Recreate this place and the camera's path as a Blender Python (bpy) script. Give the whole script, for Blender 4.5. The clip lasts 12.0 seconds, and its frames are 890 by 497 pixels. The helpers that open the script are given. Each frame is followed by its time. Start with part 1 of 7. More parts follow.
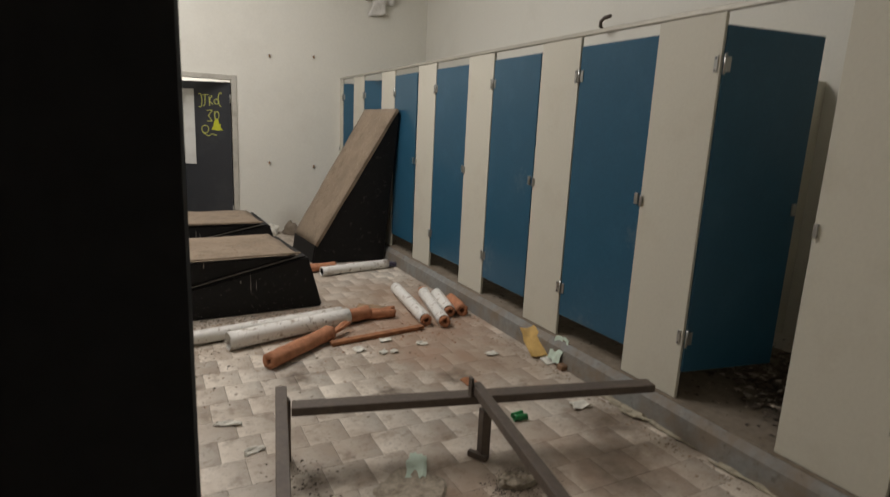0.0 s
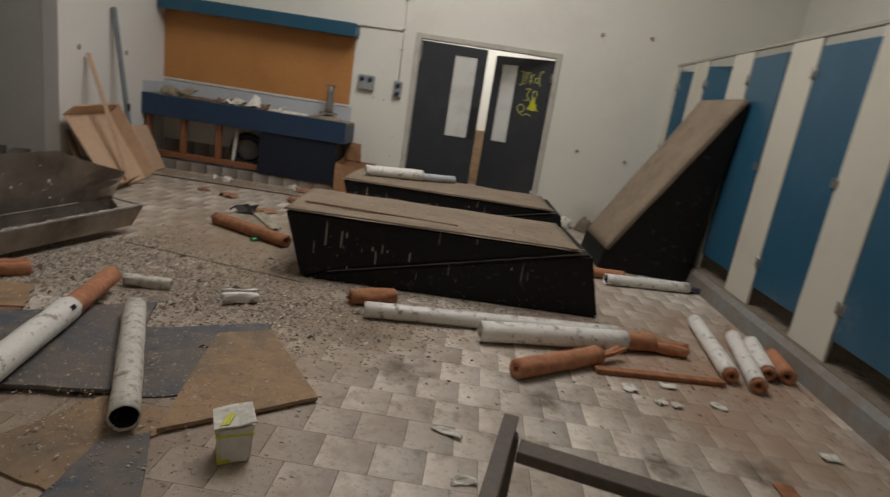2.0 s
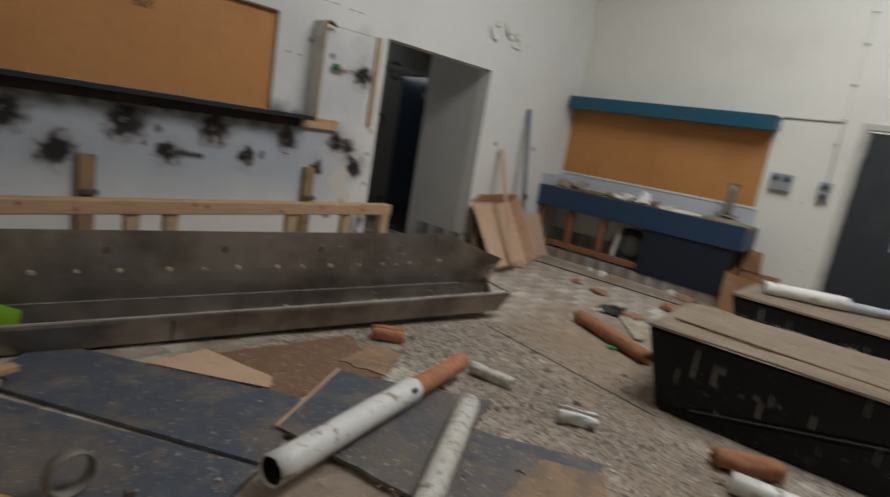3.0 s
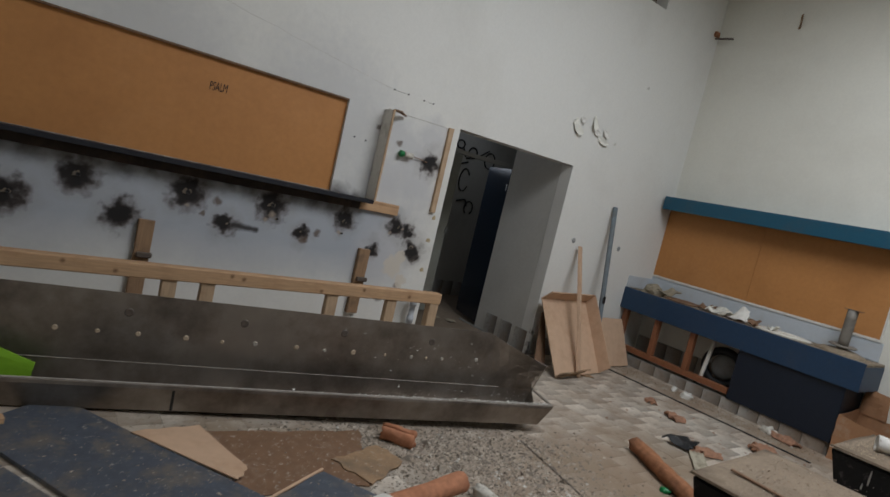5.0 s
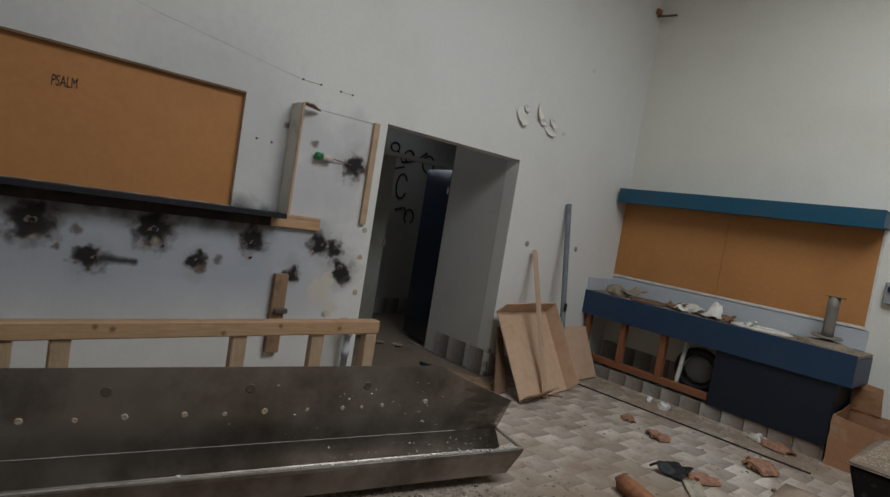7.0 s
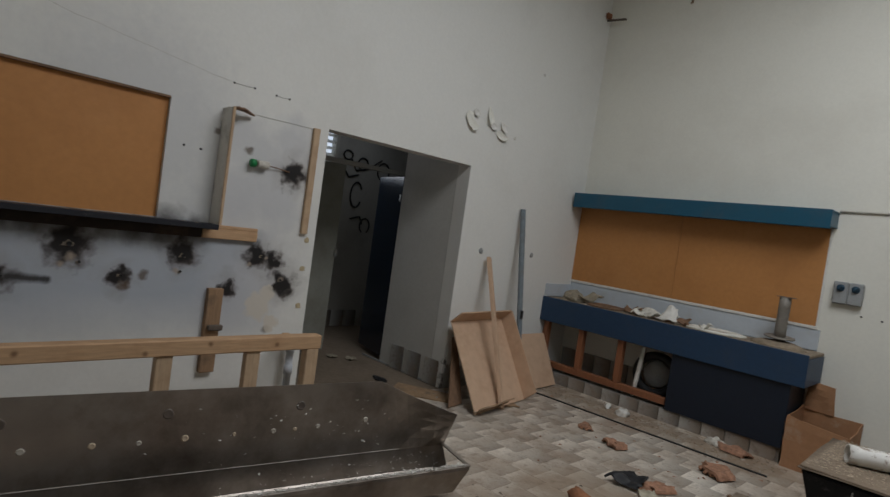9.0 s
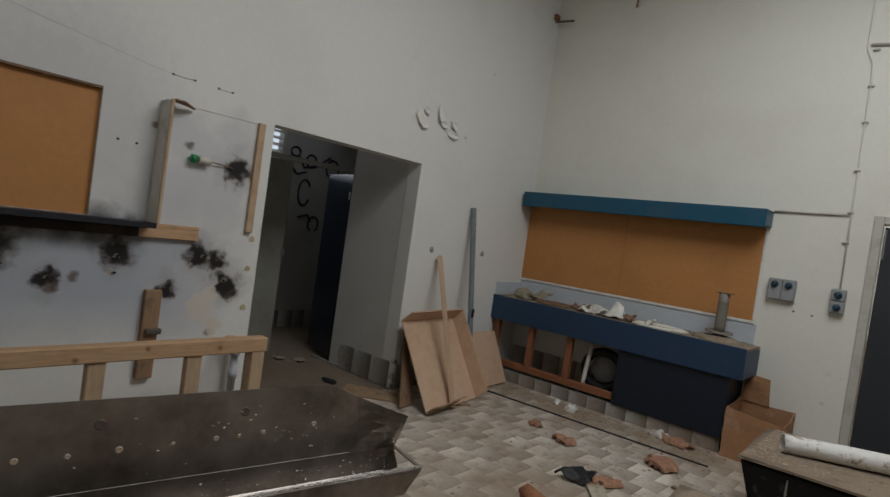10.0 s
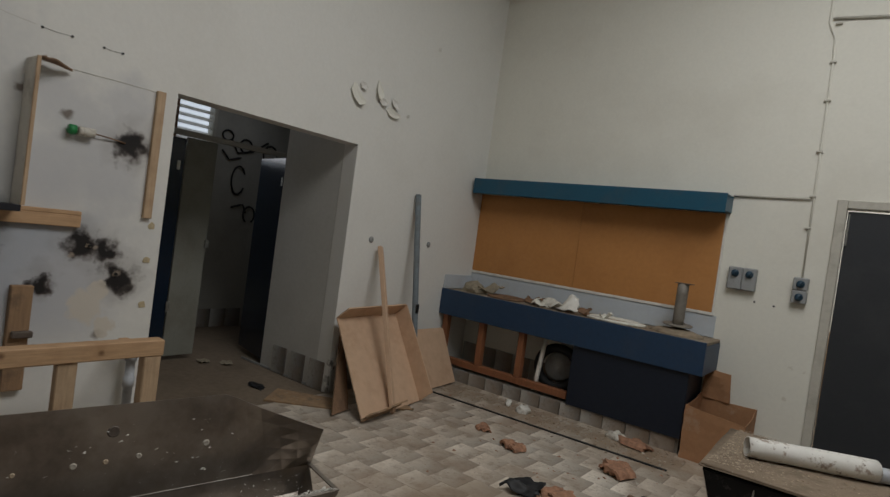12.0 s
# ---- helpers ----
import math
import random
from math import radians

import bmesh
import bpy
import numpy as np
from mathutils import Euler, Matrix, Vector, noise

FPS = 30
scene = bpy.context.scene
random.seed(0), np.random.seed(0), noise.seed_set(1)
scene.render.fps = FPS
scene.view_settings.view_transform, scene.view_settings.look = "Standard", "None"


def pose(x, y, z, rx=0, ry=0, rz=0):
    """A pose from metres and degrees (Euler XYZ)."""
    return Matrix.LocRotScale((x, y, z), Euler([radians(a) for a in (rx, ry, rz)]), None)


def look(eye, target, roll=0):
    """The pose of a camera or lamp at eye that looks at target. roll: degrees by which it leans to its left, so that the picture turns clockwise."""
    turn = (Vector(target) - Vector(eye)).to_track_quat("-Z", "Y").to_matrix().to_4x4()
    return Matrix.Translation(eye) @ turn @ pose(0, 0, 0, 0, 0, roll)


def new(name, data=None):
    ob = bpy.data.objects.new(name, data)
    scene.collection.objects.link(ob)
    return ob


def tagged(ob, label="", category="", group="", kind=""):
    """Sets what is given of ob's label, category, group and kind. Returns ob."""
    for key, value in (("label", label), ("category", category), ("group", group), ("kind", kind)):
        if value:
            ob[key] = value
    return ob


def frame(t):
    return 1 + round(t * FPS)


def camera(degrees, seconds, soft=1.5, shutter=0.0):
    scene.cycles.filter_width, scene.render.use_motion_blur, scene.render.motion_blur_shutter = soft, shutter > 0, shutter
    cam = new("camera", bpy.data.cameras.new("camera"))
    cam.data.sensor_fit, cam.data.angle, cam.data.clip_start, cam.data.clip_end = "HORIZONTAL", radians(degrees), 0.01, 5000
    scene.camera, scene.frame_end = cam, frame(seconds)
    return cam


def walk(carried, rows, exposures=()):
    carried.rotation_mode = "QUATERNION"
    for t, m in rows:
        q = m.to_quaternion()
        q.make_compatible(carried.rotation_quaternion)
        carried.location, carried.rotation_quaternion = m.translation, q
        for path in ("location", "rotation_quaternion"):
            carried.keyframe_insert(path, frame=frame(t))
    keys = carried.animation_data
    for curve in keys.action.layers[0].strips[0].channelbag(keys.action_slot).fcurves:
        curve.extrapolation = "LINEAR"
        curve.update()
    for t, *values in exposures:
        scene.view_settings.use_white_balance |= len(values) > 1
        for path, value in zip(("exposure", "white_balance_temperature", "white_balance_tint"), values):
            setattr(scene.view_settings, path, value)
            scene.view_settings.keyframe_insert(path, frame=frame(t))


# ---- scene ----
cam = camera(75.7, 12.0, soft=1.4, shutter=0.6)
PATH = [
    (0, (0.52, -1.7, 1.575), (1.424, 0.037, 1.166), 2.7),
    (0.5, (0.583, -1.584, 1.418), (1.463, 0.156, 0.976), 2.4),
    (0.8, (0.694, -1.383, 1.447), (1.544, 0.368, 0.985), 2.6),
    (1, (0.764, -1.255, 1.447), (1.549, 0.523, 0.979), 3.6),
    (1.3, (0.726, -1.132, 1.463), (1.291, 0.732, 1.008), 6.4),
    (1.5, (0.691, -1.093, 1.445), (1.013, 0.827, 0.987), 6.6),
    (2, (0.751, -0.947, 1.365), (0.694, 0.99, 0.871), 8.8),
    (2.1, (0.736, -0.899, 1.37), (0.644, 1.034, 0.867), 9.5),
    (2.5, (0.677, -0.64, 1.406), (0.172, 1.233, 0.918), 10.4),
    (2.7, (0.65, -0.574, 1.409), (-0.232, 1.163, 0.957), 10.4),
    (3, (0.656, -0.418, 1.4), (-0.614, 1.075, 1.0), 9.5),
    (3.5, (0.682, -0.404, 1.433), (-0.774, 0.911, 1.048), 11.4),
    (3.7, (0.719, -0.335, 1.441), (-0.809, 0.899, 1.063), 11.5),
    (5.3, (0.826, 0.205, 1.539), (-0.772, 1.398, 1.382), 13.7),
    (5.5, (0.766, 0.248, 1.493), (-0.806, 1.477, 1.355), 13.6),
    (6, (0.394, 0.536, 1.452), (-1.133, 1.82, 1.313), 12.7),
    (6.5, (0.308, 0.632, 1.523), (-1.196, 1.943, 1.39), 9.9),
    (6.7, (0.276, 0.645, 1.511), (-1.225, 1.96, 1.382), 9.5),
    (8.3, (0.244, 0.896, 1.517), (-1.238, 2.237, 1.438), 8.5),
    (8.5, (0.251, 0.894, 1.516), (-1.218, 2.248, 1.442), 8.4),
    (9, (0.262, 0.919, 1.523), (-1.172, 2.311, 1.448), 8.1),
    (9.5, (0.274, 0.931, 1.521), (-1.104, 2.379, 1.458), 8.0),
    (10, (0.234, 0.949, 1.526), (-1.077, 2.459, 1.469), 8.1),
    (10.5, (0.238, 1.048, 1.508), (-1.042, 2.584, 1.457), 7.9),
    (11.3, (0.193, 1.277, 1.516), (-1.027, 2.861, 1.468), 8.0),
    (11.5, (0.16, 1.303, 1.516), (-1.046, 2.898, 1.469), 7.9),
    (12, (0.101, 1.429, 1.479), (-1.113, 3.018, 1.428), 7.8),
]
EXPOSURES = [(0, 0.14, 6450, 14), (1, 0.02, 6450, 14), (2.2, -0.28, 6400, 14), (2.6, -0.2, 6200, 12), (3.5, 0.04, 5850, 10), (5.4, -0.16, 5780, 10), (6.5, -0.32, 5800, 10), (9, -0.44, 5850, 10), (12, -0.56, 6150, 10)]
walk(cam, [(t, look(eye, target, roll)) for t, eye, target, roll in PATH], EXPOSURES)

# ---- world and lights ----
world = bpy.data.worlds.new("sky")
scene.world = world
world.use_nodes = True
wn = world.node_tree
sky = wn.nodes.new("ShaderNodeTexSky")
sky.sky_type = "NISHITA"
sky.sun_disc = False
sky.sun_elevation, sky.sun_rotation = radians(38), radians(70)
wn.links.new(sky.outputs[0], wn.nodes["Background"].inputs[0])
wn.nodes["Background"].inputs[1].default_value = 0.08


def area(name, m, sx, sy, watts, colour):
    d = bpy.data.lights.new(name, "AREA")
    d.shape, d.size, d.size_y, d.energy, d.color = "RECTANGLE", sx, sy, watts, colour
    ob = new(name, d)
    ob.matrix_world = m
    return ob


# daylight in the openings of the roof
area("skylight_main", pose(0.25, 3.55, 4.74), 2.2, 3.0, 182, (1.0, 0.965, 0.90))
area("skylight_next_room", pose(0.8, 8.2, 3.02), 1.2, 1.2, 60, (1.0, 0.97, 0.92))

# ---- materials ----
def mat(name, colour, rough=0.7, metal=0.0, grain=0.1, scale=40.0, stain=0.0, stain_scale=2.5, stain_colour=(0.12, 0.09, 0.06), bump=0.15, island=0.0, rand=0.0,
        stretch=(1, 1, 1), spec=0.4, stain_edge=(0.5, 0.68)):
    """A paint, wood, metal or paper surface: base colour with fine grain, patchy stains, relief and variation from piece to piece."""
    m = bpy.data.materials.new(name)
    m.use_nodes = True
    t = m.node_tree
    N, L = t.nodes, t.links
    b = N["Principled BSDF"]
    b.inputs["Roughness"].default_value, b.inputs["Metallic"].default_value = rough, metal
    b.inputs["Specular IOR Level"].default_value = spec
    co = N.new("ShaderNodeTexCoord")
    mp = N.new("ShaderNodeMapping")
    mp.inputs["Scale"].default_value = stretch
    geo = N.new("ShaderNodeNewGeometry")
    L.new(geo.outputs["Position"] if stretch == (1, 1, 1) else co.outputs["Object"], mp.inputs[0])
    n1 = N.new("ShaderNodeTexNoise")
    n1.inputs["Scale"].default_value, n1.inputs["Detail"].default_value = scale, 5
    L.new(mp.outputs[0], n1.inputs["Vector"])
    mix = N.new("ShaderNodeMix")
    mix.data_type, mix.blend_type = "RGBA", "MIX"
    dark = [c * (1 - 2.2 * grain) for c in colour]
    light = [min(1, c * (1 + 1.6 * grain)) for c in colour]
    mix.inputs["A"].default_value, mix.inputs["B"].default_value = (*[max(0, c) for c in dark], 1), (*light, 1)
    L.new(n1.outputs["Fac"], mix.inputs["Factor"])
    out = mix.outputs["Result"]
    if stain:
        n2 = N.new("ShaderNodeTexNoise")
        n2.inputs["Scale"].default_value, n2.inputs["Detail"].default_value, n2.inputs["Roughness"].default_value = stain_scale, 8, 0.65
        L.new(geo.outputs["Position"], n2.inputs["Vector"])
        mr = N.new("ShaderNodeMapRange")
        mr.inputs[1].default_value, mr.inputs[2].default_value, mr.inputs[4].default_value = stain_edge[0], stain_edge[1], stain
        L.new(n2.outputs["Fac"], mr.inputs[0])
        mx = N.new("ShaderNodeMix")
        mx.data_type = "RGBA"
        L.new(mr.outputs[0], mx.inputs["Factor"])
        L.new(out, mx.inputs["A"])
        mx.inputs["B"].default_value = (*stain_colour, 1)
        out = mx.outputs["Result"]
    if island or rand:
        hs = N.new("ShaderNodeHueSaturation")
        mr = N.new("ShaderNodeMapRange")
        k = island or rand
        mr.inputs[3].default_value, mr.inputs[4].default_value = 1 - k, 1 + k
        if island:
            L.new(geo.outputs["Random Per Island"], mr.inputs[0])
        else:
            oi = N.new("ShaderNodeObjectInfo")
            L.new(oi.outputs["Random"], mr.inputs[0])
        L.new(mr.outputs[0], hs.inputs["Value"])
        L.new(out, hs.inputs["Color"])
        out = hs.outputs["Color"]
    L.new(out, b.inputs["Base Color"])
    if bump:
        bp = N.new("ShaderNodeBump")
        bp.inputs["Strength"].default_value, bp.inputs["Distance"].default_value = bump, 0.01
        L.new(n1.outputs["Fac"], bp.inputs["Height"])
        L.new(bp.outputs[0], b.inputs["Normal"])
    return m


def add_marks(m, spots, colour, strength=1.0, wobble=0.12, soft=(0.55, 1.25), axes=(0, 1, 1), scale=17):
    """Lays soft marks, such as burns, dirt or painted shade, at the given places (x, y, z, radius) over a material."""
    t = m.node_tree
    N, L = t.nodes, t.links
    b = N["Principled BSDF"]
    geo = N.new("ShaderNodeNewGeometry")
    nz = N.new("ShaderNodeTexNoise")
    nz.inputs["Scale"].default_value, nz.inputs["Detail"].default_value = scale, 8
    L.new(geo.outputs["Position"], nz.inputs["Vector"])
    sub = N.new("ShaderNodeVectorMath")
    sub.operation = "MULTIPLY_ADD"
    sub.inputs[1].default_value, sub.inputs[2].default_value = [wobble * 2 * a for a in axes], [-wobble * a for a in axes]
    L.new(nz.outputs["Color"], sub.inputs[0])
    ad = N.new("ShaderNodeVectorMath")
    L.new(geo.outputs["Position"], ad.inputs[0])
    L.new(sub.outputs[0], ad.inputs[1])
    last = None
    for x, y, z, r in spots:
        d = N.new("ShaderNodeVectorMath")
        d.operation = "DISTANCE"
        L.new(ad.outputs[0], d.inputs[0])
        d.inputs[1].default_value = (x, y, z)
        mr = N.new("ShaderNodeMapRange")
        mr.inputs[1].default_value, mr.inputs[2].default_value = r * soft[0], r * soft[1]
        mr.inputs[3].default_value, mr.inputs[4].default_value = 1.0, 0.0
        L.new(d.outputs["Value"], mr.inputs[0])
        if last is None:
            last = mr.outputs[0]
        else:
            mm = N.new("ShaderNodeMath")
            mm.operation = "MAXIMUM"
            L.new(last, mm.inputs[0])
            L.new(mr.outputs[0], mm.inputs[1])
            last = mm.outputs[0]
    k = N.new("ShaderNodeMath")
    k.operation = "MULTIPLY"
    k.inputs[1].default_value = strength
    L.new(last, k.inputs[0])
    mx = N.new("ShaderNodeMix")
    mx.data_type = "RGBA"
    was = b.inputs["Base Color"].links[0].from_socket
    L.new(k.outputs[0], mx.inputs["Factor"])
    L.new(was, mx.inputs["A"])
    mx.inputs["B"].default_value = (*colour, 1)
    L.new(mx.outputs["Result"], b.inputs["Base Color"])
    return m


def mottle(m, scale, lo, hi, k, colour, rough=0.7):
    """Lays a further layer of dirt, flecks or painted sheen, of its own grain size, over a material."""
    t = m.node_tree
    N, L = t.nodes, t.links
    b = N["Principled BSDF"]
    geo = N.new("ShaderNodeNewGeometry")
    nz = N.new("ShaderNodeTexNoise")
    nz.inputs["Scale"].default_value, nz.inputs["Detail"].default_value, nz.inputs["Roughness"].default_value = scale, 7, rough
    L.new(geo.outputs["Position"], nz.inputs["Vector"])
    mr = N.new("ShaderNodeMapRange")
    mr.inputs[1].default_value, mr.inputs[2].default_value, mr.inputs[4].default_value = lo, hi, k
    L.new(nz.outputs["Fac"], mr.inputs[0])
    mx = N.new("ShaderNodeMix")
    mx.data_type = "RGBA"
    was = b.inputs["Base Color"].links[0].from_socket
    L.new(mr.outputs[0], mx.inputs["Factor"])
    L.new(was, mx.inputs["A"])
    mx.inputs["B"].default_value = (*colour, 1)
    L.new(mx.outputs["Result"], b.inputs["Base Color"])


M_WALL = mat("white_plaster", (0.735, 0.72, 0.645), 0.75, grain=0.025, scale=45, stain=0.35, stain_scale=1.1, stain_colour=(0.52, 0.49, 0.42), bump=0.06, stain_edge=(0.5, 0.8))
M_WEST = mat("white_plaster_burnt", (0.72, 0.71, 0.67), 0.7, grain=0.025, scale=45, stain=0.35, stain_scale=1.1, stain_colour=(0.52, 0.50, 0.45), bump=0.06, stain_edge=(0.5, 0.8))
add_marks(M_WEST, [(-3.5, -1.2 + 0.62 * i, 1.15 + 0.75 * (i % 2), 0.62) for i in range(7)], (0.50, 0.50, 0.51), 0.55, 0.2)


def add_band(m, z0, z1, y1, colour, strength):
    """A level strip of greyer colour on the wall that fades out downwards, with a slightly uneven edge."""
    t = m.node_tree
    N, L = t.nodes, t.links
    b = N["Principled BSDF"]
    geo = N.new("ShaderNodeNewGeometry")
    sx = N.new("ShaderNodeSeparateXYZ")
    L.new(geo.outputs["Position"], sx.inputs[0])
    nz = N.new("ShaderNodeTexNoise")
    nz.inputs["Scale"].default_value = 2.2
    L.new(geo.outputs["Position"], nz.inputs["Vector"])
    wob = N.new("ShaderNodeMath")
    wob.operation = "MULTIPLY_ADD"
    wob.inputs[1].default_value = 0.16
    L.new(nz.outputs["Fac"], wob.inputs[0])
    L.new(sx.outputs[2], wob.inputs[2])
    last = None
    for sock, a, c in ((wob.outputs[0], z0 - 0.02, z0 + 0.34), (wob.outputs[0], z1 + 0.12, z1 + 0.08), (sx.outputs[1], y1 + 0.15, y1 - 0.15)):
        mr = N.new("ShaderNodeMapRange")
        mr.inputs[1].default_value, mr.inputs[2].default_value = a, c
        L.new(sock, mr.inputs[0])
        if last is None:
            last = mr.outputs[0]
        else:
            mm = N.new("ShaderNodeMath")
            mm.operation = "MULTIPLY"
            L.new(last, mm.inputs[0])
            L.new(mr.outputs[0], mm.inputs[1])
            last = mm.outputs[0]
    k = N.new("ShaderNodeMath")
    k.operation = "MULTIPLY"
    k.inputs[1].default_value = strength
    L.new(last, k.inputs[0])
    mx = N.new("ShaderNodeMix")
    mx.data_type = "RGBA"
    was = b.inputs["Base Color"].links[0].from_socket
    L.new(k.outputs[0], mx.inputs["Factor"])
    L.new(was, mx.inputs["A"])
    mx.inputs["B"].default_value = (*colour, 1)
    L.new(mx.outputs["Result"], b.inputs["Base Color"])


add_band(M_WEST, 0.62, 1.30, 2.75, (0.36, 0.39, 0.44), 0.85)
# dark band below the shelf: soot together with the shelf's painted shade
add_marks(M_WEST, [(-3.5, -1.25 + 0.17 * i, 1.275, 0.11 + 0.02 * (i % 3)) for i in range(22)], (0.045, 0.034, 0.03), 0.85, 0.05, (0.3, 1.15))
add_marks(M_WEST, [(-3.5, 2.55, 1.55, 0.22), (-3.5, 2.60, 1.9, 0.2), (-3.5, 2.85, 1.55, 0.22), (-3.5, 2.9, 1.95, 0.18), (-3.5, 2.75, 1.75, 0.25), (-3.5, 2.7, 0.9, 0.3)], (0.50, 0.50, 0.515), 0.65, 0.16, (0.5, 1.3), scale=6)
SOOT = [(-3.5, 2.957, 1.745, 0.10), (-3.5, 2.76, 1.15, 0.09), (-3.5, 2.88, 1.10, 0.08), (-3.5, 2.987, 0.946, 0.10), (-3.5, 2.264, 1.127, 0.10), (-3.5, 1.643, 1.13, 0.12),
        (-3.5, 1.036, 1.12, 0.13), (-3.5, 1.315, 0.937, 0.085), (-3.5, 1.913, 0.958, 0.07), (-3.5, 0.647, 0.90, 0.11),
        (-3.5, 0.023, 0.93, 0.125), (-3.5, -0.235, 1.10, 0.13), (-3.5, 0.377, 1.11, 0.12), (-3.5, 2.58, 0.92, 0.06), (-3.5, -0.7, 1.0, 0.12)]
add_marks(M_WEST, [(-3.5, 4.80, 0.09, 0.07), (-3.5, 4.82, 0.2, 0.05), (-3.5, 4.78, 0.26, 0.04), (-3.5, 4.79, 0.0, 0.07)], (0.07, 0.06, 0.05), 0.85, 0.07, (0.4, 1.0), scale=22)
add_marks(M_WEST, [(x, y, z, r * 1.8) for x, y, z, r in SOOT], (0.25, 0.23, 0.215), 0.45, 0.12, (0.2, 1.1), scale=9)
add_marks(M_WEST, [(x, y + 0.01, z - 0.01, r * 1.12) for x, y, z, r in SOOT], (0.06, 0.04, 0.03), 0.9, 0.11, (0.5, 1.1), scale=13)
add_marks(M_WEST, [(x, y, z, r * 0.98) for x, y, z, r in SOOT], (0.011, 0.009, 0.009), 0.98, 0.095, (0.5, 0.98), scale=13)
add_marks(M_WEST, [(-3.5, 1.39 + 0.016 * k, 0.934 - 0.001 * k, 0.036 - 0.0012 * k) for k in range(12)], (0.02, 0.016, 0.014), 0.92, 0.012, (0.3, 1.2), scale=20)
add_marks(M_WEST, [(-3.5, 1.25, 1.09, 0.03), (-3.5, 1.16, 0.99, 0.02), (-3.5, 2.05, 0.97, 0.03), (-3.5, 1.95, 0.90, 0.03), (-3.5, 2.62, 1.85, 0.03), (-3.5, 2.4, 1.93, 0.03), (-3.5, 2.9, 0.62, 0.03), (-3.5, 2.75, 0.5, 0.05)], (0.10, 0.065, 0.04), 0.8, 0.03)
add_marks(M_WEST, [(-3.5, 2.82, 0.78, 0.11), (-3.5, 2.93, 0.66, 0.07), (-3.5, 2.88, 0.88, 0.06)], (0.62, 0.56, 0.47), 0.8, 0.06, (0.7, 1.0))
add_marks(M_WEST, [(-3.5, 1.62, 1.02, 0.022), (-3.5, 1.66, 1.06, 0.03), (-3.5, 2.24, 1.01, 0.025), (-3.5, 1.05, 1.03, 0.02), (-3.5, 2.72, 1.08, 0.02), (-3.5, 2.84, 1.13, 0.018), (-3.5, 2.97, 0.98, 0.02)], (0.34, 0.28, 0.22), 0.8, 0.03, (0.3, 1.1))
add_marks(M_WALL, [(-0.38, 6.7, 0.80, 0.02), (-0.28, 6.7, 0.79, 0.016), (-0.15, 6.7, 0.77, 0.012), (-0.40, 6.7, 0.55, 0.02), (-0.22, 6.7, 0.52, 0.02), (2.35, 6.7, 0.12, 0.3), (2.9, 6.7, 0.1, 0.25), (-0.1, 6.7, 0.1, 0.2)], (0.42, 0.37, 0.28), 0.4, 0.05, (0.1, 1.0), (1, 0, 0.5), 34)
M_CEIL = mat("grey_ceiling_plaster", (0.62, 0.61, 0.57), 0.9, grain=0.05, scale=12)
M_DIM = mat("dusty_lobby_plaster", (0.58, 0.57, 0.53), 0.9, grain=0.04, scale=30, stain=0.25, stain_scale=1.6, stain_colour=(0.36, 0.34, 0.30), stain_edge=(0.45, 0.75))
# the corridor's darker copy of this plaster, with shade put into the grey
M_CORR = mat("corridor_shaded_plaster", (0.42, 0.41, 0.37), 0.8, grain=0.04, scale=30, stain=0.2, stain_scale=2.0)
M_GROUT = mat("dirty_floor_bed", (0.34, 0.29, 0.23), 0.9, grain=0.2, scale=30, stain=0.6, stain_scale=4)
M_CORRFLOOR = mat("brown_dusty_floor", (0.20, 0.155, 0.11), 0.85, grain=0.15, scale=20, stain=0.5, stain_scale=3)
M_BEIGE = mat("beige_laminate", (0.56, 0.54, 0.455), 0.5, grain=0.03, scale=60, stain=0.3, stain_scale=3, stain_colour=(0.40, 0.36, 0.27), bump=0.04, stain_edge=(0.52, 0.75))
M_BLUE = mat("blue_laminate", (0.021, 0.09, 0.152), 0.33, grain=0.08, scale=60, stain=0.4, stain_scale=4, stain_colour=(0.045, 0.125, 0.20), bump=0.05, stain_edge=(0.5, 0.75))
add_marks(M_BLUE, [(3.06, -0.9 + 0.41 * k, 0.3 + 0.23 * (k * 7 % 5), 0.05 + 0.03 * (k % 3)) for k in range(18)], (0.10, 0.15, 0.19), 0.45, 0.22, (0.2, 1.2), scale=23)
M_NAVY = mat("navy_painted_board", (0.018, 0.045, 0.095), 0.45, grain=0.1, scale=40, stain=0.3, stain_scale=6, stain_colour=(0.05, 0.06, 0.08), bump=0.06)
M_NAVYDARK = mat("dark_navy_board", (0.007, 0.012, 0.024), 0.55, grain=0.1, scale=40)
M_TEAL = mat("teal_painted_fascia", (0.014, 0.082, 0.138), 0.4, grain=0.06, scale=40, stain=0.2, stain_scale=4)
M_STEELGREY = mat("dark_grey_door_paint", (0.032, 0.035, 0.040), 0.45, grain=0.06, scale=60, stain=0.2, stain_scale=2, stain_colour=(0.09, 0.09, 0.09), bump=0.04)
M_BLACKDOOR = mat("black_door_paint", (0.19, 0.20, 0.215), 0.6, grain=0.1, scale=40)
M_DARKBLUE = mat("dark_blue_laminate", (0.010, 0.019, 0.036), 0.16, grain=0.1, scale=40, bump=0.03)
M_KERB = mat("blue_grey_kerb_paint", (0.215, 0.215, 0.20), 0.7, grain=0.15, scale=25, stain=0.8, stain_scale=4, stain_colour=(0.19, 0.145, 0.10), stain_edge=(0.42, 0.62))
M_SLAB = mat("dirty_concrete", (0.20, 0.165, 0.125), 0.9, grain=0.2, scale=22, stain=0.6, stain_scale=5)
M_METAL = mat("worn_chrome", (0.42, 0.42, 0.40), 0.35, 0.9, grain=0.1, scale=60)
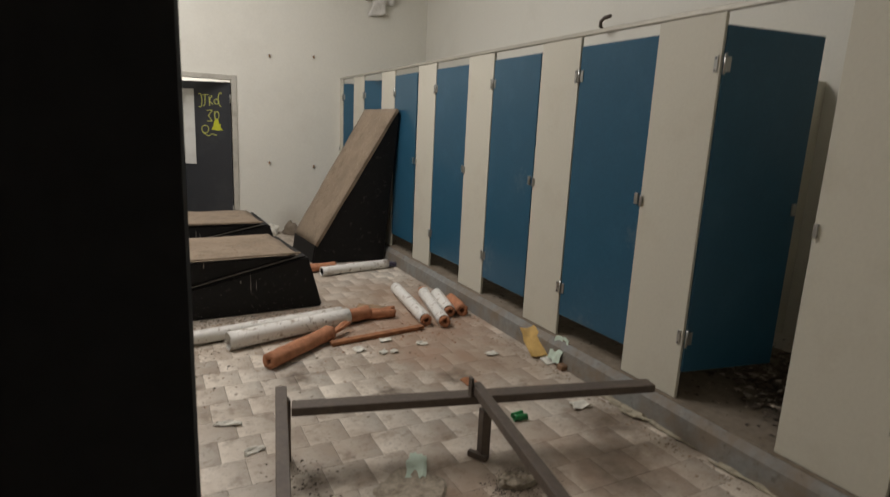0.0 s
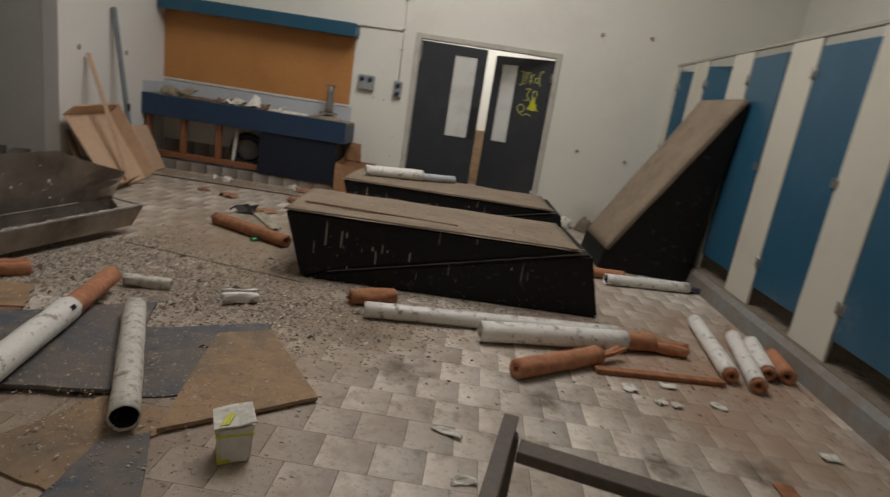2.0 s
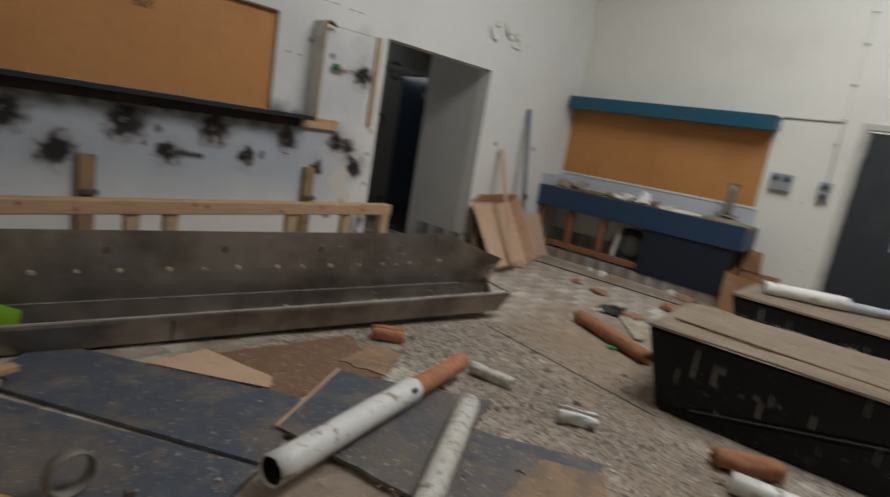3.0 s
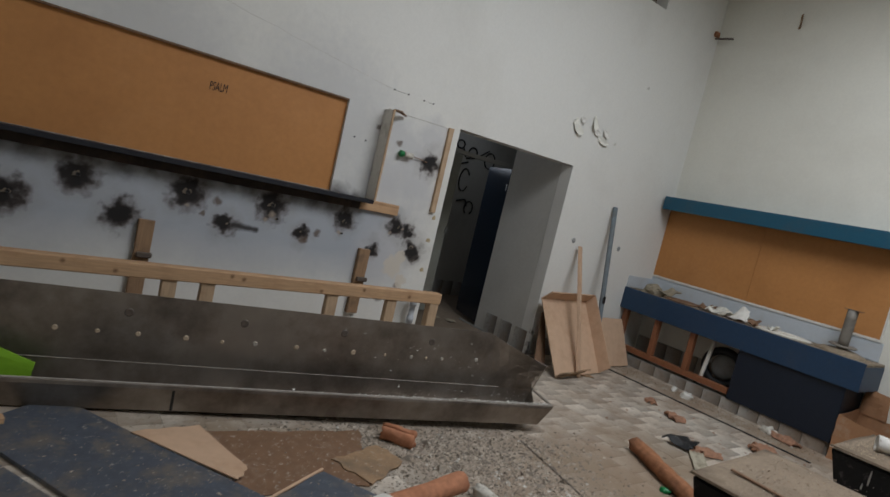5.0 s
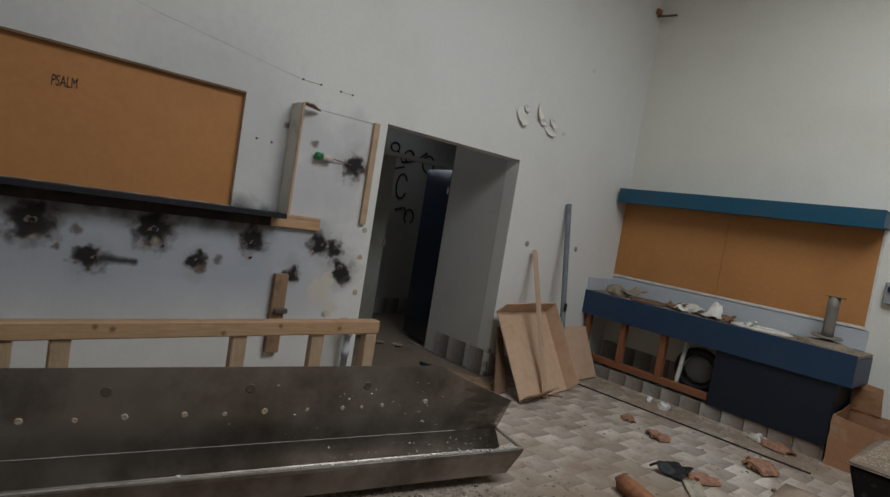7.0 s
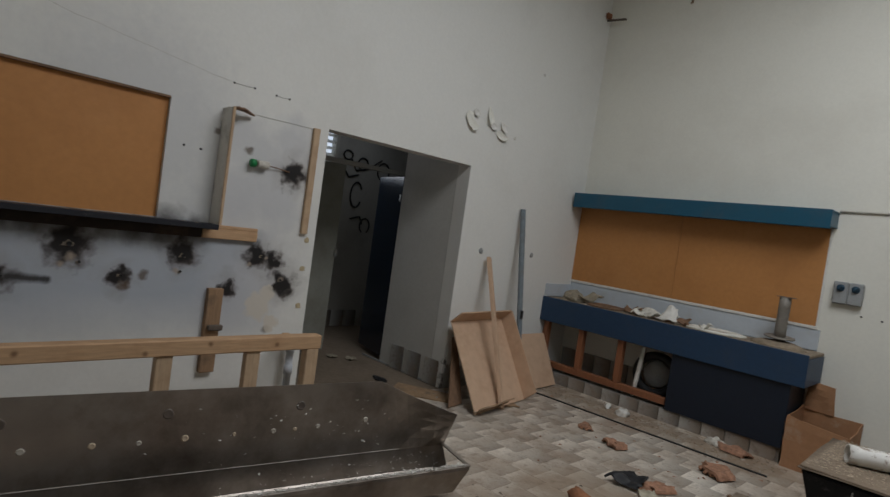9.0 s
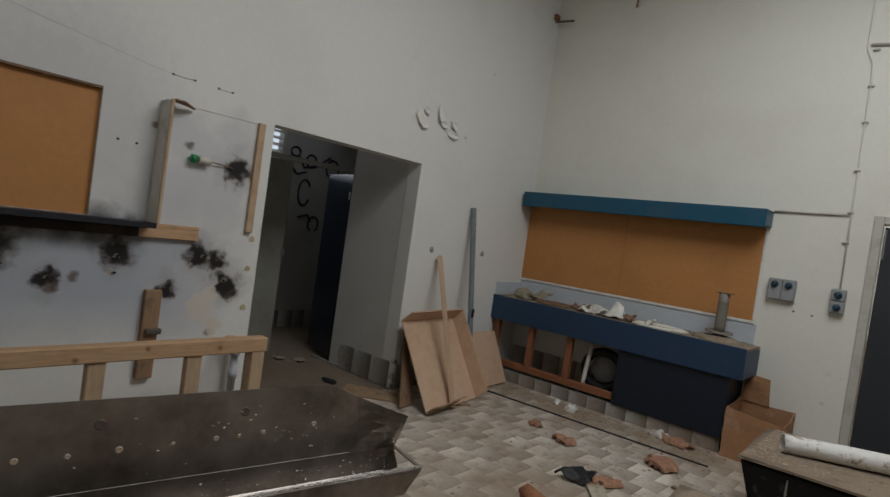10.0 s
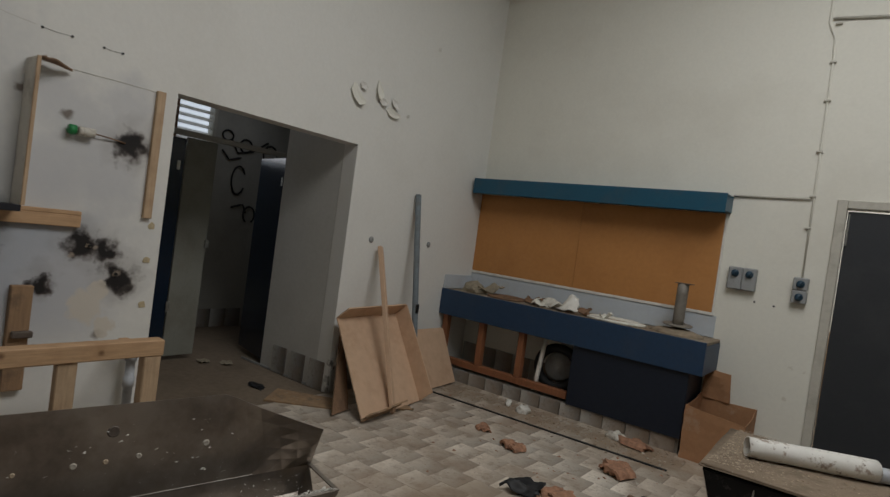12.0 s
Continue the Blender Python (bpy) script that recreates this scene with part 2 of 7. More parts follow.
M_ALU = mat("aluminium_rail", (0.48, 0.46, 0.40), 0.45, 0.6, grain=0.08, scale=60)
M_INOX = mat("stained_stainless_steel", (0.37, 0.33, 0.29), 0.36, 0.82, grain=0.14, scale=7, stain=0.8, stain_scale=1.9, stain_colour=(0.11, 0.085, 0.065), bump=0.04, stain_edge=(0.42, 0.66), stretch=(1.0001, 1, 1))
M_FRAME = mat("brown_painted_steel", (0.115, 0.092, 0.075), 0.55, 0.1, grain=0.15, scale=40, stain=0.4, stain_scale=9, stain_colour=(0.16, 0.12, 0.09))
M_FOAMBLACK = mat("black_vinyl_cover", (0.008, 0.0075, 0.0075), 0.6, grain=0.2, scale=30, stain=0.5, stain_scale=16, stain_colour=(0.14, 0.125, 0.11), bump=0.3, stain_edge=(0.60, 0.76), spec=0.25)
M_FOAMTOP = mat("dusty_brown_vinyl", (0.26, 0.20, 0.14), 0.85, grain=0.16, scale=70, stain=0.55, stain_scale=3.5, stain_colour=(0.13, 0.095, 0.065), bump=0.25, stain_edge=(0.44, 0.74))
M_PIPEWHITE = mat("white_pipe_jacket", (0.74, 0.72, 0.67), 0.45, grain=0.05, scale=30, stain=0.8, stain_scale=17, stain_colour=(0.25, 0.175, 0.12), bump=0.12, stain_edge=(0.555, 0.64))
M_PIPEDIRTY = mat("dirty_white_pipe_jacket", (0.60, 0.57, 0.50), 0.55, grain=0.10, scale=60, stain=0.8, stain_scale=26, stain_colour=(0.15, 0.115, 0.08), bump=0.2, stain_edge=(0.50, 0.66))
M_PIPEGREY = mat("grey_plastic_tube", (0.45, 0.47, 0.50), 0.4, grain=0.08, scale=30, stain=0.5, stain_scale=10)
M_FOAMORANGE = mat("orange_insulation_foam", (0.45, 0.20, 0.105), 0.9, grain=0.2, scale=28, stain=0.5, stain_scale=9, stain_colour=(0.25, 0.10, 0.05), bump=0.5)
M_FOAMBROWN = mat("brown_insulation_foam", (0.34, 0.15, 0.07), 0.9, grain=0.25, scale=24, stain=0.5, stain_scale=9, stain_colour=(0.16, 0.07, 0.04), bump=0.6)
M_ORANGE = mat("orange_hardboard", (0.47, 0.215, 0.065), 0.6, grain=0.06, scale=25, stain=0.45, stain_scale=1.6, stain_colour=(0.36, 0.155, 0.045), bump=0.05)
M_PINE = mat("raw_pine", (0.51, 0.325, 0.18), 0.65, grain=0.16, scale=9, stain=0.3, stain_scale=6, stain_colour=(0.28, 0.14, 0.06), stretch=(9, 0.7, 9), bump=0.12)
add_marks(M_PINE, [(-2.975, y, z, 0.016) for y, z in ((0.35, 0.66), (0.62, 0.63), (1.30, 0.665), (1.38, 0.65), (1.95, 0.62), (2.30, 0.66), (2.72, 0.64), (-0.3, 0.65))], (0.15, 0.075, 0.035), 0.85, 0.008, (0.3, 1.3))
M_PINEZ = mat("raw_pine_upright", (0.49, 0.35, 0.22), 0.65, grain=0.16, scale=9, stain=0.4, stain_scale=6, stain_colour=(0.25, 0.14, 0.07), stretch=(9, 9, 0.7), bump=0.12)
M_REDWOOD = mat("red_stained_stud", (0.25, 0.10, 0.045), 0.6, grain=0.2, scale=9, stretch=(9, 9, 0.8), bump=0.12)
M_OLDWOOD = mat("weathered_brown_wood", (0.22, 0.13, 0.075), 0.75, grain=0.2, scale=9, stretch=(9, 9, 0.8), stain=0.5, stain_scale=9, stain_colour=(0.06, 0.04, 0.03), bump=0.2)
M_PLY = mat("pale_plywood", (0.57, 0.39, 0.26), 0.7, grain=0.07, scale=14, stain=0.35, stain_scale=5, stain_colour=(0.38, 0.23, 0.13), bump=0.08)
M_TANBOARD = mat("dusty_tan_hardboard", (0.33, 0.215, 0.12), 0.8, grain=0.14, scale=20, stain=0.75, stain_scale=4, stain_colour=(0.17, 0.125, 0.085), bump=0.15)
M_BROWNBOARD = mat("brown_hardboard", (0.20, 0.115, 0.065), 0.8, grain=0.12, scale=20, stain=0.5, stain_scale=7, stain_colour=(0.33, 0.26, 0.2), bump=0.15, stain_edge=(0.56, 0.7))
M_BLUEBOARD = mat("dusty_blue_board", (0.078, 0.090, 0.114), 0.5, grain=0.16, scale=22, stain=0.7, stain_scale=5, stain_colour=(0.19, 0.155, 0.115), bump=0.12, stain_edge=(0.50, 0.68))
M_CARD = mat("brown_cardboard", (0.36, 0.19, 0.095), 0.85, grain=0.08, scale=30, stain=0.5, stain_scale=5, stain_colour=(0.50, 0.40, 0.30), bump=0.1, stain_edge=(0.58, 0.72))
M_PAPER = mat("dirty_white_paper", (0.70, 0.68, 0.60), 0.85, grain=0.06, scale=30, stain=0.4, stain_scale=14, bump=0.15)
M_MINT = mat("pale_green_paper", (0.50, 0.60, 0.50), 0.8, grain=0.06, scale=30, stain=0.3, stain_scale=14)
M_YELLOWP = mat("yellow_stained_paper", (0.55, 0.36, 0.12), 0.85, grain=0.12, scale=20, stain=0.4, stain_scale=10)
M_LIME = mat("lime_green_plastic", (0.28, 0.55, 0.03), 0.5, grain=0.05, scale=20)
M_GREEN = mat("green_glass_shard", (0.02, 0.20, 0.06), 0.3, grain=0.1)
M_YELLOWGREEN = mat("yellow_green_print", (0.62, 0.60, 0.08), 0.6, grain=0.05)
M_BLACK = mat("black_rubber", (0.015, 0.015, 0.016), 0.6, grain=0.2)
M_WHITEP = mat("white_plastic", (0.74, 0.72, 0.66), 0.4, grain=0.04, stain=0.3, stain_scale=12)
M_GREYP = mat("grey_switch_plastic", (0.30, 0.31, 0.31), 0.5, grain=0.06, stain=0.3, stain_scale=14)
M_KNOB = mat("dark_blue_knob", (0.02, 0.05, 0.08), 0.4)
M_PANEPALE = mat("boarded_pane", (0.66, 0.66, 0.62), 0.35, grain=0.03, scale=10, stain=0.2, stain_scale=3)
M_TRIM = mat("white_trim", (0.70, 0.68, 0.63), 0.6, grain=0.05, stain=0.3, stain_scale=9)
M_FRAMEPAINT = mat("grey_beige_frame_paint", (0.50, 0.48, 0.42), 0.55, grain=0.05, stain=0.3, stain_scale=6)
M_SPLASH = mat("pale_blue_splashback", (0.50, 0.54, 0.58), 0.4, grain=0.04, stain=0.3, stain_scale=5, stain_colour=(0.40, 0.36, 0.3))
M_COUNTER = mat("debris_covered_counter", (0.27, 0.215, 0.15), 0.85, grain=0.2, scale=26, stain=0.5, stain_scale=7)
M_RAG = mat("grey_brown_rag", (0.30, 0.26, 0.19), 0.95, grain=0.2, scale=40, bump=0.4)
M_POLE = mat("blue_grey_pole", (0.17, 0.20, 0.22), 0.55, grain=0.15, scale=30, stain=0.4, stain_scale=8)
M_CHIP = mat("plaster_chips", (0.34, 0.29, 0.235), 0.9, grain=0.1, island=0.5, bump=0)
M_CRUMB = mat("brown_crumbs", (0.27, 0.20, 0.14), 0.95, grain=0.1, island=0.45, bump=0)
M_DUST = mat("tan_dust_crumbs", (0.42, 0.34, 0.25), 0.95, grain=0.1, island=0.35, bump=0)
M_DARKCRUMB = mat("dark_rubbish", (0.085, 0.066, 0.05), 0.95, grain=0.1, island=0.5, bump=0)
M_DROP = mat("white_droppings", (0.62, 0.60, 0.55), 0.8, grain=0.05, bump=0)
M_INK = mat("black_marker", (0.02, 0.018, 0.016), 0.7, bump=0)
M_SPRAY = mat("yellow_spray_paint", (0.50, 0.52, 0.12), 0.6, bump=0)
M_SPRAYDARK = mat("black_spray_paint", (0.02, 0.02, 0.022), 0.6, bump=0)
M_SPRAYGREY = mat("faded_spray_paint", (0.06, 0.06, 0.06), 0.8, bump=0)


def tile_material(name, base, low=0.51):
    """Floor tile: each piece shades from pale to dark across its face and takes its own tone; dirt lies over all of them."""
    m = mat(name, base, 0.42, grain=0.06, scale=30, stain=0.0, bump=0.06)
    t = m.node_tree
    N, L = t.nodes, t.links
    b = N["Principled BSDF"]
    was = b.inputs["Base Color"].links[0].from_socket
    uv = N.new("ShaderNodeUVMap")
    sx = N.new("ShaderNodeSeparateXYZ")
    L.new(uv.outputs[0], sx.inputs[0])
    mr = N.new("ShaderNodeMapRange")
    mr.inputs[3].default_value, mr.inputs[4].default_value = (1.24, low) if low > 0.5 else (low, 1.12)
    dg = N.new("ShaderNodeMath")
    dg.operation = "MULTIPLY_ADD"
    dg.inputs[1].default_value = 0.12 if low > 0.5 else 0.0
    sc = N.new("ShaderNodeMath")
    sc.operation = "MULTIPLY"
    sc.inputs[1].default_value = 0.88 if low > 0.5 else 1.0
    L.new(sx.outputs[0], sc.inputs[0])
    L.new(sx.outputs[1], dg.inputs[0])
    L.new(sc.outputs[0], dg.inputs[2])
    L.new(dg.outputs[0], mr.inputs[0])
    oi = N.new("ShaderNodeObjectInfo")
    geo = N.new("ShaderNodeNewGeometry")
    add = N.new("ShaderNodeMath")
    L.new(oi.outputs["Random"], add.inputs[0])
    L.new(geo.outputs["Random Per Island"], add.inputs[1])
    fr = N.new("ShaderNodeMath")
    fr.operation = "FRACT"
    L.new(add.outputs[0], fr.inputs[0])
    mr2 = N.new("ShaderNodeMapRange")
    mr2.inputs[3].default_value, mr2.inputs[4].default_value = 0.80, 1.16
    L.new(fr.outputs[0], mr2.inputs[0])
    mu = N.new("ShaderNodeMath")
    mu.operation = "MULTIPLY"
    L.new(mr.outputs[0], mu.inputs[0])
    L.new(mr2.outputs[0], mu.inputs[1])
    hs = N.new("ShaderNodeHueSaturation")
    L.new(was, hs.inputs["Color"])
    L.new(mu.outputs[0], hs.inputs["Value"])
    out = hs.outputs["Color"]
    for sc, lo, hi, k, col in ((0.9, 0.38, 0.68, 0.7, (0.33, 0.245, 0.17)), (3.2, 0.47, 0.68, 0.6, (0.25, 0.18, 0.125)), (9.0, 0.53, 0.68, 0.6, (0.17, 0.12, 0.08)), (38.0, 0.56, 0.70, 0.6, (0.11, 0.08, 0.06))):
        n = N.new("ShaderNodeTexNoise")
        n.inputs["Scale"].default_value, n.inputs["Detail"].default_value, n.inputs["Roughness"].default_value = sc, 9, 0.68
        L.new(geo.outputs["Position"], n.inputs["Vector"])
        r = N.new("ShaderNodeMapRange")
        r.inputs[1].default_value, r.inputs[2].default_value, r.inputs[4].default_value = lo, hi, k
        L.new(n.outputs["Fac"], r.inputs[0])
        x = N.new("ShaderNodeMix")
        x.data_type = "RGBA"
        L.new(r.outputs[0], x.inputs["Factor"])
        L.new(out, x.inputs["A"])
        x.inputs["B"].default_value = (*col, 1)
        out = x.outputs["Result"]
        rr = r
    L.new(out, b.inputs["Base Color"])
    return m


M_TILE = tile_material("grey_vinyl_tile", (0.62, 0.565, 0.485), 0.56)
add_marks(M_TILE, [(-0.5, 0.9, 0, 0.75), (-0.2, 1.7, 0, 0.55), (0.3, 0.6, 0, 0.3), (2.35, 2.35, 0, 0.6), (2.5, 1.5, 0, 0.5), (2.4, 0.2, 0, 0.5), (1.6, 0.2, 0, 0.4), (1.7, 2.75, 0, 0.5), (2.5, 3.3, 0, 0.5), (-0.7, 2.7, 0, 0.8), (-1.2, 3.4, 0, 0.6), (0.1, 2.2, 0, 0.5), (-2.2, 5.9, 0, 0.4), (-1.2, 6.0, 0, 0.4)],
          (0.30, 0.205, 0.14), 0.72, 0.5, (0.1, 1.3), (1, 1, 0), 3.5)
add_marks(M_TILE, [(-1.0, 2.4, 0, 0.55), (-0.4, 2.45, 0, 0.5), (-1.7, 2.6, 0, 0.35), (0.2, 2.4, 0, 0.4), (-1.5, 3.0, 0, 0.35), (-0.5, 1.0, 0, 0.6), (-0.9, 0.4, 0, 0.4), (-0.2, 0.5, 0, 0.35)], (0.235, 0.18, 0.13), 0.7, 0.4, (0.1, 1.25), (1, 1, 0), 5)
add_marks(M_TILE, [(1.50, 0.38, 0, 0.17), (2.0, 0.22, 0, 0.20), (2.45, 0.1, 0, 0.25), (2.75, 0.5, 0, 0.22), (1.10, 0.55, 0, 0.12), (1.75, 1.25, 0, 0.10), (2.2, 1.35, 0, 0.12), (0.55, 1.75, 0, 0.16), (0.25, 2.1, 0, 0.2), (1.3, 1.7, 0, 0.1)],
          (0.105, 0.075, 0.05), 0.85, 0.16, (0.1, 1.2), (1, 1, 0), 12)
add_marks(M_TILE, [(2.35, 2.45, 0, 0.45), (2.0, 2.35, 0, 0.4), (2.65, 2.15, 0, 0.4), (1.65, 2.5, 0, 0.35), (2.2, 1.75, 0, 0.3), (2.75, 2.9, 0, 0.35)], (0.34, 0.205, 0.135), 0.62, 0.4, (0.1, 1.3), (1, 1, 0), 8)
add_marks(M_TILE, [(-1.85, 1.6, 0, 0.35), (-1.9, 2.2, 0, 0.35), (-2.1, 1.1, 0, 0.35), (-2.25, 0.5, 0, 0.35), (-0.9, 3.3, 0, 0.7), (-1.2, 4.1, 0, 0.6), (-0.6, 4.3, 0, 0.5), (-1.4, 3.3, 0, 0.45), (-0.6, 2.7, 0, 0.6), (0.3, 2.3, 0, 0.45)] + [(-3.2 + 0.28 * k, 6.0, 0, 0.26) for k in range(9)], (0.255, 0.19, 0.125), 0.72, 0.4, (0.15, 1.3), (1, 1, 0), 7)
add_marks(M_BLUEBOARD, [(-0.75, 1.15, 0, 0.45), (-0.4, 1.5, 0, 0.4), (-1.15, 0.95, 0, 0.25), (-0.3, 0.7, 0, 0.3), (-1.0, 1.75, 0, 0.35), (-1.5, 0.1, 0, 0.3)], (0.17, 0.135, 0.10), 0.65, 0.42, (0.25, 1.15), (1, 1, 0), 9)
add_marks(M_TANBOARD, [(-0.42, 1.35, 0, 0.16), (-0.40, 1.65, 0, 0.16), (-0.25, 1.85, 0, 0.12), (-0.6, 0.7, 0, 0.25)], (0.17, 0.13, 0.092), 0.85, 0.15, (0.2, 1.2), (1, 1, 0), 11)
mottle(M_BLUEBOARD, 8, 0.54, 0.64, 0.5, (0.20, 0.165, 0.12))
mottle(M_BLUEBOARD, 34, 0.60, 0.68, 0.75, (0.42, 0.40, 0.35))
mottle(M_TANBOARD, 7, 0.53, 0.66, 0.7, (0.15, 0.115, 0.08))
mottle(M_TANBOARD, 38, 0.60, 0.68, 0.7, (0.47, 0.43, 0.37))
mottle(M_BROWNBOARD, 30, 0.58, 0.66, 0.7, (0.45, 0.40, 0.33))
mottle(M_FOAMTOP, 30, 0.60, 0.70, 0.55, (0.40, 0.35, 0.28))
mottle(M_FOAMTOP, 5, 0.54, 0.66, 0.5, (0.12, 0.09, 0.06))
mottle(M_PIPEWHITE, 30, 0.615, 0.67, 0.85, (0.13, 0.09, 0.065))
mottle(M_TILE, 26, 0.63, 0.70, 0.6, (0.13, 0.095, 0.065))
mottle(M_TILE, 55, 0.66, 0.72, 0.6, (0.62, 0.58, 0.52))
mottle(M_KERB, 20, 0.58, 0.68, 0.6, (0.10, 0.085, 0.065))
# paler orange patches put the board's sheen into its colour
mottle(M_ORANGE, 1.3, 0.5, 0.72, 0.35, (0.55, 0.28, 0.11))
M_SKIRTTILE = tile_material("grey_skirting_vinyl", (0.42, 0.42, 0.40), 0.25)
M_SKIRT = mat("grey_skirting_tile", (0.40, 0.41, 0.40), 0.5, grain=0.08, scale=20, stain=0.4, stain_scale=6, rand=0.18)


# ---- builders ----
def mesh_of(name, bm, material, smooth=False):
    bmesh.ops.recalc_face_normals(bm, faces=bm.faces)
    me = bpy.data.meshes.new(name)
    bm.to_mesh(me)
    bm.free()
    me.materials.append(material)
    if smooth:
        for p in me.polygons:
            p.use_smooth = True
    return me


def part(name, bm, material, parent=None, label="", smooth=False):
    ob = new(name, mesh_of(name, bm, material, smooth))
    if parent is not None:
        ob.parent = parent
    if label:
        ob["label"] = label
    return ob


def thing(name, label, category, group="", at=None):
    ob = new(name)
    ob.empty_display_size = 0.1
    if at is not None:
        ob.matrix_basis = at
    return tagged(ob, label, category, group)


def solo(name, bm, material, label, category, group="", smooth=False, at=None):
    ob = part(name, bm, material, None, label, smooth)
    if at is not None:
        ob.matrix_basis = at
    return tagged(ob, label, category, group)


def struct(name, bm, material, label, category, smooth=False):
    return tagged(part(name, bm, material, None, label, smooth), label, category, kind="structure")


def block(lo, hi, bevel=0.004, m=None, bm=None):
    """An axis-aligned box with softened edges, turned by m."""
    b = bmesh.new()
    bmesh.ops.create_cube(b, size=1.0)
    c = [(a + d) / 2 for a, d in zip(lo, hi)]
    s = [abs(d - a) for a, d in zip(lo, hi)]
    bmesh.ops.transform(b, matrix=Matrix.Translation(c) @ Matrix.Diagonal((*s, 1)), verts=b.verts)
    if bevel:
        bmesh.ops.bevel(b, geom=b.edges[:], offset=min(bevel, min(s) * 0.3), segments=1, affect="EDGES")
    if m is not None:
        bmesh.ops.transform(b, matrix=m, verts=b.verts)
    if bm is None:
        return b
    tmp = bpy.data.meshes.new("tmp")
    b.to_mesh(tmp)
    b.free()
    bm.from_mesh(tmp)
    bpy.data.meshes.remove(tmp)
    return bm


def beam(p, q, w, h, bevel=0.004, up=(0, 0, 1)):
    """A square-cut bar from p to q, w wide and h high."""
    p, q = Vector(p), Vector(q)
    d = (q - p)
    y = d.normalized()
    u = Vector(up)
    x = y.cross(u).normalized()
    z = x.cross(y)
    m = Matrix((x, y, z)).transposed().to_4x4()
    m.translation = p
    return block((-w / 2, 0, -h / 2), (w / 2, d.length, h / 2), bevel, m)


def revolve(profile, n=24, m=None):
    """A turned shape from (radius, height) pairs."""
    bm = bmesh.new()
    rings = []
    for r, z in profile:
        rings.append([bm.verts.new((r * math.cos(2 * math.pi * i / n), r * math.sin(2 * math.pi * i / n), z)) for i in range(n)])
    for a, b in zip(rings, rings[1:]):
        for i in range(n):
            bm.faces.new((a[i], a[(i + 1) % n], b[(i + 1) % n], b[i]))
    if m is not None:
        bmesh.ops.transform(bm, matrix=m, verts=bm.verts)
    return bm


def tube_bm(p, q, r, wall=0.012, wob=0.0, seed=0, n=20, steps=10, split=False, squash=1.0):
    """A hollow tube from p to q with an uneven skin; split: with a lengthwise gap."""
    p, q = Vector(p), Vector(q)
    d = q - p
    y = d.normalized()
    x = y.cross(Vector((0, 0, 1))).normalized()
    z = x.cross(y)
    bm = bmesh.new()
    rings = []
    cnt = n if not split else n - 2
    for inner in (0, 1):
        rr = []
        for k in range(steps + 1):
            f = k / steps
            ring = []
            for i in range(cnt):
                a = 2 * math.pi * (i + 1) / n + math.pi / 2
                e = wob * noise.noise(Vector((3 * math.cos(a) + seed * 7.3, 3 * math.sin(a), f * d.length * 9)))
                end = 0.4 * wob * noise.noise(Vector((seed + 5 * math.cos(a), 5 * math.sin(a), 9.1))) if k in (0, steps) else 0
                rad = (r - wall if inner else r) + e
                ring.append(bm.verts.new(p + y * (f * d.length + end * 3) + x * (rad * math.cos(a)) + z * (rad * squash * math.sin(a))))
            rr.append(ring)
        rings.append(rr)
    last = cnt if not split else cnt - 1
    for rr in rings:
        for a, b in zip(rr, rr[1:]):
            for i in range(last):
                bm.faces.new((a[i], a[(i + 1) % cnt], b[(i + 1) % cnt], b[i]))
    for k in (0, steps):
        o, n_ = rings[0][k], rings[1][k]
        for i in range(last):
            bm.faces.new((o[i], o[(i + 1) % cnt], n_[(i + 1) % cnt], n_[i]))
    if split:
        for i in (0, cnt - 1):
            for k in range(steps):
                bm.faces.new((rings[0][k][i], rings[0][k + 1][i], rings[1][k + 1][i], rings[1][k][i]))
    return bm


def sheet(corners, thick=0.004, wave=0.0, n=8, seed=0, ragged=0.0, lift=0.0):
    """A board, paper or card laid out between four corners, with thickness, waviness and ragged edges."""
    a, b, c, d = [Vector(v) for v in corners]
    nrm = (b - a).cross(d - a).normalized()
    if nrm.z < 0 and abs(nrm.z) > 0.2:
        nrm = -nrm
    bm = bmesh.new()
    grids = []
    for s in (0, 1):
        g = []
        for j in range(n + 1):
            row = []
            for i in range(n + 1):
                u, v = i / n, j / n
                if ragged and (i in (0, n) or j in (0, n)):
                    u += ragged * noise.noise(Vector((seed + 4 * v, 3.1 * u, 1.7)))
                    v += ragged * noise.noise(Vector((seed - 4 * u, 5.3 * v, 2.9)))
                pnt = (a * (1 - u) + b * u) * (1 - v) + (d * (1 - u) + c * u) * v
                h = wave * (noise.noise(Vector((seed * 3.3 + 2.5 * u, 2.5 * v, 0.5))) + 0.5) + lift * (u * u if seed % 2 else v * v)
                row.append(bm.verts.new(pnt + nrm * (h + thick * s)))
            g.append(row)
        grids.append(g)
    for g in grids:
        for j in range(n):
            for i in range(n):
                bm.faces.new((g[j][i], g[j][i + 1], g[j + 1][i + 1], g[j + 1][i]))
    for i in range(n):
        for j in (0, n):
            bm.faces.new((grids[0][j][i], grids[0][j][i + 1], grids[1][j][i + 1], grids[1][j][i]))
            bm.faces.new((grids[0][i][j], grids[0][i + 1][j], grids[1][i + 1][j], grids[1][i][j]))
    return bm


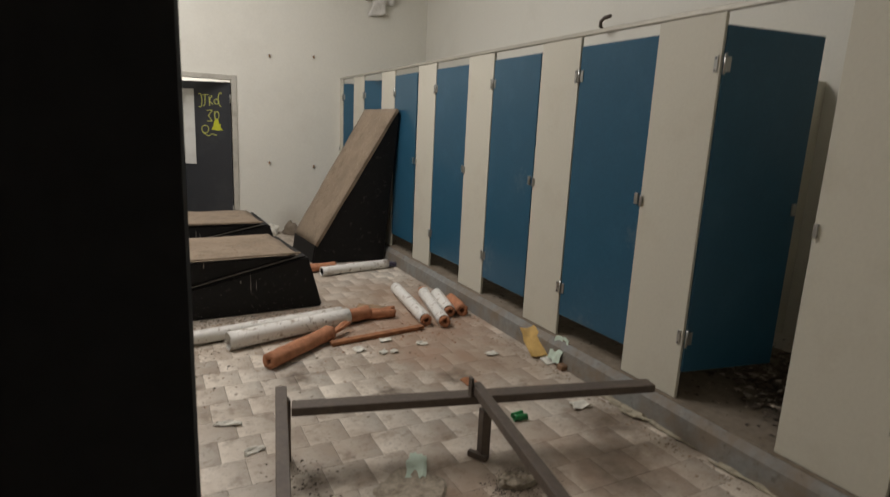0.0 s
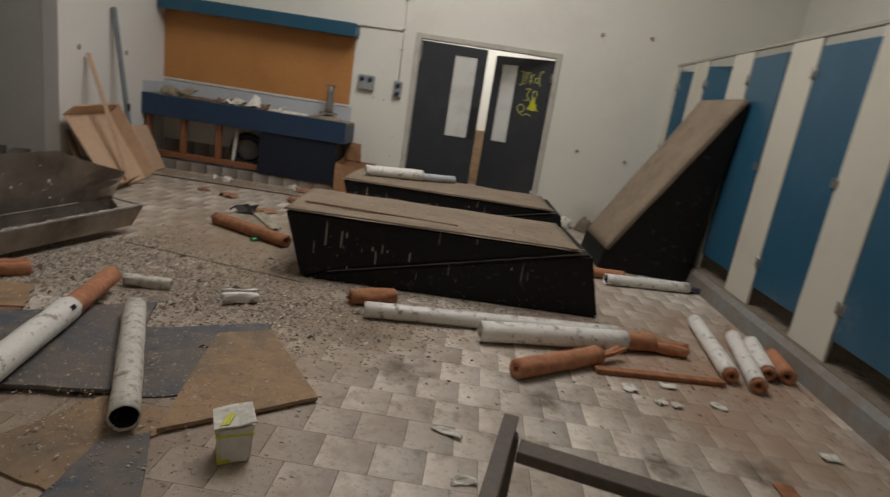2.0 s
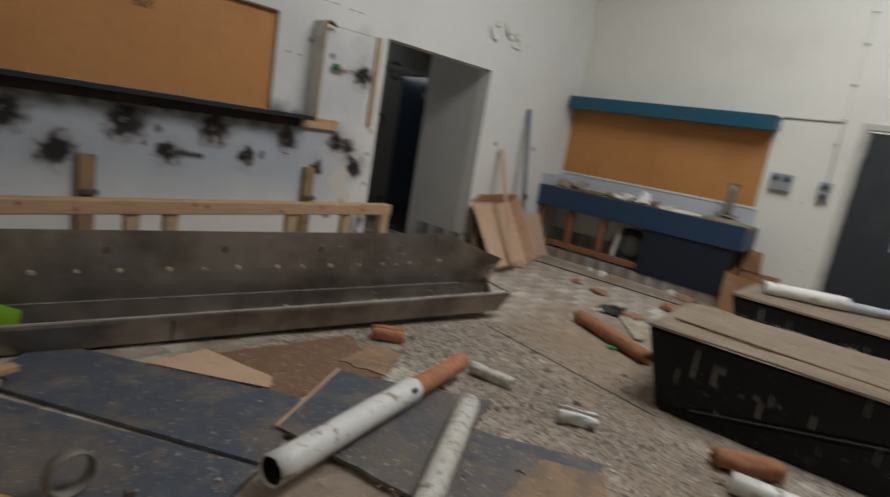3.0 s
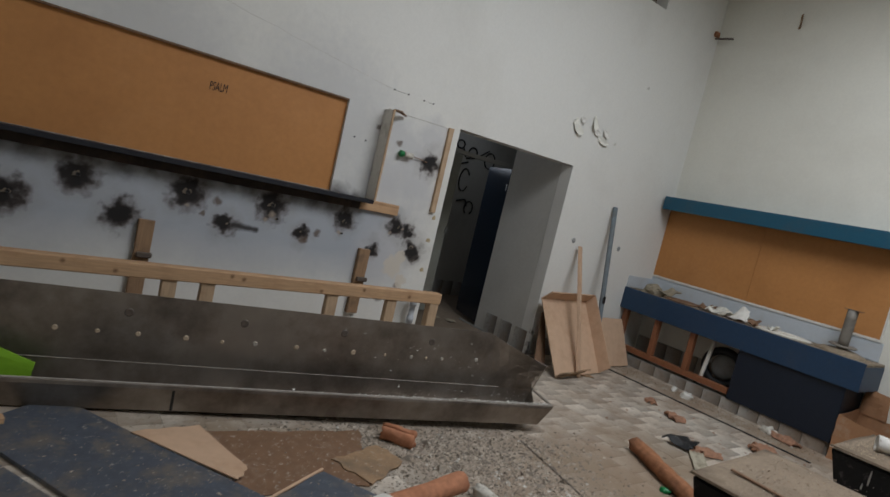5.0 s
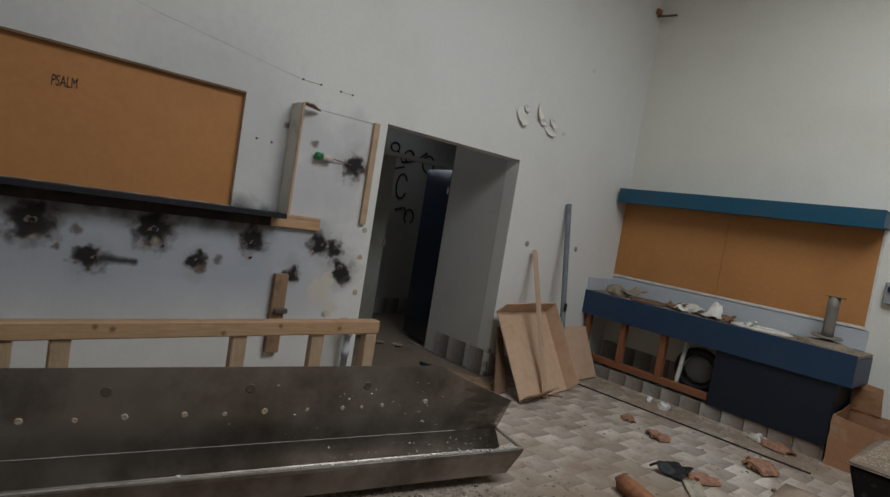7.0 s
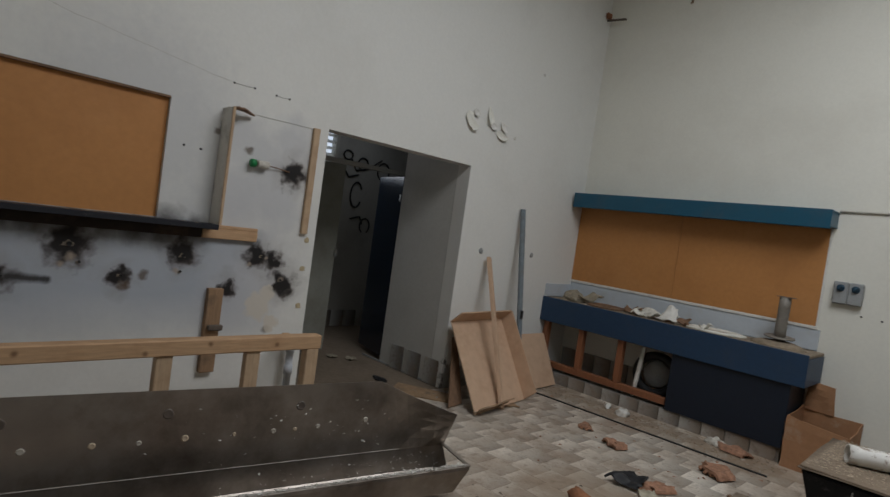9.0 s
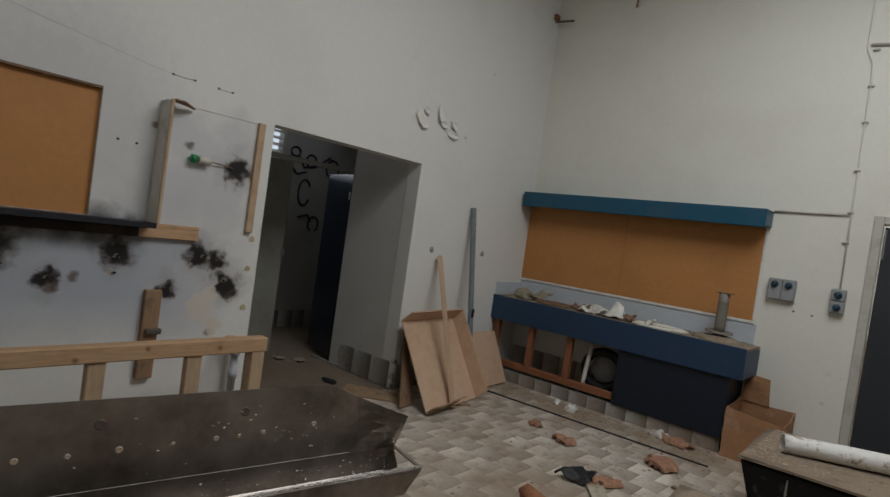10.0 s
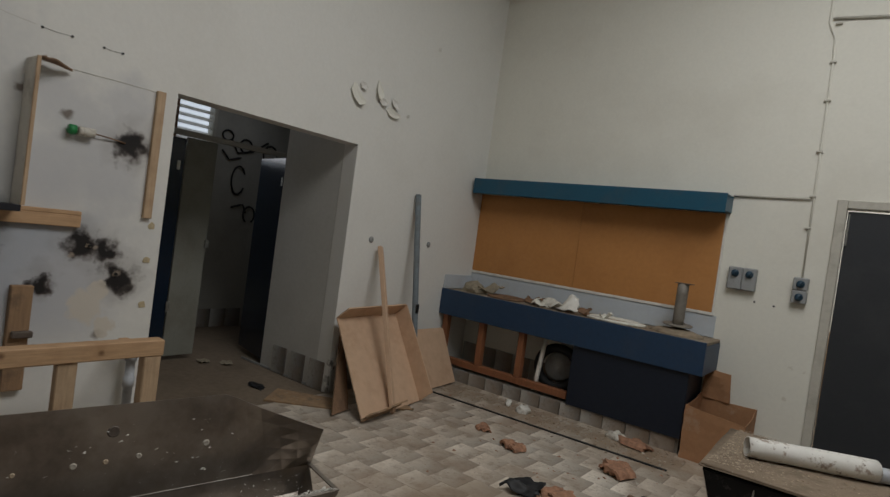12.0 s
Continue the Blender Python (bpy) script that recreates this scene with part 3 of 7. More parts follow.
def prism(poly, axis_from, axis_to, m=None, bevel=0.0):
    """A solid with the outline poly in (a, b), run from axis_from to axis_to along the local z."""
    bm = bmesh.new()
    v = [bm.verts.new((x, y, axis_from)) for x, y in poly]
    f = bm.faces.new(v)
    r = bmesh.ops.extrude_face_region(bm, geom=[f])
    bmesh.ops.translate(bm, vec=(0, 0, axis_to - axis_from), verts=[e for e in r["geom"] if isinstance(e, bmesh.types.BMVert)])
    if bevel:
        bmesh.ops.bevel(bm, geom=bm.edges[:], offset=bevel, segments=2, affect="EDGES")
    if m is not None:
        bmesh.ops.transform(bm, matrix=m, verts=bm.verts)
    return bm


def line_curve(name, pts, r, material, parent=None, closed=False):
    """A thin round line through the points, as a mesh."""
    bm = bmesh.new()
    n = 6
    pts = [Vector(p) for p in pts]
    rings = []
    cnt = len(pts)
    for k, p in enumerate(pts):
        d = (pts[(k + 1) % cnt] - p if k + 1 < cnt or closed else p - pts[k - 1]).normalized()
        u = Vector((0.31, 0.2, 0.93)) if abs(d.z) < 0.8 else Vector((1, 0.1, 0))
        x = d.cross(u).normalized()
        z = x.cross(d)
        rings.append([bm.verts.new(p + x * (r * math.cos(2 * math.pi * i / n)) + z * (r * math.sin(2 * math.pi * i / n))) for i in range(n)])
    pairs = list(zip(rings, rings[1:])) + ([(rings[-1], rings[0])] if closed else [])
    for a, b in pairs:
        for i in range(n):
            bm.faces.new((a[i], a[(i + 1) % n], b[(i + 1) % n], b[i]))
    if not closed:
        bm.faces.new(rings[0])
        bm.faces.new(rings[-1])
    return part(name, bm, material, parent, smooth=True)


def lump(c, size, seed=0, n=2, rough=0.35):
    """A rough crumb or clod."""
    bm = bmesh.new()
    bmesh.ops.create_icosphere(bm, subdivisions=n, radius=1.0)
    for v in bm.verts:
        k = 1 + rough * noise.noise(v.co * 1.7 + Vector((seed * 3.1, seed, 0))) + rough * 0.5 * noise.noise(v.co * 4 + Vector((0, seed * 2.7, 0)))
        v.co = Vector((v.co.x * size[0] * k, v.co.y * size[1] * k, max(-0.3, v.co.z) * size[2] * k)) + Vector(c)
    return bm


def holed_wall(axis, at, thick, u0, u1, z0, z1, holes):
    """A wall of the given thickness at axis = at (its room face), from u0 to u1 and z0 to z1, with rectangular holes (u0, u1, z0, z1) through it."""
    us = sorted({u0, u1, *[h[0] for h in holes], *[h[1] for h in holes]})
    zs = sorted({z0, z1, *[h[2] for h in holes], *[h[3] for h in holes]})
    us = [u for u in us if u0 <= u <= u1]
    zs = [z for z in zs if z0 <= z <= z1]
    bm = bmesh.new()
    vs = {}

    def vert(i, j, s):
        key = (i, j, s)
        if key not in vs:
            w = at + (thick if s else 0)
            vs[key] = bm.verts.new((w, us[i], zs[j]) if axis == "x" else (us[i], w, zs[j]))
        return vs[key]

    def solid(i, j):
        if not (0 <= i < len(us) - 1 and 0 <= j < len(zs) - 1):
            return False
        u, z = (us[i] + us[i + 1]) / 2, (zs[j] + zs[j + 1]) / 2
        return not any(h[0] < u < h[1] and h[2] < z < h[3] for h in holes)

    for i in range(len(us) - 1):
        for j in range(len(zs) - 1):
            if not solid(i, j):
                continue
            for s in (0, 1):
                bm.faces.new((vert(i, j, s), vert(i + 1, j, s), vert(i + 1, j + 1, s), vert(i, j + 1, s)))
            for di, dj, a, b in ((-1, 0, (i, j), (i, j + 1)), (1, 0, (i + 1, j), (i + 1, j + 1)), (0, -1, (i, j), (i + 1, j)), (0, 1, (i, j + 1), (i + 1, j + 1))):
                if not solid(i + di, j + dj):
                    bm.faces.new((vert(*a, 0), vert(*b, 0), vert(*b, 1), vert(*a, 1)))
    return bm


def text_on(name, words, size, m, material, parent=None):
    """Lettering in the built-in font, as a thin mesh."""
    cu = bpy.data.curves.new(name, "FONT")
    cu.body, cu.size, cu.extrude = words, size, 0.0008
    tmp = new(name + "_tmp", cu)
    dg = bpy.context.evaluated_depsgraph_get()
    me = bpy.data.meshes.new_from_object(tmp.evaluated_get(dg))
    bpy.data.objects.remove(tmp)
    me.materials.clear()
    me.materials.append(material)
    me.transform(m)
    ob = new(name, me)
    if parent is not None:
        ob.parent = parent
    return ob


# ---- the room's shell ----
CEIL_Z = 4.7
struct("floor", block((-3.7, -1.5, -0.2), (4.6, 6.9, -0.004), 0), M_GROUT, "grimy floor bed under grey vinyl tiles", "floor")
FLOOR = bpy.data.objects["floor"]
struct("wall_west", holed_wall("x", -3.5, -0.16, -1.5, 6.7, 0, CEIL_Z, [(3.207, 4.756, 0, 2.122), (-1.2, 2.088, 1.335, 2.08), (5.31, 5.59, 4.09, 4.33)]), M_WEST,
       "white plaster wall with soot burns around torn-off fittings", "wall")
struct("wall_north", holed_wall("y", 6.7, 0.16, -3.66, 4.56, 0, CEIL_Z, [(-0.19, 1.565, 0, 2.095)]), M_WALL, "tall white plaster wall with scuffs", "wall")
struct("wall_east", block((4.4, -1.5, 0), (4.56, 6.7, CEIL_Z), 0), M_WALL, "white plaster wall behind the toilet cubicles", "wall")
struct("wall_south", holed_wall("y", -1.36, -0.16, -3.66, 4.4, 0, CEIL_Z, [(-0.42, 1.52, 0, 2.12)]), M_WALL, "white plaster wall with a double doorway", "wall")
bm = bmesh.new()
for lo, hi in (((-3.7, -1.52, 0), (-0.9, 6.9, 0)), ((1.4, -1.52, 0), (4.6, 6.9, 0)), ((-0.9, -1.52, 0), (1.4, 2.0, 0)), ((-0.9, 5.1, 0), (1.4, 6.9, 0))):
    block((lo[0], lo[1], CEIL_Z), (hi[0], hi[1], CEIL_Z + 0.15), 0, None, bm)
struct("ceiling", bm, M_CEIL, "high plaster ceiling with a skylight opening", "ceiling")

# added block behind the wall, keeps the sky from showing through the hole
struct("trim_hole_backing", block((-3.80, 5.22, 4.0), (-3.661, 5.68, 4.42), 0), M_SLAB, "added backing that closes the square hole in the wall to the sky", "duct")

# lobby behind the south doors: an unseen box, added to shut out the sky
bm = bmesh.new()
for lo, hi in (((-1.6, -4.2, 0), (-1.5, -1.52, 2.7)), ((2.4, -4.2, 0), (2.5, -1.52, 2.7)), ((-1.5, -4.3, 0), (2.4, -4.2, 2.7))):
    block(lo, hi, 0, None, bm)
struct("wall_lobby", bm, M_DIM, "unseen plaster walls closing off the lobby", "wall")
struct("ceiling_lobby", block((-1.6, -4.3, 2.7), (2.5, -1.52, 2.8), 0), M_DIM, "unseen ceiling closing off the lobby", "ceiling")
struct("floor_lobby", block((-1.6, -4.3, -0.1), (2.5, -1.5, -0.002), 0), M_CORRFLOOR, "dusty lobby floor", "floor")

# room behind the north doors
bm = bmesh.new()
for lo, hi in (((-1.3, 6.86, 0), (-1.2, 9.6, 3.0)), ((2.8, 6.86, 0), (2.9, 9.6, 3.0)), ((-1.2, 9.5, 0), (2.8, 9.6, 3.0))):
    block(lo, hi, 0, None, bm)
struct("wall_next_room", bm, M_WALL, "white walls of the next room", "wall")
struct("floor_next_room", block((-1.3, 6.86, -0.1), (2.9, 9.6, -0.002), 0), M_CORRFLOOR, "dusty floor of the next room", "floor")
bm = bmesh.new()
for lo, hi in (((-1.3, 6.86), (0.1, 9.6)), ((1.5, 6.86), (2.9, 9.6)), ((0.1, 6.86), (1.5, 7.5)), ((0.1, 8.9), (1.5, 9.6))):
    block((*lo, 3.0), (*hi, 3.1), 0, None, bm)
struct("ceiling_next_room", bm, M_CEIL, "ceiling of the next room with a roof light", "ceiling")
struct("baseboard", block((-1.2, 9.47, 0), (2.8, 9.5, 0.95), 0.003), M_TANBOARD, "brown dado board along the far wall", "baseboard")

# corridor beyond the west doorway
HC = 2.8
# one plaster in two tones: paler where room light enters, darker for shade
struct("wall_corridor", block((-4.45, 4.76, 0), (-3.66, 4.86, HC), 0), M_DIM, "dusty white corridor wall, kept pale where room light enters", "wall")
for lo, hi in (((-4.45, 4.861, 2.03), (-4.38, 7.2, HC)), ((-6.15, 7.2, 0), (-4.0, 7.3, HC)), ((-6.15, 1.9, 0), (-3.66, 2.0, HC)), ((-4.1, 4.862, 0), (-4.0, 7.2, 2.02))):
    struct("wall_corridor", block(lo, hi, 0), M_CORR, "stained corridor wall with shade in its grey colour", "wall")
struct("wall_corridor_west", holed_wall("x", -6.15, -0.14, 1.9, 7.3, 0, HC, [(3.55, 4.99, 2.02, 2.62)]), M_CORR, "stained outer wall greyed for shade, with a high louvre window", "wall")
struct("ceiling_corridor", block((-6.29, 1.9, HC), (-3.66, 7.3, HC + 0.1), 0), M_CORR, "low corridor ceiling greyed for shade", "ceiling")
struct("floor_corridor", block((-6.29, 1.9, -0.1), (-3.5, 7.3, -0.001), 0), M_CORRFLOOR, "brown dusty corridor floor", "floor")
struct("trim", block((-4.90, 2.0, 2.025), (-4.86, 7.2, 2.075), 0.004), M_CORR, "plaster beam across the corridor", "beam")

# step that carries the cubicles
bm = prism([(2.975, 0), (4.4, 0), (4.4, 0.165), (3.035, 0.165), (2.99, 0.12)], -6.7, 1.36, pose(0, 0, 0, 90, 0, 0))
struct("trim_platform", bm, M_KERB, "blue-grey painted concrete step under the cubicles", "step")
struct("floor_platform", block((3.03, -1.36, 0.12), (4.4, 6.7, 0.169), 0.003), M_SLAB, "dirty concrete floor of the cubicles", "floor")

# ---- doors ----
def double_door(name, label, x0, x1, y, zt, depth):
    ob = tagged(new(name), label, "door", kind="structure")
    w = 0.055
    part("door_frame", block((x0 - w, y - 0.022, 0), (x0 + 0.01, y + depth, zt + w), 0.004), M_FRAMEPAINT, ob)
    part("door_frame", block((x1 - 0.01, y - 0.022, 0), (x1 + w, y + depth, zt + w), 0.004), M_FRAMEPAINT, ob)
    part("door_frame", block((x0 + 0.01, y - 0.020, zt - 0.01), (x1 - 0.01, y + depth, zt + w - 0.002), 0.004), M_FRAMEPAINT, ob)
    return ob


def leaf(parent, m, width, height, material, window=None, lower=None):
    """A door leaf in its own plane (local x from the hinge, z up), with its boarded pane and lock plate."""
    t = 0.045
    if window:
        u0, u1, z0, z1 = window
        b2 = holed_wall("y", -t / 2, t, 0, width, 0.012, height, [window])
    else:
        b2 = block((0, -t / 2, 0.012), (width, t / 2, height), 0.003)
    bmesh.ops.transform(b2, matrix=m, verts=b2.verts)
    lf = part("leaf", b2, material, parent)
    if window:
        part("pane", block((u0 + 0.001, -0.012, z0 + 0.001), (u1 - 0.001, 0.012, z1 - 0.001), 0, m), M_PANEPALE, lf, "whitened window pane")
        for a, b in (((u0 - 0.012, z0 - 0.012), (u1 + 0.012, z0)), ((u0 - 0.012, z1), (u1 + 0.012, z1 + 0.012)), ((u0 - 0.012, z0), (u0, z1)), ((u1, z0), (u1 + 0.012, z1))):
            part("bead", block((a[0], -t / 2 - 0.006, a[1]), (b[0], -t / 2 - 0.0005, b[1]), 0.002, m), material, lf)
    if lower:
        part("lock_plate", block((lower[0], -t / 2 - 0.004, lower[1]), (lower[2], -t / 2 - 0.0005, lower[3]), 0.001, m), M_BLACK, lf, "black lock plate")
    return lf


ND = double_door("door_1", "grey double door with whitened panes, one leaf ajar", -0.185, 1.56, 6.7, 2.09, 0.1)
leaf(ND, pose(-0.165, 6.735, 0), 0.855, 2.06, M_STEELGREY, (0.45, 0.735, 0.935, 1.95), (0.742, 0.93, 0.832, 1.34))
m2 = Matrix.Translation((1.545, 6.74, 0)) @ pose(0, 0, 0, 0, 0, -31) @ Matrix.Diagonal((-1, 1, 1, 1))
L2 = leaf(ND, m2, 0.85, 2.05, M_STEELGREY, (0.50, 0.735, 0.94, 1.95))
part("closer_arm", block((-0.16, 6.69, 1.80), (-0.148, 6.712, 2.04), 0.003), M_METAL, ND, "pale metal closer arm")
part("hinge", revolve([(0, 0), (0.011, 0), (0.011, 0.11), (0, 0.11)], 10, pose(1.535, 6.708, 1.78)), M_METAL, ND, "steel hinge", True)
part("hinge", revolve([(0, 0), (0.011, 0), (0.011, 0.11), (0, 0.11)], 10, pose(1.535, 6.708, 0.28)), M_METAL, ND, "steel hinge", True)
# sprayed scrawl on the ajar leaf: looping strokes in local (u, z)


def scrawl(parent, m, strokes, r, material, name="scrawl"):
    for pts in strokes:
        dense = []
        for (a, b), (c, d) in zip(pts, pts[1:]):
            for k in range(4):
                f = k / 4
                dense.append(m @ Vector((a + (c - a) * f, -0.024, b + (d - b) * f)))
        dense.append(m @ Vector((pts[-1][0], -0.024, pts[-1][1])))
        line_curve(name, dense, r, material, parent)


def loop(cx, cz, rx, rz, a0=0, a1=360, n=12):
    return [(cx + rx * math.cos(radians(a0 + (a1 - a0) * i / n)), cz + rz * math.sin(radians(a0 + (a1 - a0) * i / n))) for i in range(n + 1)]


scrawl(L2, m2, [loop(0.42, 1.80, 0.03, 0.09, 60, 300), [(0.385, 1.87), (0.30, 1.88)], [(0.345, 1.87), (0.35, 1.74), (0.38, 1.73)], [(0.29, 1.86), (0.285, 1.73)], [(0.25, 1.87), (0.29, 1.80), (0.24, 1.75)],
                loop(0.19, 1.79, 0.035, 0.03), loop(0.13, 1.82, 0.035, 0.09, 120, -100), [(0.33, 1.67), (0.25, 1.68), (0.31, 1.60), (0.25, 1.53), (0.33, 1.53)], [(0.22, 1.66), (0.22, 1.55)],
                loop(0.19, 1.61, 0.03, 0.05), loop(0.36, 1.42, 0.05, 0.05), [(0.40, 1.38), (0.32, 1.33), (0.26, 1.36), (0.2, 1.34)]], 0.006, M_SPRAY)
bm = lump((0, 0, 0), (0.065, 0.002, 0.085), 4, 3, 0.9)
bmesh.ops.transform(bm, matrix=m2 @ Matrix.Translation((0.19, -0.0225, 1.44)), verts=bm.verts)
part("spray_blot", bm, mat("acid_yellow_spray", (0.50, 0.52, 0.03), 0.6), L2, "acid yellow spray blot")

SD = double_door("door_2", "dark double door, one leaf standing open", -0.42, 1.52, -1.40, 2.10, 0.06)
leaf(SD, pose(-0.405, -1.375, 0, 0, 0, 6.5), 0.95, 2.08, M_BLACKDOOR)
leaf(SD, Matrix.Translation((1.49, -1.56, 0)) @ pose(0, 0, 0, 0, 0, -88), 0.93, 2.08, M_BLACKDOOR)

# ---- toilet cubicles ----
FX = 3.06
PITCH = 1.066
HINGE0 = 0.32


def front_panel(y0, y1, label="beige laminate cubicle front panel with chrome hinge plates"):
    ob = thing("cubicle_panel", label, "partition", "cubicle fronts")
    part("panel", block((FX - 0.010, y0, 0.170), (FX + 0.012, y1, 2.195), 0.002), M_BEIGE, ob)
    for z in (1.95, 0.52):
        pl = part("hinge_plate", block((FX - 0.0155, y0 + 0.012, z - 0.04), (FX - 0.0105, y0 + 0.034, z + 0.04), 0.001), M_METAL, ob, "chrome hinge plate")
        for dz in (-0.03, 0.03):
            part("screw", block((FX - 0.0175, y0 + 0.02, z + dz - 0.004), (FX - 0.0158, y0 + 0.028, z + dz + 0.004), 0), M_BLACK, pl)
    part("keeper", block((FX - 0.022, y1 - 0.022, 1.19), (FX - 0.0105, y1 - 0.002, 1.25), 0.002), M_METAL, ob, "chrome latch keeper")
    return ob


def cubicle_door(y_hinge, width, swing=0.0, label="blue laminate cubicle door, closed"):
    """Hinged at y_hinge, reaching towards lower y; swing in degrees into the cubicle."""
    ob = thing("cubicle_door", label, "door", "cubicle doors", Matrix.Translation((FX, y_hinge, 0)) @ pose(0, 0, 0, 0, 0, swing))
    part("leaf", block((-0.008, -width, 0.325), (0.012, -0.006, 2.135), 0.003), M_BLUE, ob)
    for z in (1.95, 0.52):
        part("hinge", block((-0.0135, -0.042, z - 0.036), (-0.0085, -0.016, z + 0.036), 0.001), M_METAL, ob, "chrome hinge")
        part("hinge_pin", revolve([(0, -0.05), (0.007, -0.05), (0.007, 0.05), (0, 0.05)], 8, pose(-0.014, -0.004, z)), M_METAL, ob, "", True)
    part("latch", block((-0.020, -width + 0.015, 1.195), (-0.0085, -width + 0.045, 1.26), 0.003), M_METAL, ob, "chrome indicator latch")
    return ob


hinges = [HINGE0 + PITCH * k for k in range(6)]
for k, h in enumerate(hinges):
    front_panel(h, h + 0.415)
front_panel(-0.72, -0.262)
front_panel(6.56, 6.697, "narrow beige laminate closing panel at the wall")
for k in range(1, 6):
    h = hinges[k]
    cubicle_door(h - 0.004, PITCH - 0.425, (0, 0.8, -0.5, 0.6, -1.2, 22)[k], "blue laminate cubicle door, ajar" if k == 5 else "blue laminate cubicle door, closed")
cubicle_door(6.552, 0.60, 24, "blue laminate cubicle door, ajar")
cubicle_door(HINGE0 - 0.004, 0.635, 81, "dark blue laminate cubicle door standing open")
cubicle_door(-0.73, 0.60, 0, "blue laminate cubicle door, closed")
rail = solo("header_rail", block((FX - 0.016, -1.35, 2.198), (FX + 0.020, 6.695, 2.225), 0.003), M_ALU, "thin metal rail along the tops of the cubicles", "rail")
for k in range(8):
    y = -0.47 + PITCH * k if k else -0.47
    solo("cubicle_partition", block((FX + 0.016, y - 0.012, 0.30), (4.395, y + 0.012, 1.98), 0.002), M_BEIGE, "beige laminate partition between two cubicles", "partition", "cubicle partitions")
# rubbish heap in the open cubicle
pipe = line_curve("wall_pipe_stub", [(4.39, 2.66, 2.545), (4.33, 2.66, 2.545), (4.29, 2.65, 2.56), (4.27, 2.63, 2.60), (4.265, 2.58, 2.625), (4.265, 2.50, 2.63)], 0.017, M_FRAME)
tagged(pipe, "bent brown pipe stub from the wall above the cubicles", "pipe")

# ---- foam wedge mats ----
M_SEAM = mat("grey_dusty_seam", (0.17, 0.15, 0.13), 0.8)
M_DROPPALE = mat("dried_drip", (0.27, 0.255, 0.225), 0.8)


def foam_block(label, m, w, d, h, seed):
    ob = thing("foam_block", label, "gym mat", "foam blocks", m)
    s = 0.15
    # two wedges meet along a slanting seam
    low = prism([(s, 0), (w + s, 0), (w + 0.02, h - 0.02), (w - 0.05, h - 0.03), (0.36, 0.075)], -d, 0, pose(0, 0, 0, 90, 0, 0), 0.018)
    part("lower_wedge", low, M_FOAMBLACK, ob, "black vinyl wedge")
    up = prism([(s - 0.005, 0.002), (0.34, 0.082), (w - 0.07, h - 0.012), (w - 0.09, h - 0.004), (0, h - 0.004)], -d + 0.004, -0.004, pose(0, 0, 0, 90, 0, 0), 0.016)
    part("upper_wedge", up, M_FOAMBLACK, ob, "black vinyl wedge")
    top = bmesh.new()
    n = 26
    rows = []
    for j in range(11):
        row = []
        for i in range(n + 1):
            u, v = i / n, j / 10
            e = min(u, 1 - u, v, 1 - v)
            z = h + 0.016 - 0.018 * max(0, 1 - e * 14) ** 2 + 0.012 * noise.noise(Vector((u * 5 + seed, v * 3, 0.3)))
            row.append(top.verts.new((-0.015 + u * (w - 0.05), v * (d - 0.01) + 0.005, z)))
        rows.append(row)
    for a, b in zip(rows, rows[1:]):
        for i in range(n):
            top.faces.new((a[i], a[i + 1], b[i + 1], b[i]))
    edge = [e for e in top.edges if e.is_boundary]
    r = bmesh.ops.extrude_edge_only(top, edges=edge)
    for v in [g for g in r["geom"] if isinstance(g, bmesh.types.BMVert)]:
        v.co.z = h - 0.005
    tp = part("top_cover", top, M_FOAMTOP, ob, "dust-browned vinyl top", True)
    part("piping", beam((0.0, -0.008, h + 0.012), (w - 0.05, -0.008, h + 0.012), 0.014, 0.014, 0.005), M_FOAMTOP, ob, "worn pale piping")
    part("seam", beam((0.33, -0.006, 0.078), (w - 0.06, -0.006, h - 0.018), 0.004, 0.005, 0.001), M_SEAM, ob, "dusty slanting seam")
    rnd = random.Random(seed)
    bm = bmesh.new()
    for k in range(240):
        x, z, r = rnd.uniform(0.2, w), 0.015 + 0.34 * rnd.random() ** 2.2, 0.001 + 0.0035 * rnd.random() ** 3
        vs = [bm.verts.new((x + r * rnd.uniform(0.5, 1.2) * math.cos(q), 0.0 - 0.004, z + r * rnd.uniform(0.5, 1.6) * math.sin(q))) for q in (0.3, 1.6, 2.9, 4.1, 5.3)]
        bm.faces.new(vs)
        bm.faces.new((vs[0], vs[2], bm.verts.new((x, -0.007, z))))
    tagged(part("specks", bm, M_DROPPALE, ob, "white spatter on the vinyl"), kind="stuff")
    if seed == 3:
        for x, z, hz in ((0.30, 0.31, 0.115), (0.41, 0.30, 0.085), (0.66, 0.20, 0.06), (0.90, 0.25, 0.055)):
            part("drip", lump((x, 0.001, z), (0.0055, 0.005, hz), int(x * 90), 3, 0.7), M_DROPPALE, ob, "long pale drip")
    for k in range(16):
        x = 0.22 + rnd.random() ** 1.6 * (w - 0.5)
        z = 0.1 + rnd.random() * 0.35
        part("drip", lump((x, 0.001, z), (0.002 + 0.004 * rnd.random() ** 2, 0.004, 0.015 + 0.09 * rnd.random() ** 2), k, 2, 0.6), M_DROPPALE, ob, "pale dried drip")
    return ob


foam_block("large black vinyl foam block of two wedges, dusty brown top", Matrix.Translation((-0.50, 2.89, 0)) @ pose(0, 0, 0, 0, 0, 4.2), 2.17, 0.97, 0.485, 3)
foam_block("black foam block with a dusty top carrying two tubes", Matrix.Translation((-0.52, 4.66, 0)) @ pose(0, 0, 0, 0, 0, 1.5), 2.17, 0.95, 0.475, 8)

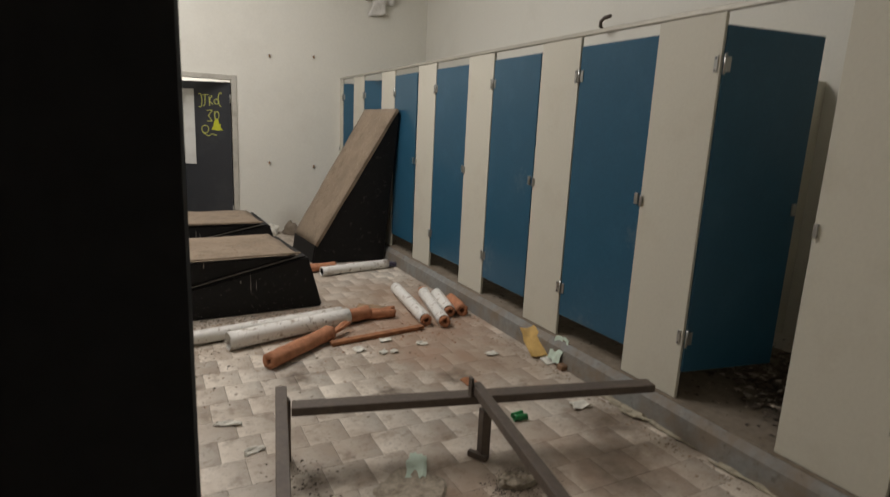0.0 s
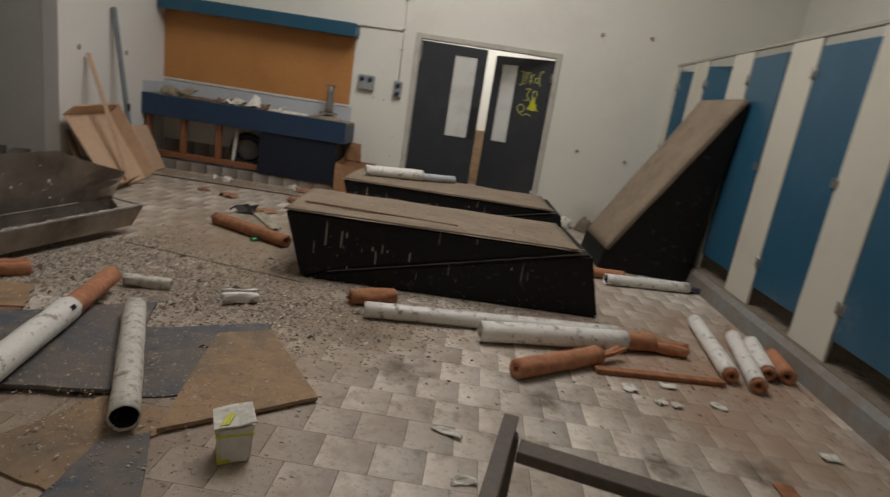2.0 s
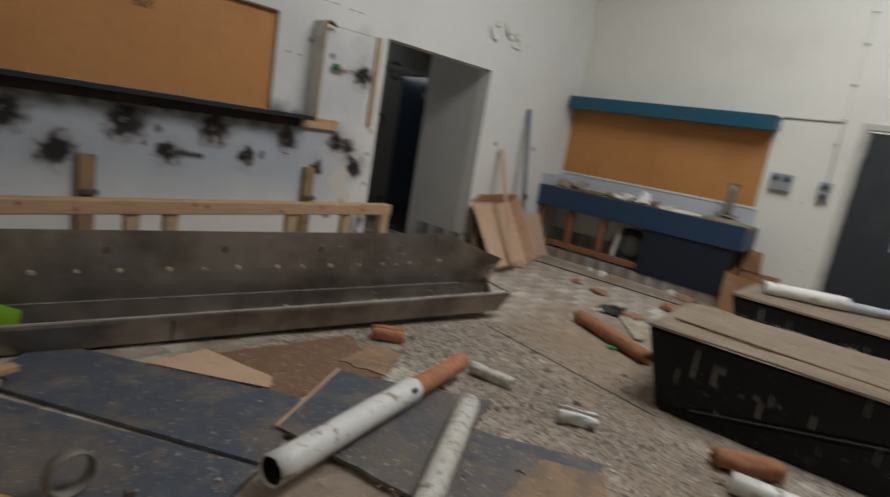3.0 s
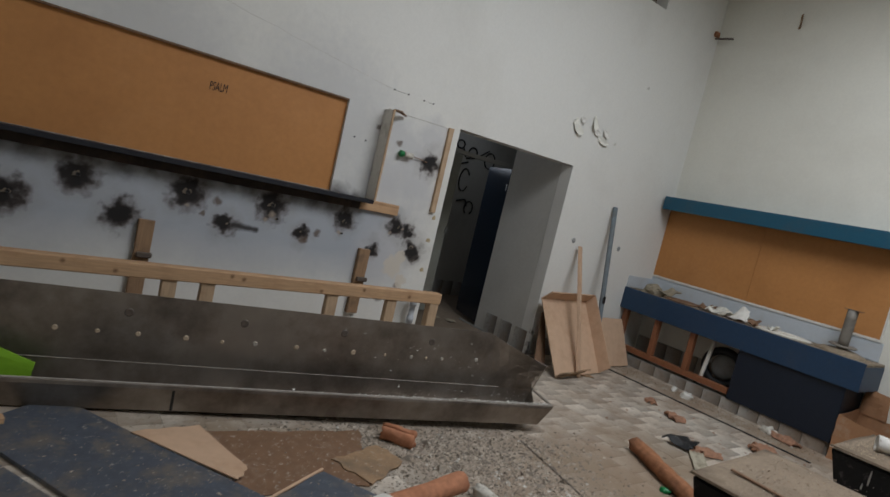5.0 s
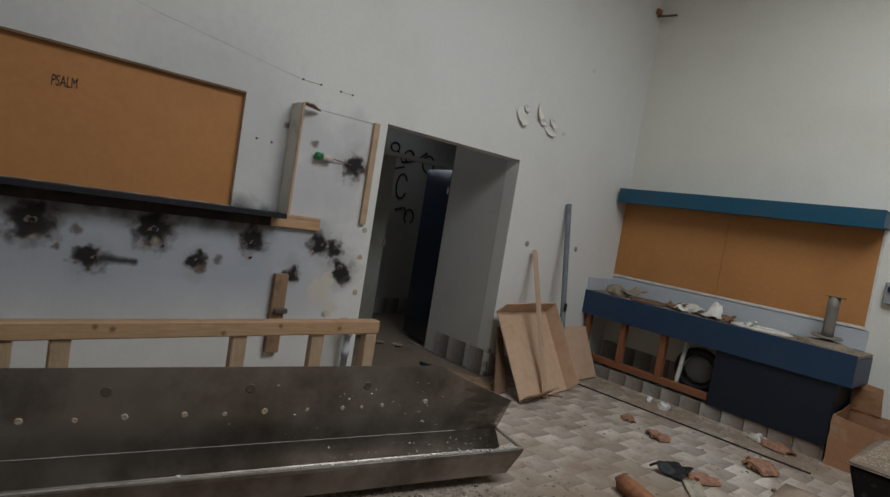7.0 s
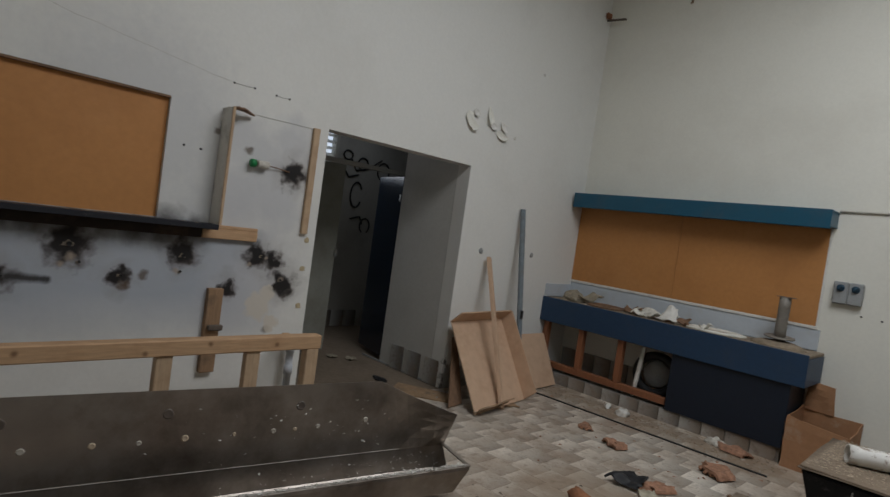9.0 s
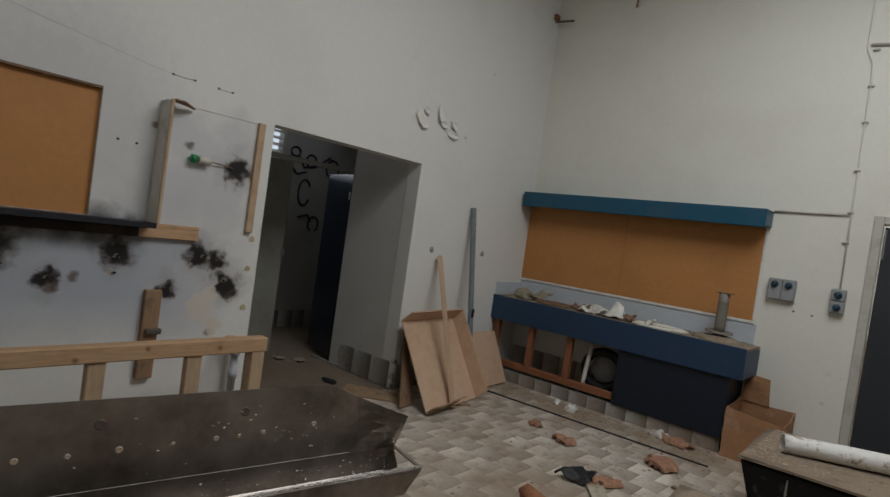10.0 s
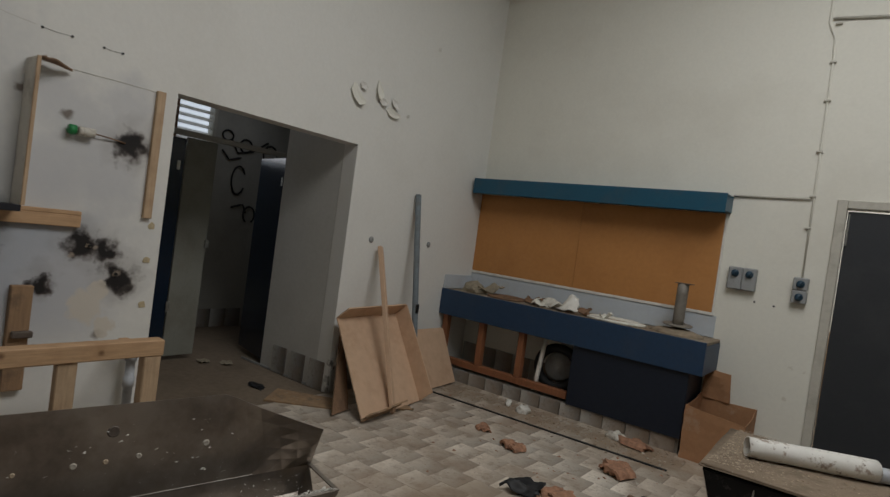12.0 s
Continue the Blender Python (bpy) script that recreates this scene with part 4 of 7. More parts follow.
wc = thing("foam_wedge", "black foam wedge with dusty brown slope leaning against the cubicles", "gym mat", "foam blocks")
bm = bmesh.new()
S = [(2.10, 4.58, 0.012), (2.955, 4.56, 0.005), (3.03, 4.36, 1.76), (2.995, 4.36, 1.765), (2.13, 4.545, 0.225)]
T = [(2.06, 5.40, 0.012), (2.955, 5.38, 0.005), (3.03, 5.33, 1.76), (2.955, 5.33, 1.765), (2.085, 5.38, 0.225)]
a = [bm.verts.new(v) for v in S]
b = [bm.verts.new(v) for v in T]
bm.faces.new(a)
bm.faces.new(b[::-1])
for i in range(5):
    bm.faces.new((a[i], a[(i + 1) % 5], b[(i + 1) % 5], b[i]))
bmesh.ops.bevel(bm, geom=bm.edges[:], offset=0.012, segments=2, affect="EDGES")
part("body", bm, M_FOAMBLACK, wc)
nn = Vector((-1.54, 0, 0.865)).normalized()
bm = bmesh.new()
rows = []
for j in range(9):
    row = []
    for i in range(25):
        u, v = i / 24, j / 8
        p0 = Vector(S[4]).lerp(Vector(S[3]), u)
        p1 = Vector(T[4]).lerp(Vector(T[3]), u)
        e = min(u, 1 - u, v, 1 - v)
        row.append(bm.verts.new(p0.lerp(p1, v * 1.02 - 0.01) + nn * (0.022 - 0.02 * max(0, 1 - e * 12) ** 2 + 0.008 * noise.noise(Vector((u * 5, v * 3, 4.2))))))
    rows.append(row)
for r0, r1 in zip(rows, rows[1:]):
    for i in range(24):
        bm.faces.new((r0[i], r0[i + 1], r1[i + 1], r1[i]))
r = bmesh.ops.extrude_edge_only(bm, edges=[e for e in bm.edges if e.is_boundary])
for v in [g for g in r["geom"] if isinstance(g, bmesh.types.BMVert)]:
    v.co -= nn * 0.03
part("slope_cover", bm, M_FOAMTOP, wc, "dust-browned vinyl slope", True)
part("piping", beam(Vector(S[4]) + nn * 0.004 + Vector((0, -0.006, 0)), Vector(S[3]) + nn * 0.004 + Vector((0, -0.006, 0)), 0.014, 0.014, 0.005), M_FOAMTOP, wc, "pale piping")

# ---- pipes of insulation ----
# black colour stands in for the shade inside tube ends and the slot
M_HOLLOW = mat("dark_tube_lining", (0.012, 0.011, 0.010), 0.9)


def pipe_thing(name, label, p, q, r, material, core=None, seed=0, wall=0.012, split=False, wob=0.006, group="loose tubes"):
    ob = thing(name, label, "pipe insulation", group)
    part("jacket", tube_bm(p, q, r, wall, wob, seed, split=split), material, ob, "", True)
    if seed in (10, 12, 13):
        v, w = Vector(p), Vector(q)
        d = (w - v).normalized()
        part("lining", tube_bm(v + d * 0.012, w - d * 0.012, r - wall - 0.0005, 0.001, wob * 0.5, seed), M_HOLLOW, ob, "lining coloured black for the shade inside", True)
    if core:
        p, q = Vector(p), Vector(q)
        d = (q - p).normalized()
        part("core", tube_bm(p + d * core[0], q + d * core[1], r - wall - 0.002, 0.026, 0.012, seed + 3, n=14), core[2], ob, "orange foam core", True)
    return ob


pipe_thing("insulation_tube", "long white pipe jacket spotted with dirt, on the floor", (0.216, 2.369, 0.054), (1.86, 2.68, 0.054), 0.051, M_PIPEWHITE, seed=1)
pipe_thing("insulation_tube", "white pipe jacket with torn orange foam sticking out", (0.94, 2.29, 0.068), (1.874, 2.535, 0.068), 0.064, M_PIPEWHITE, (0.55, 0.20, M_FOAMORANGE), seed=2, wall=0.006)
pipe_thing("foam_tube", "orange insulation foam half shell, torn open", (1.88, 2.60, 0.048), (2.29, 2.575, 0.048), 0.045, M_FOAMORANGE, seed=3, wall=0.03, split=True, wob=0.012)
pipe_thing("foam_tube", "orange insulation foam tube with a torn tail", (1.138, 1.866, 0.058), (1.65, 2.25, 0.058), 0.054, M_FOAMORANGE, seed=4, wall=0.036, wob=0.01)
solo("foam_strip", sheet([(1.60, 2.23, 0.03), (1.64, 2.19, 0.03), (1.83, 2.36, 0.05), (1.80, 2.39, 0.05)], 0.025, 0.02, 5, 3, 0.2), M_FOAMORANGE, "torn orange foam strip on the floor", "debris", "foam scraps")
pipe_thing("foam_tube", "short brown insulation foam tube in the rubble", (0.087, 2.541, 0.052), (0.36, 2.70, 0.052), 0.05, M_FOAMBROWN, seed=5, wall=0.03, wob=0.014)
solo("loose_plank", beam((1.62, 2.125, 0.019), (2.40, 2.235, 0.019), 0.055, 0.03, 0.004), M_FOAMBROWN, "reddish wooden slat on the floor", "plank", "loose slats")
pipe_thing("insulation_tube", "white pipe jacket with orange core near the step", (2.571, 3.228, 0.056), (2.449, 2.288, 0.056), 0.052, M_PIPEWHITE, (0.1, 0.03, M_FOAMORANGE), 6, 0.006)
pipe_thing("insulation_tube", "dirty white pipe jacket with orange core near the step", (2.76, 3.0, 0.056), (2.575, 2.20, 0.056), 0.052, M_PIPEWHITE, (-0.05, 0.02, M_FOAMORANGE), 7, 0.006)
pipe_thing("insulation_tube", "short white pipe jacket with orange core near the step", (2.86, 2.93, 0.056), (2.735, 2.42, 0.056), 0.052, M_PIPEWHITE, (-0.02, 0.03, M_FOAMORANGE), 8, 0.006)
pipe_thing("foam_tube", "short orange insulation foam tube beside the step", (2.915, 2.74, 0.054), (2.85, 2.40, 0.054), 0.052, M_FOAMORANGE, seed=9, wall=0.032, wob=0.01)
pipe_thing("insulation_tube", "white pipe jacket lying before the foam wedge", (2.065, 4.046, 0.052), (2.86, 4.20, 0.052), 0.05, M_PIPEWHITE, seed=10, wall=0.008)
pipe_thing("foam_tube", "orange foam tube beside the foam wedge", (1.96, 4.22, 0.05), (2.28, 4.27, 0.05), 0.045, M_FOAMORANGE, seed=11, wall=0.03, wob=0.01)
solo("rag", lump((2.93, 4.24, 0.02), (0.07, 0.05, 0.035), 3, 3, 0.6), mat("violet_rag", (0.08, 0.07, 0.10), 0.9), "dark violet rag at the tube's end", "rag")
pipe_thing("insulation_tube", "dirty white hollow pipe jacket lying on boards", (-0.364, 0.850, 0.083), (-0.895, 1.79, 0.083), 0.055, M_PIPEDIRTY, seed=12, wall=0.006)
BIG = pipe_thing("insulation_tube", "large white pipe jacket over a long orange foam core", (-0.915, 0.672, 0.104), (-1.125, 1.61, 0.104), 0.062, M_PIPEWHITE, (0.5, 0.52, M_FOAMORANGE), 13, 0.006)
part("slot", block((-0.011, -0.02, -0.010), (0.011, 0.02, 0.005), 0.002, pose(-1.058, 1.55, 0.141, 0, 52, 12.6)), M_HOLLOW, BIG, "dark slot")
pipe_thing("insulation_tube", "short dirty white tube crumpled in the rubble", (-1.24, 2.24, 0.044), (-0.97, 2.30, 0.034), 0.036, M_PIPEDIRTY, seed=14, wall=0.005, wob=0.016)
pipe_thing("insulation_tube", "short white pipe jacket piece in the rubble", (-0.62, 2.21, 0.044), (-0.44, 2.32, 0.044), 0.042, M_PIPEWHITE, seed=15, wall=0.006, split=True, wob=0.02)
pipe_thing("foam_tube", "long brown insulation foam tube on the tiles", (-1.47, 3.955, 0.055), (-0.686, 3.567, 0.055), 0.052, M_FOAMBROWN, seed=16, wall=0.03, wob=0.016)
pipe_thing("foam_tube", "broken orange foam shell in the rubble", (-1.93, 2.04, 0.05), (-1.78, 2.18, 0.05), 0.05, M_FOAMORANGE, seed=17, wall=0.03, split=True, wob=0.02)
pipe_thing("insulation_tube", "white pipe jacket lying on the foam block", (-0.37, 4.975, 0.553), (0.20, 5.25, 0.553), 0.056, M_PIPEWHITE, seed=18, wall=0.006)
pipe_thing("insulation_tube", "grey-white plastic tube on the foam block", (0.20, 5.25, 0.536), (0.55, 5.42, 0.536), 0.04, M_PIPEGREY, seed=19, wall=0.005)
solo("thin_slat", beam((-0.44, 3.15, 0.509), (0.70, 3.13, 0.509), 0.02, 0.012, 0.003), M_OLDWOOD, "thin dark slat lying on the foam block", "plank", "loose slats")

# ---- bench frame ----
bf = thing("bench_frame", "overturned brown steel bench frame without its seat", "bench")
A_, C_, E_ = Vector((1.015, 0.80, 0.335)), Vector((1.885, 0.46, 0.335)), Vector((2.72, 0.160, 0.335))
part("long_bar", beam((1.045, 0.763, 0.281), (2.851, 0.317, 0.281), 0.085, 0.042, 0.003), M_FRAME, bf)
part("side_bar", beam(A_ + Vector((0.0, 0.05, 0.002)), (0.80, -0.28, 0.337), 0.05, 0.048, 0.003), M_FRAME, bf)
part("side_bar", beam(C_ + Vector((0.012, 0.09, 0.0045)), (1.655, -0.72, 0.3395), 0.05, 0.048, 0.003), M_FRAME, bf)
for x, y, z in ((1.02, 0.80, 0.314), (1.905, 0.456, 0.262), (0.81, -0.24, 0.316), (1.665, -0.68, 0.318)):
    part("leg", block((x - 0.024, y - 0.024, 0.0), (x + 0.024, y + 0.024, z), 0.003), M_FRAME, bf)
part("upstand", block((1.853, 0.515, 0.30), (1.868, 0.545, 0.40), 0.002), M_FRAME, bf)
part("foot", beam((1.85, 0.50, 0.02), (1.90, 0.41, 0.02), 0.03, 0.03, 0.003), M_FRAME, bf)

# ---- stainless trough ----
M_RIM = mat("worn_steel_edge", (0.40, 0.37, 0.33), 0.7, 0.2, grain=0.15, scale=30, stain=0.6, stain_scale=8, stain_colour=(0.12, 0.09, 0.07))
axis = Vector((0.215, 0.977, 0.018)).normalized()
perp = Vector((0.977, -0.215, 0)).normalized()
TM = Matrix((perp, axis, perp.cross(axis))).transposed().to_4x4()
TM.translation = Vector((-1.812, 3.335, 0))
tr = thing("urinal_trough", "long stained stainless steel urinal trough torn off the wall", "urinal", at=TM)
LEN = 4.15
prof = [(-0.19, 0.045), (-0.13, 0.045), (0.005, 0.075), (0.05, 0.213), (0.048, 0.228), (0.038, 0.233), (0.022, 0.230), (0.018, 0.220), (-0.025, 0.10), (-0.08, 0.075), (-0.20, 0.080), (-0.236, 0.11), (-0.25, 0.235)]
bm = bmesh.new()
st = [-LEN, -3.0, -2.0, -1.0, -0.3, 0.0]
rows = []
for s in st:
    row = []
    for x, z in prof:
        inset = max(0, (0.24 - z)) * 0.42 if s == 0.0 else 0
        row.append(bm.verts.new((x, s - inset, z)))
    rows.append(row)
for r0, r1 in zip(rows, rows[1:]):
    for i in range(len(prof) - 1):
        bm.faces.new((r0[i], r0[i + 1], r1[i + 1], r1[i]))
basin = part("basin", bm, M_INOX, tr, "", False)
mod = basin.modifiers.new("sheet", "SOLIDIFY")
mod.thickness = 0.003
bm = bmesh.new()
bm.faces.new([bm.verts.new((x, -max(0, 0.24 - z) * 0.42 - 0.002, z)) for x, z in prof[2:]])
ew = part("end_wall", bm, M_INOX, tr)
ew.modifiers.new("sheet", "SOLIDIFY").thickness = 0.004
part("rim", beam((-0.25, -0.012, 0.243), (0.05, -0.012, 0.231), 0.024, 0.008, 0.002), M_INOX, tr)
# splashback: runs along the back and bends round the end to a point
bm = bmesh.new()
path = [(0.0, s) for s in (-LEN, -3.2, -2.2, -1.4, -0.8, -0.6)]
arc = [(0.0, -0.46), (0.004, -0.42), (0.018, -0.37), (0.045, -0.31), (0.085, -0.235), (0.13, -0.15), (0.193, -0.05)]
path = path + arc
rows = []
for k, (off, s) in enumerate(path):
    f = max(0.0, (k - 6) / (len(path) - 7)) if k > 6 else 0.0
    zb = 0.235
    zt = 0.635 - 0.15 * f ** 1.25
    row = []
    for j in range(6):
        v = j / 5
        z = zb + (zt - zb) * v
        lean = (z - 0.235) * 0.02 * (1 - f)
        sb = s if k <= 6 else -0.46 + 0.46 * (k - 6) / (len(path) - 7)
        row.append(bm.verts.new((-0.25 - lean + off * 0.93 * v, sb + (s - sb) * v, z)))
    rows.append(row)
for r0, r1 in zip(rows, rows[1:]):
    for j in range(5):
        bm.faces.new((r0[j], r0[j + 1], r1[j + 1], r1[j]))
sp = part("splashback", bm, M_INOX, tr, "curved steel splashback")
sp.modifiers.new("sheet", "SOLIDIFY").thickness = 0.003
part("crease", beam((-0.246, -LEN, 0.238), (-0.246, -0.30, 0.238), 0.005, 0.004, 0.001), M_RIM, tr, "bright crease")
part("front_rim", beam((0.036, -LEN, 0.234), (0.036, -0.01, 0.234), 0.014, 0.006, 0.002), M_RIM, tr, "bright worn rim")
part("joint_strip", beam((0.052, -2.47, 0.208), (0.008, -2.47, 0.075), 0.014, 0.004, 0.001), M_BLACK, tr, "dark seam in the front")
rnd = random.Random(5)
M_DROPDULL = mat("dull_mastic", (0.42, 0.38, 0.32), 0.8)
M_RUSTHOLE = mat("rusty_screw_hole", (0.48, 0.38, 0.27), 0.8, grain=0.2)
for s, z, r in [(-0.24, 0.424, 0.016), (-0.38, 0.423, 0.013), (-0.53, 0.424, 0.016), (-0.80, 0.41, 0.013), (-0.92, 0.405, 0.011), (-1.03, 0.405, 0.014), (-1.22, 0.405, 0.010), (-1.44, 0.405, 0.017), (-1.63, 0.40, 0.013), (-1.81, 0.405, 0.016),
                (-2.06, 0.405, 0.017), (-2.25, 0.40, 0.013), (-2.45, 0.405, 0.017), (-2.70, 0.405, 0.015), (-2.9, 0.405, 0.013), (-3.1, 0.405, 0.016), (-3.4, 0.40, 0.015)]:
    lean = 0.003
    off = 0.0 if s < -0.3 else 0.018
    part("screw_hole", revolve([(0, 0.004), (r * 0.7, 0.005), (r, 0.0)], 12, pose(-0.25 - lean + off + 0.002, s, z, 0, 89, 0)), M_RUSTHOLE if rnd.random() < 0.75 else M_DROPDULL, tr, "old screw hole")
for s in (-0.30, -0.90, -1.52, -2.14, -2.76, -3.38):
    z = 0.525
    part("fixing_hole", revolve([(0, 0.003), (0.02, 0.004), (0.026, 0.0)], 14, pose(-0.25 - 0.006 + 0.002, s, z, 0, 89, 0)), M_FRAME, tr, "dark round fixing hole")
bm = bmesh.new()
for k in range(1150):
    s = -abs(rnd.gauss(0, 0.7)) - 0.03
    p = rnd.random()
    x, z = ((0.036 + rnd.gauss(0, 0.007), 0.239) if p < 0.5 else (-0.09 - 0.14 * rnd.random(), 0.09) if p < 0.75 else (-0.23 - 0.03 * rnd.random(), 0.0))
    if p >= 0.75:
        z = 0.25 + 0.3 * rnd.random() ** 2
        x = -0.252
    elif p >= 0.5:
        z = 0.09 + (-0.17 - x) * 1.9 if x < -0.17 else 0.085
        z = max(0.08, z) + 0.004
    r = 0.0022 + 0.0075 * rnd.random() ** 2.5
    vs = [bm.verts.new((x + r * rnd.uniform(-1, 1), s + r * 1.6 * rnd.uniform(-1, 1), z + r * rnd.uniform(-0.6, 1))) for _ in range(4)]
    for a, b, c in ((0, 1, 2), (0, 1, 3), (0, 2, 3), (1, 2, 3)):
        bm.faces.new((vs[a], vs[b], vs[c]))
tagged(part("droppings", bm, M_DROP, tr, "white splashes and droppings"), kind="stuff")
solo("green_card", sheet([(-2.66, -0.02, 0.12), (-2.60, 0.28, 0.11), (-2.59, 0.29, 0.20), (-2.66, 0.05, 0.30)], 0.004, 0.006, 4, 2), M_LIME, "lime green plastic sheet standing in the trough", "sheet")

# ---- west wall ----
M_YELLOWED = mat("yellowed_filler", (0.46, 0.38, 0.24), 0.85, grain=0.15, scale=40)
M_BLACKEDGE = mat("black_shelf_edge", (0.013, 0.014, 0.020), 0.5, grain=0.15, scale=30, stain=0.4, stain_scale=20, stain_colour=(0.10, 0.09, 0.085), stain_edge=(0.6, 0.72))
M_DARKBATTEN = mat("dark_batten", (0.035, 0.025, 0.02), 0.85, grain=0.3, scale=14, stain=0.5, stain_scale=6, stain_colour=(0.11, 0.07, 0.045))
M_STUD = mat("stained_wall_block", (0.31, 0.195, 0.11), 0.75, grain=0.16, scale=9, stretch=(9, 9, 0.8), stain=0.6, stain_scale=8, stain_colour=(0.10, 0.07, 0.05), bump=0.2)
wb = thing("notice_board", "orange hardboard panel let into the white wall, lettered", "board")
part("panel", block((-3.555, -1.25, 1.30), (-3.532, 2.10, 2.10), 0), M_ORANGE, wb)
TXT = Matrix(((0, 0, 1, -3.5305), (1, 0, 0, 1.055), (0.06, 1, 0, 1.85), (0, 0, 0, 1)))
text_on("lettering", "PSALM", 0.085, TXT @ Matrix.Diagonal((0.50, 1, 1, 1)), M_INK, wb)["label"] = "hand-drawn dark letters"
# brown strip painted in as the recess edge's shadow line on the panel
part("top_shadow_line", block((-3.531, -1.2, 2.066), (-3.502, 2.088, 2.0795), 0.001), M_OLDWOOD, wb, "dark strip for the shadow under the recess edge")

sh = thing("wall_shelf", "black-edged wall shelf over burnt plaster", "shelf")
part("shelf_board", block((-3.499, -1.3, 1.302), (-3.355, 2.415, 1.332), 0.003), M_BLACKEDGE, sh)
part("batten", block((-3.499, -1.3, 1.235), (-3.462, 2.36, 1.3015), 0.003), M_DARKBATTEN, sh, "dark batten under the shelf")
part("batten_tail", block((-3.499, 2.3605, 1.235), (-3.462, 2.735, 1.3015), 0.003), M_PINE, sh, "pine batten end")
part("edge_nosing", block((-3.354, -1.3, 1.300), (-3.346, 2.415, 1.334), 0.002), M_BLACKEDGE, sh, "black edge strip")
part("batten_end", block((-3.4985, 2.416, 1.302), (-3.462, 2.735, 1.325), 0.003), M_PINE, sh, "pine batten end")
bx = thing("pipe_casing", "broken white casing side board with splintered pine edge", "casing")
part("side_board", block((-3.499, 2.408, 1.333), (-3.352, 2.424, 2.085), 0.002), M_TRIM, bx)
part("raw_edge", block((-3.3515, 2.410, 1.333), (-3.340, 2.428, 2.088), 0.002), M_PINEZ, bx, "splintered pine edge")
part("top_splinter", sheet([(-3.34, 2.43, 2.083), (-3.47, 2.425, 2.083), (-3.47, 2.60, 2.075), (-3.36, 2.50, 2.08)], 0.008, 0.01, 6, 2, 0.25), M_OLDWOOD, bx, "splintered wood at the top")
solo("wall_batten", block((-3.499, 3.072, 1.325), (-3.470, 3.122, 2.10), 0.003), M_PINEZ, "narrow pine batten beside the doorway", "batten", "wall battens")
line_curve("tear_line", [(-3.4985, 2.45 + 0.07 * k, 2.092 + 0.006 * noise.noise(Vector((k * 1.3, 2, 0)))) for k in range(10)], 0.0018, M_FRAMEPAINT, bx)
for y, z, r in ((1.036, 1.115, 0.055), (1.643, 1.128, 0.05), (0.997, 1.13, 0.0), (2.264, 1.10, 0.035), (0.377, 1.105, 0.045), (2.80, 1.13, 0.03), (0.04, 0.93, 0.04), (2.96, 0.97, 0.03), (1.35, 0.935, 0.025), (1.92, 0.96, 0.025), (1.70, 1.03, 0.024), (2.26, 1.0, 0.022)):
    if r:
        ob = thing("pipe_hole", "broken pipe hole in the burnt plaster", "hole", "burnt pipe holes")
        part("broken_plaster", lump((-3.4995, y, z), (0.004, r * 0.5, r * 0.45), int(y * 50), 3, 0.8), M_SLAB, ob, "pale broken plaster")
        part("pipe_end", revolve([(0, 0.004), (r * 0.12, 0.010), (r * 0.26, 0.012), (r * 0.3, 0.0)], 14, pose(-3.4965, y + 0.006, z + 0.004, 0, 90, 0)), M_BLACK, ob, "charred pipe end")
ro = thing("paint_roller", "green and white roller stub hanging from the wall", "roller")
part("sleeve", revolve([(0, 0), (0.024, 0), (0.026, 0.01), (0.026, 0.085), (0, 0.09)], 16, pose(-3.465, 2.665, 1.767, -90, 0, 0)), M_PIPEDIRTY, ro, "", True)
part("cap", revolve([(0, 0), (0.024, 0), (0.028, 0.008), (0.028, 0.035), (0, 0.04)], 16, pose(-3.465, 2.62, 1.767, -90, 0, 0)), M_GREEN, ro, "green end cap", True)
line_curve("wire", [(-3.468, 2.75, 1.767), (-3.48, 2.83, 1.762), (-3.495, 2.93, 1.75)], 0.004, M_OLDWOOD, ro)
for k, (y, zt, zb) in enumerate(((0.816, 0.885, 0.32), (2.497, 0.905, 0.34), (-0.55, 0.89, 0.33))):
    ob = thing("wall_stud", "old stained wooden block fixed to the burnt wall", "batten", "wall blocks")
    part("board", block((-3.499, y - 0.05, zb), (-3.455, y + 0.05, zt), 0.004), M_STUD, ob)
    part("bracket", block((-3.4545, y - 0.035, 0.63), (-3.42, y + 0.06, 0.665), 0.005), M_FRAME, ob, "rusty bracket")
for y, z in ((5.055, 1.341), (5.862, 1.351)):
    solo("wall_plug", revolve([(0, 0.006), (0.016, 0.007), (0.028, 0.004), (0.028, 0)], 16, pose(-3.499, y, z, 0, 90, 0)), M_GREYP, "round grey blanking plug in the wall", "plug", "wall plugs", True)
for y, z in ((3.14, 1.27), (3.135, 1.06), (3.14, 0.78), (3.13, 0.45)):
    solo("wall_plug", lump((-3.499, y, z), (0.004, 0.022, 0.03), int(z * 9), 2, 0.4), M_YELLOWED, "yellowed filler patch beside the doorway", "filler", "filler patches")
for y, z in ((2.195, 1.80), (2.30, 1.795)):
    solo("screw", revolve([(0, 0.003), (0.007, 0.003), (0.008, 0)], 10, pose(-3.499, y, z, 0, 90, 0)), M_BLACK, "black screw head in the wall", "screw", "wall screws")
for y0, y1, z in ((2.46, 2.60, 2.262), (2.76, 2.86, 2.255)):
    ob = thing("wall_screws", "pair of screws with a scratch between them", "screw", "scratched screws")
    for y in (y0, y1):
        part("screw_head", revolve([(0, 0.006), (0.006, 0.006), (0.007, 0)], 8, pose(-3.499, y, z, 0, 90, 0)), M_BLACK, ob)
    line_curve("scratch", [(-3.4985, y0, z), (-3.4985, (y0 + y1) / 2, z - 0.004), (-3.4985, y1, z)], 0.0011, M_FRAME, ob)
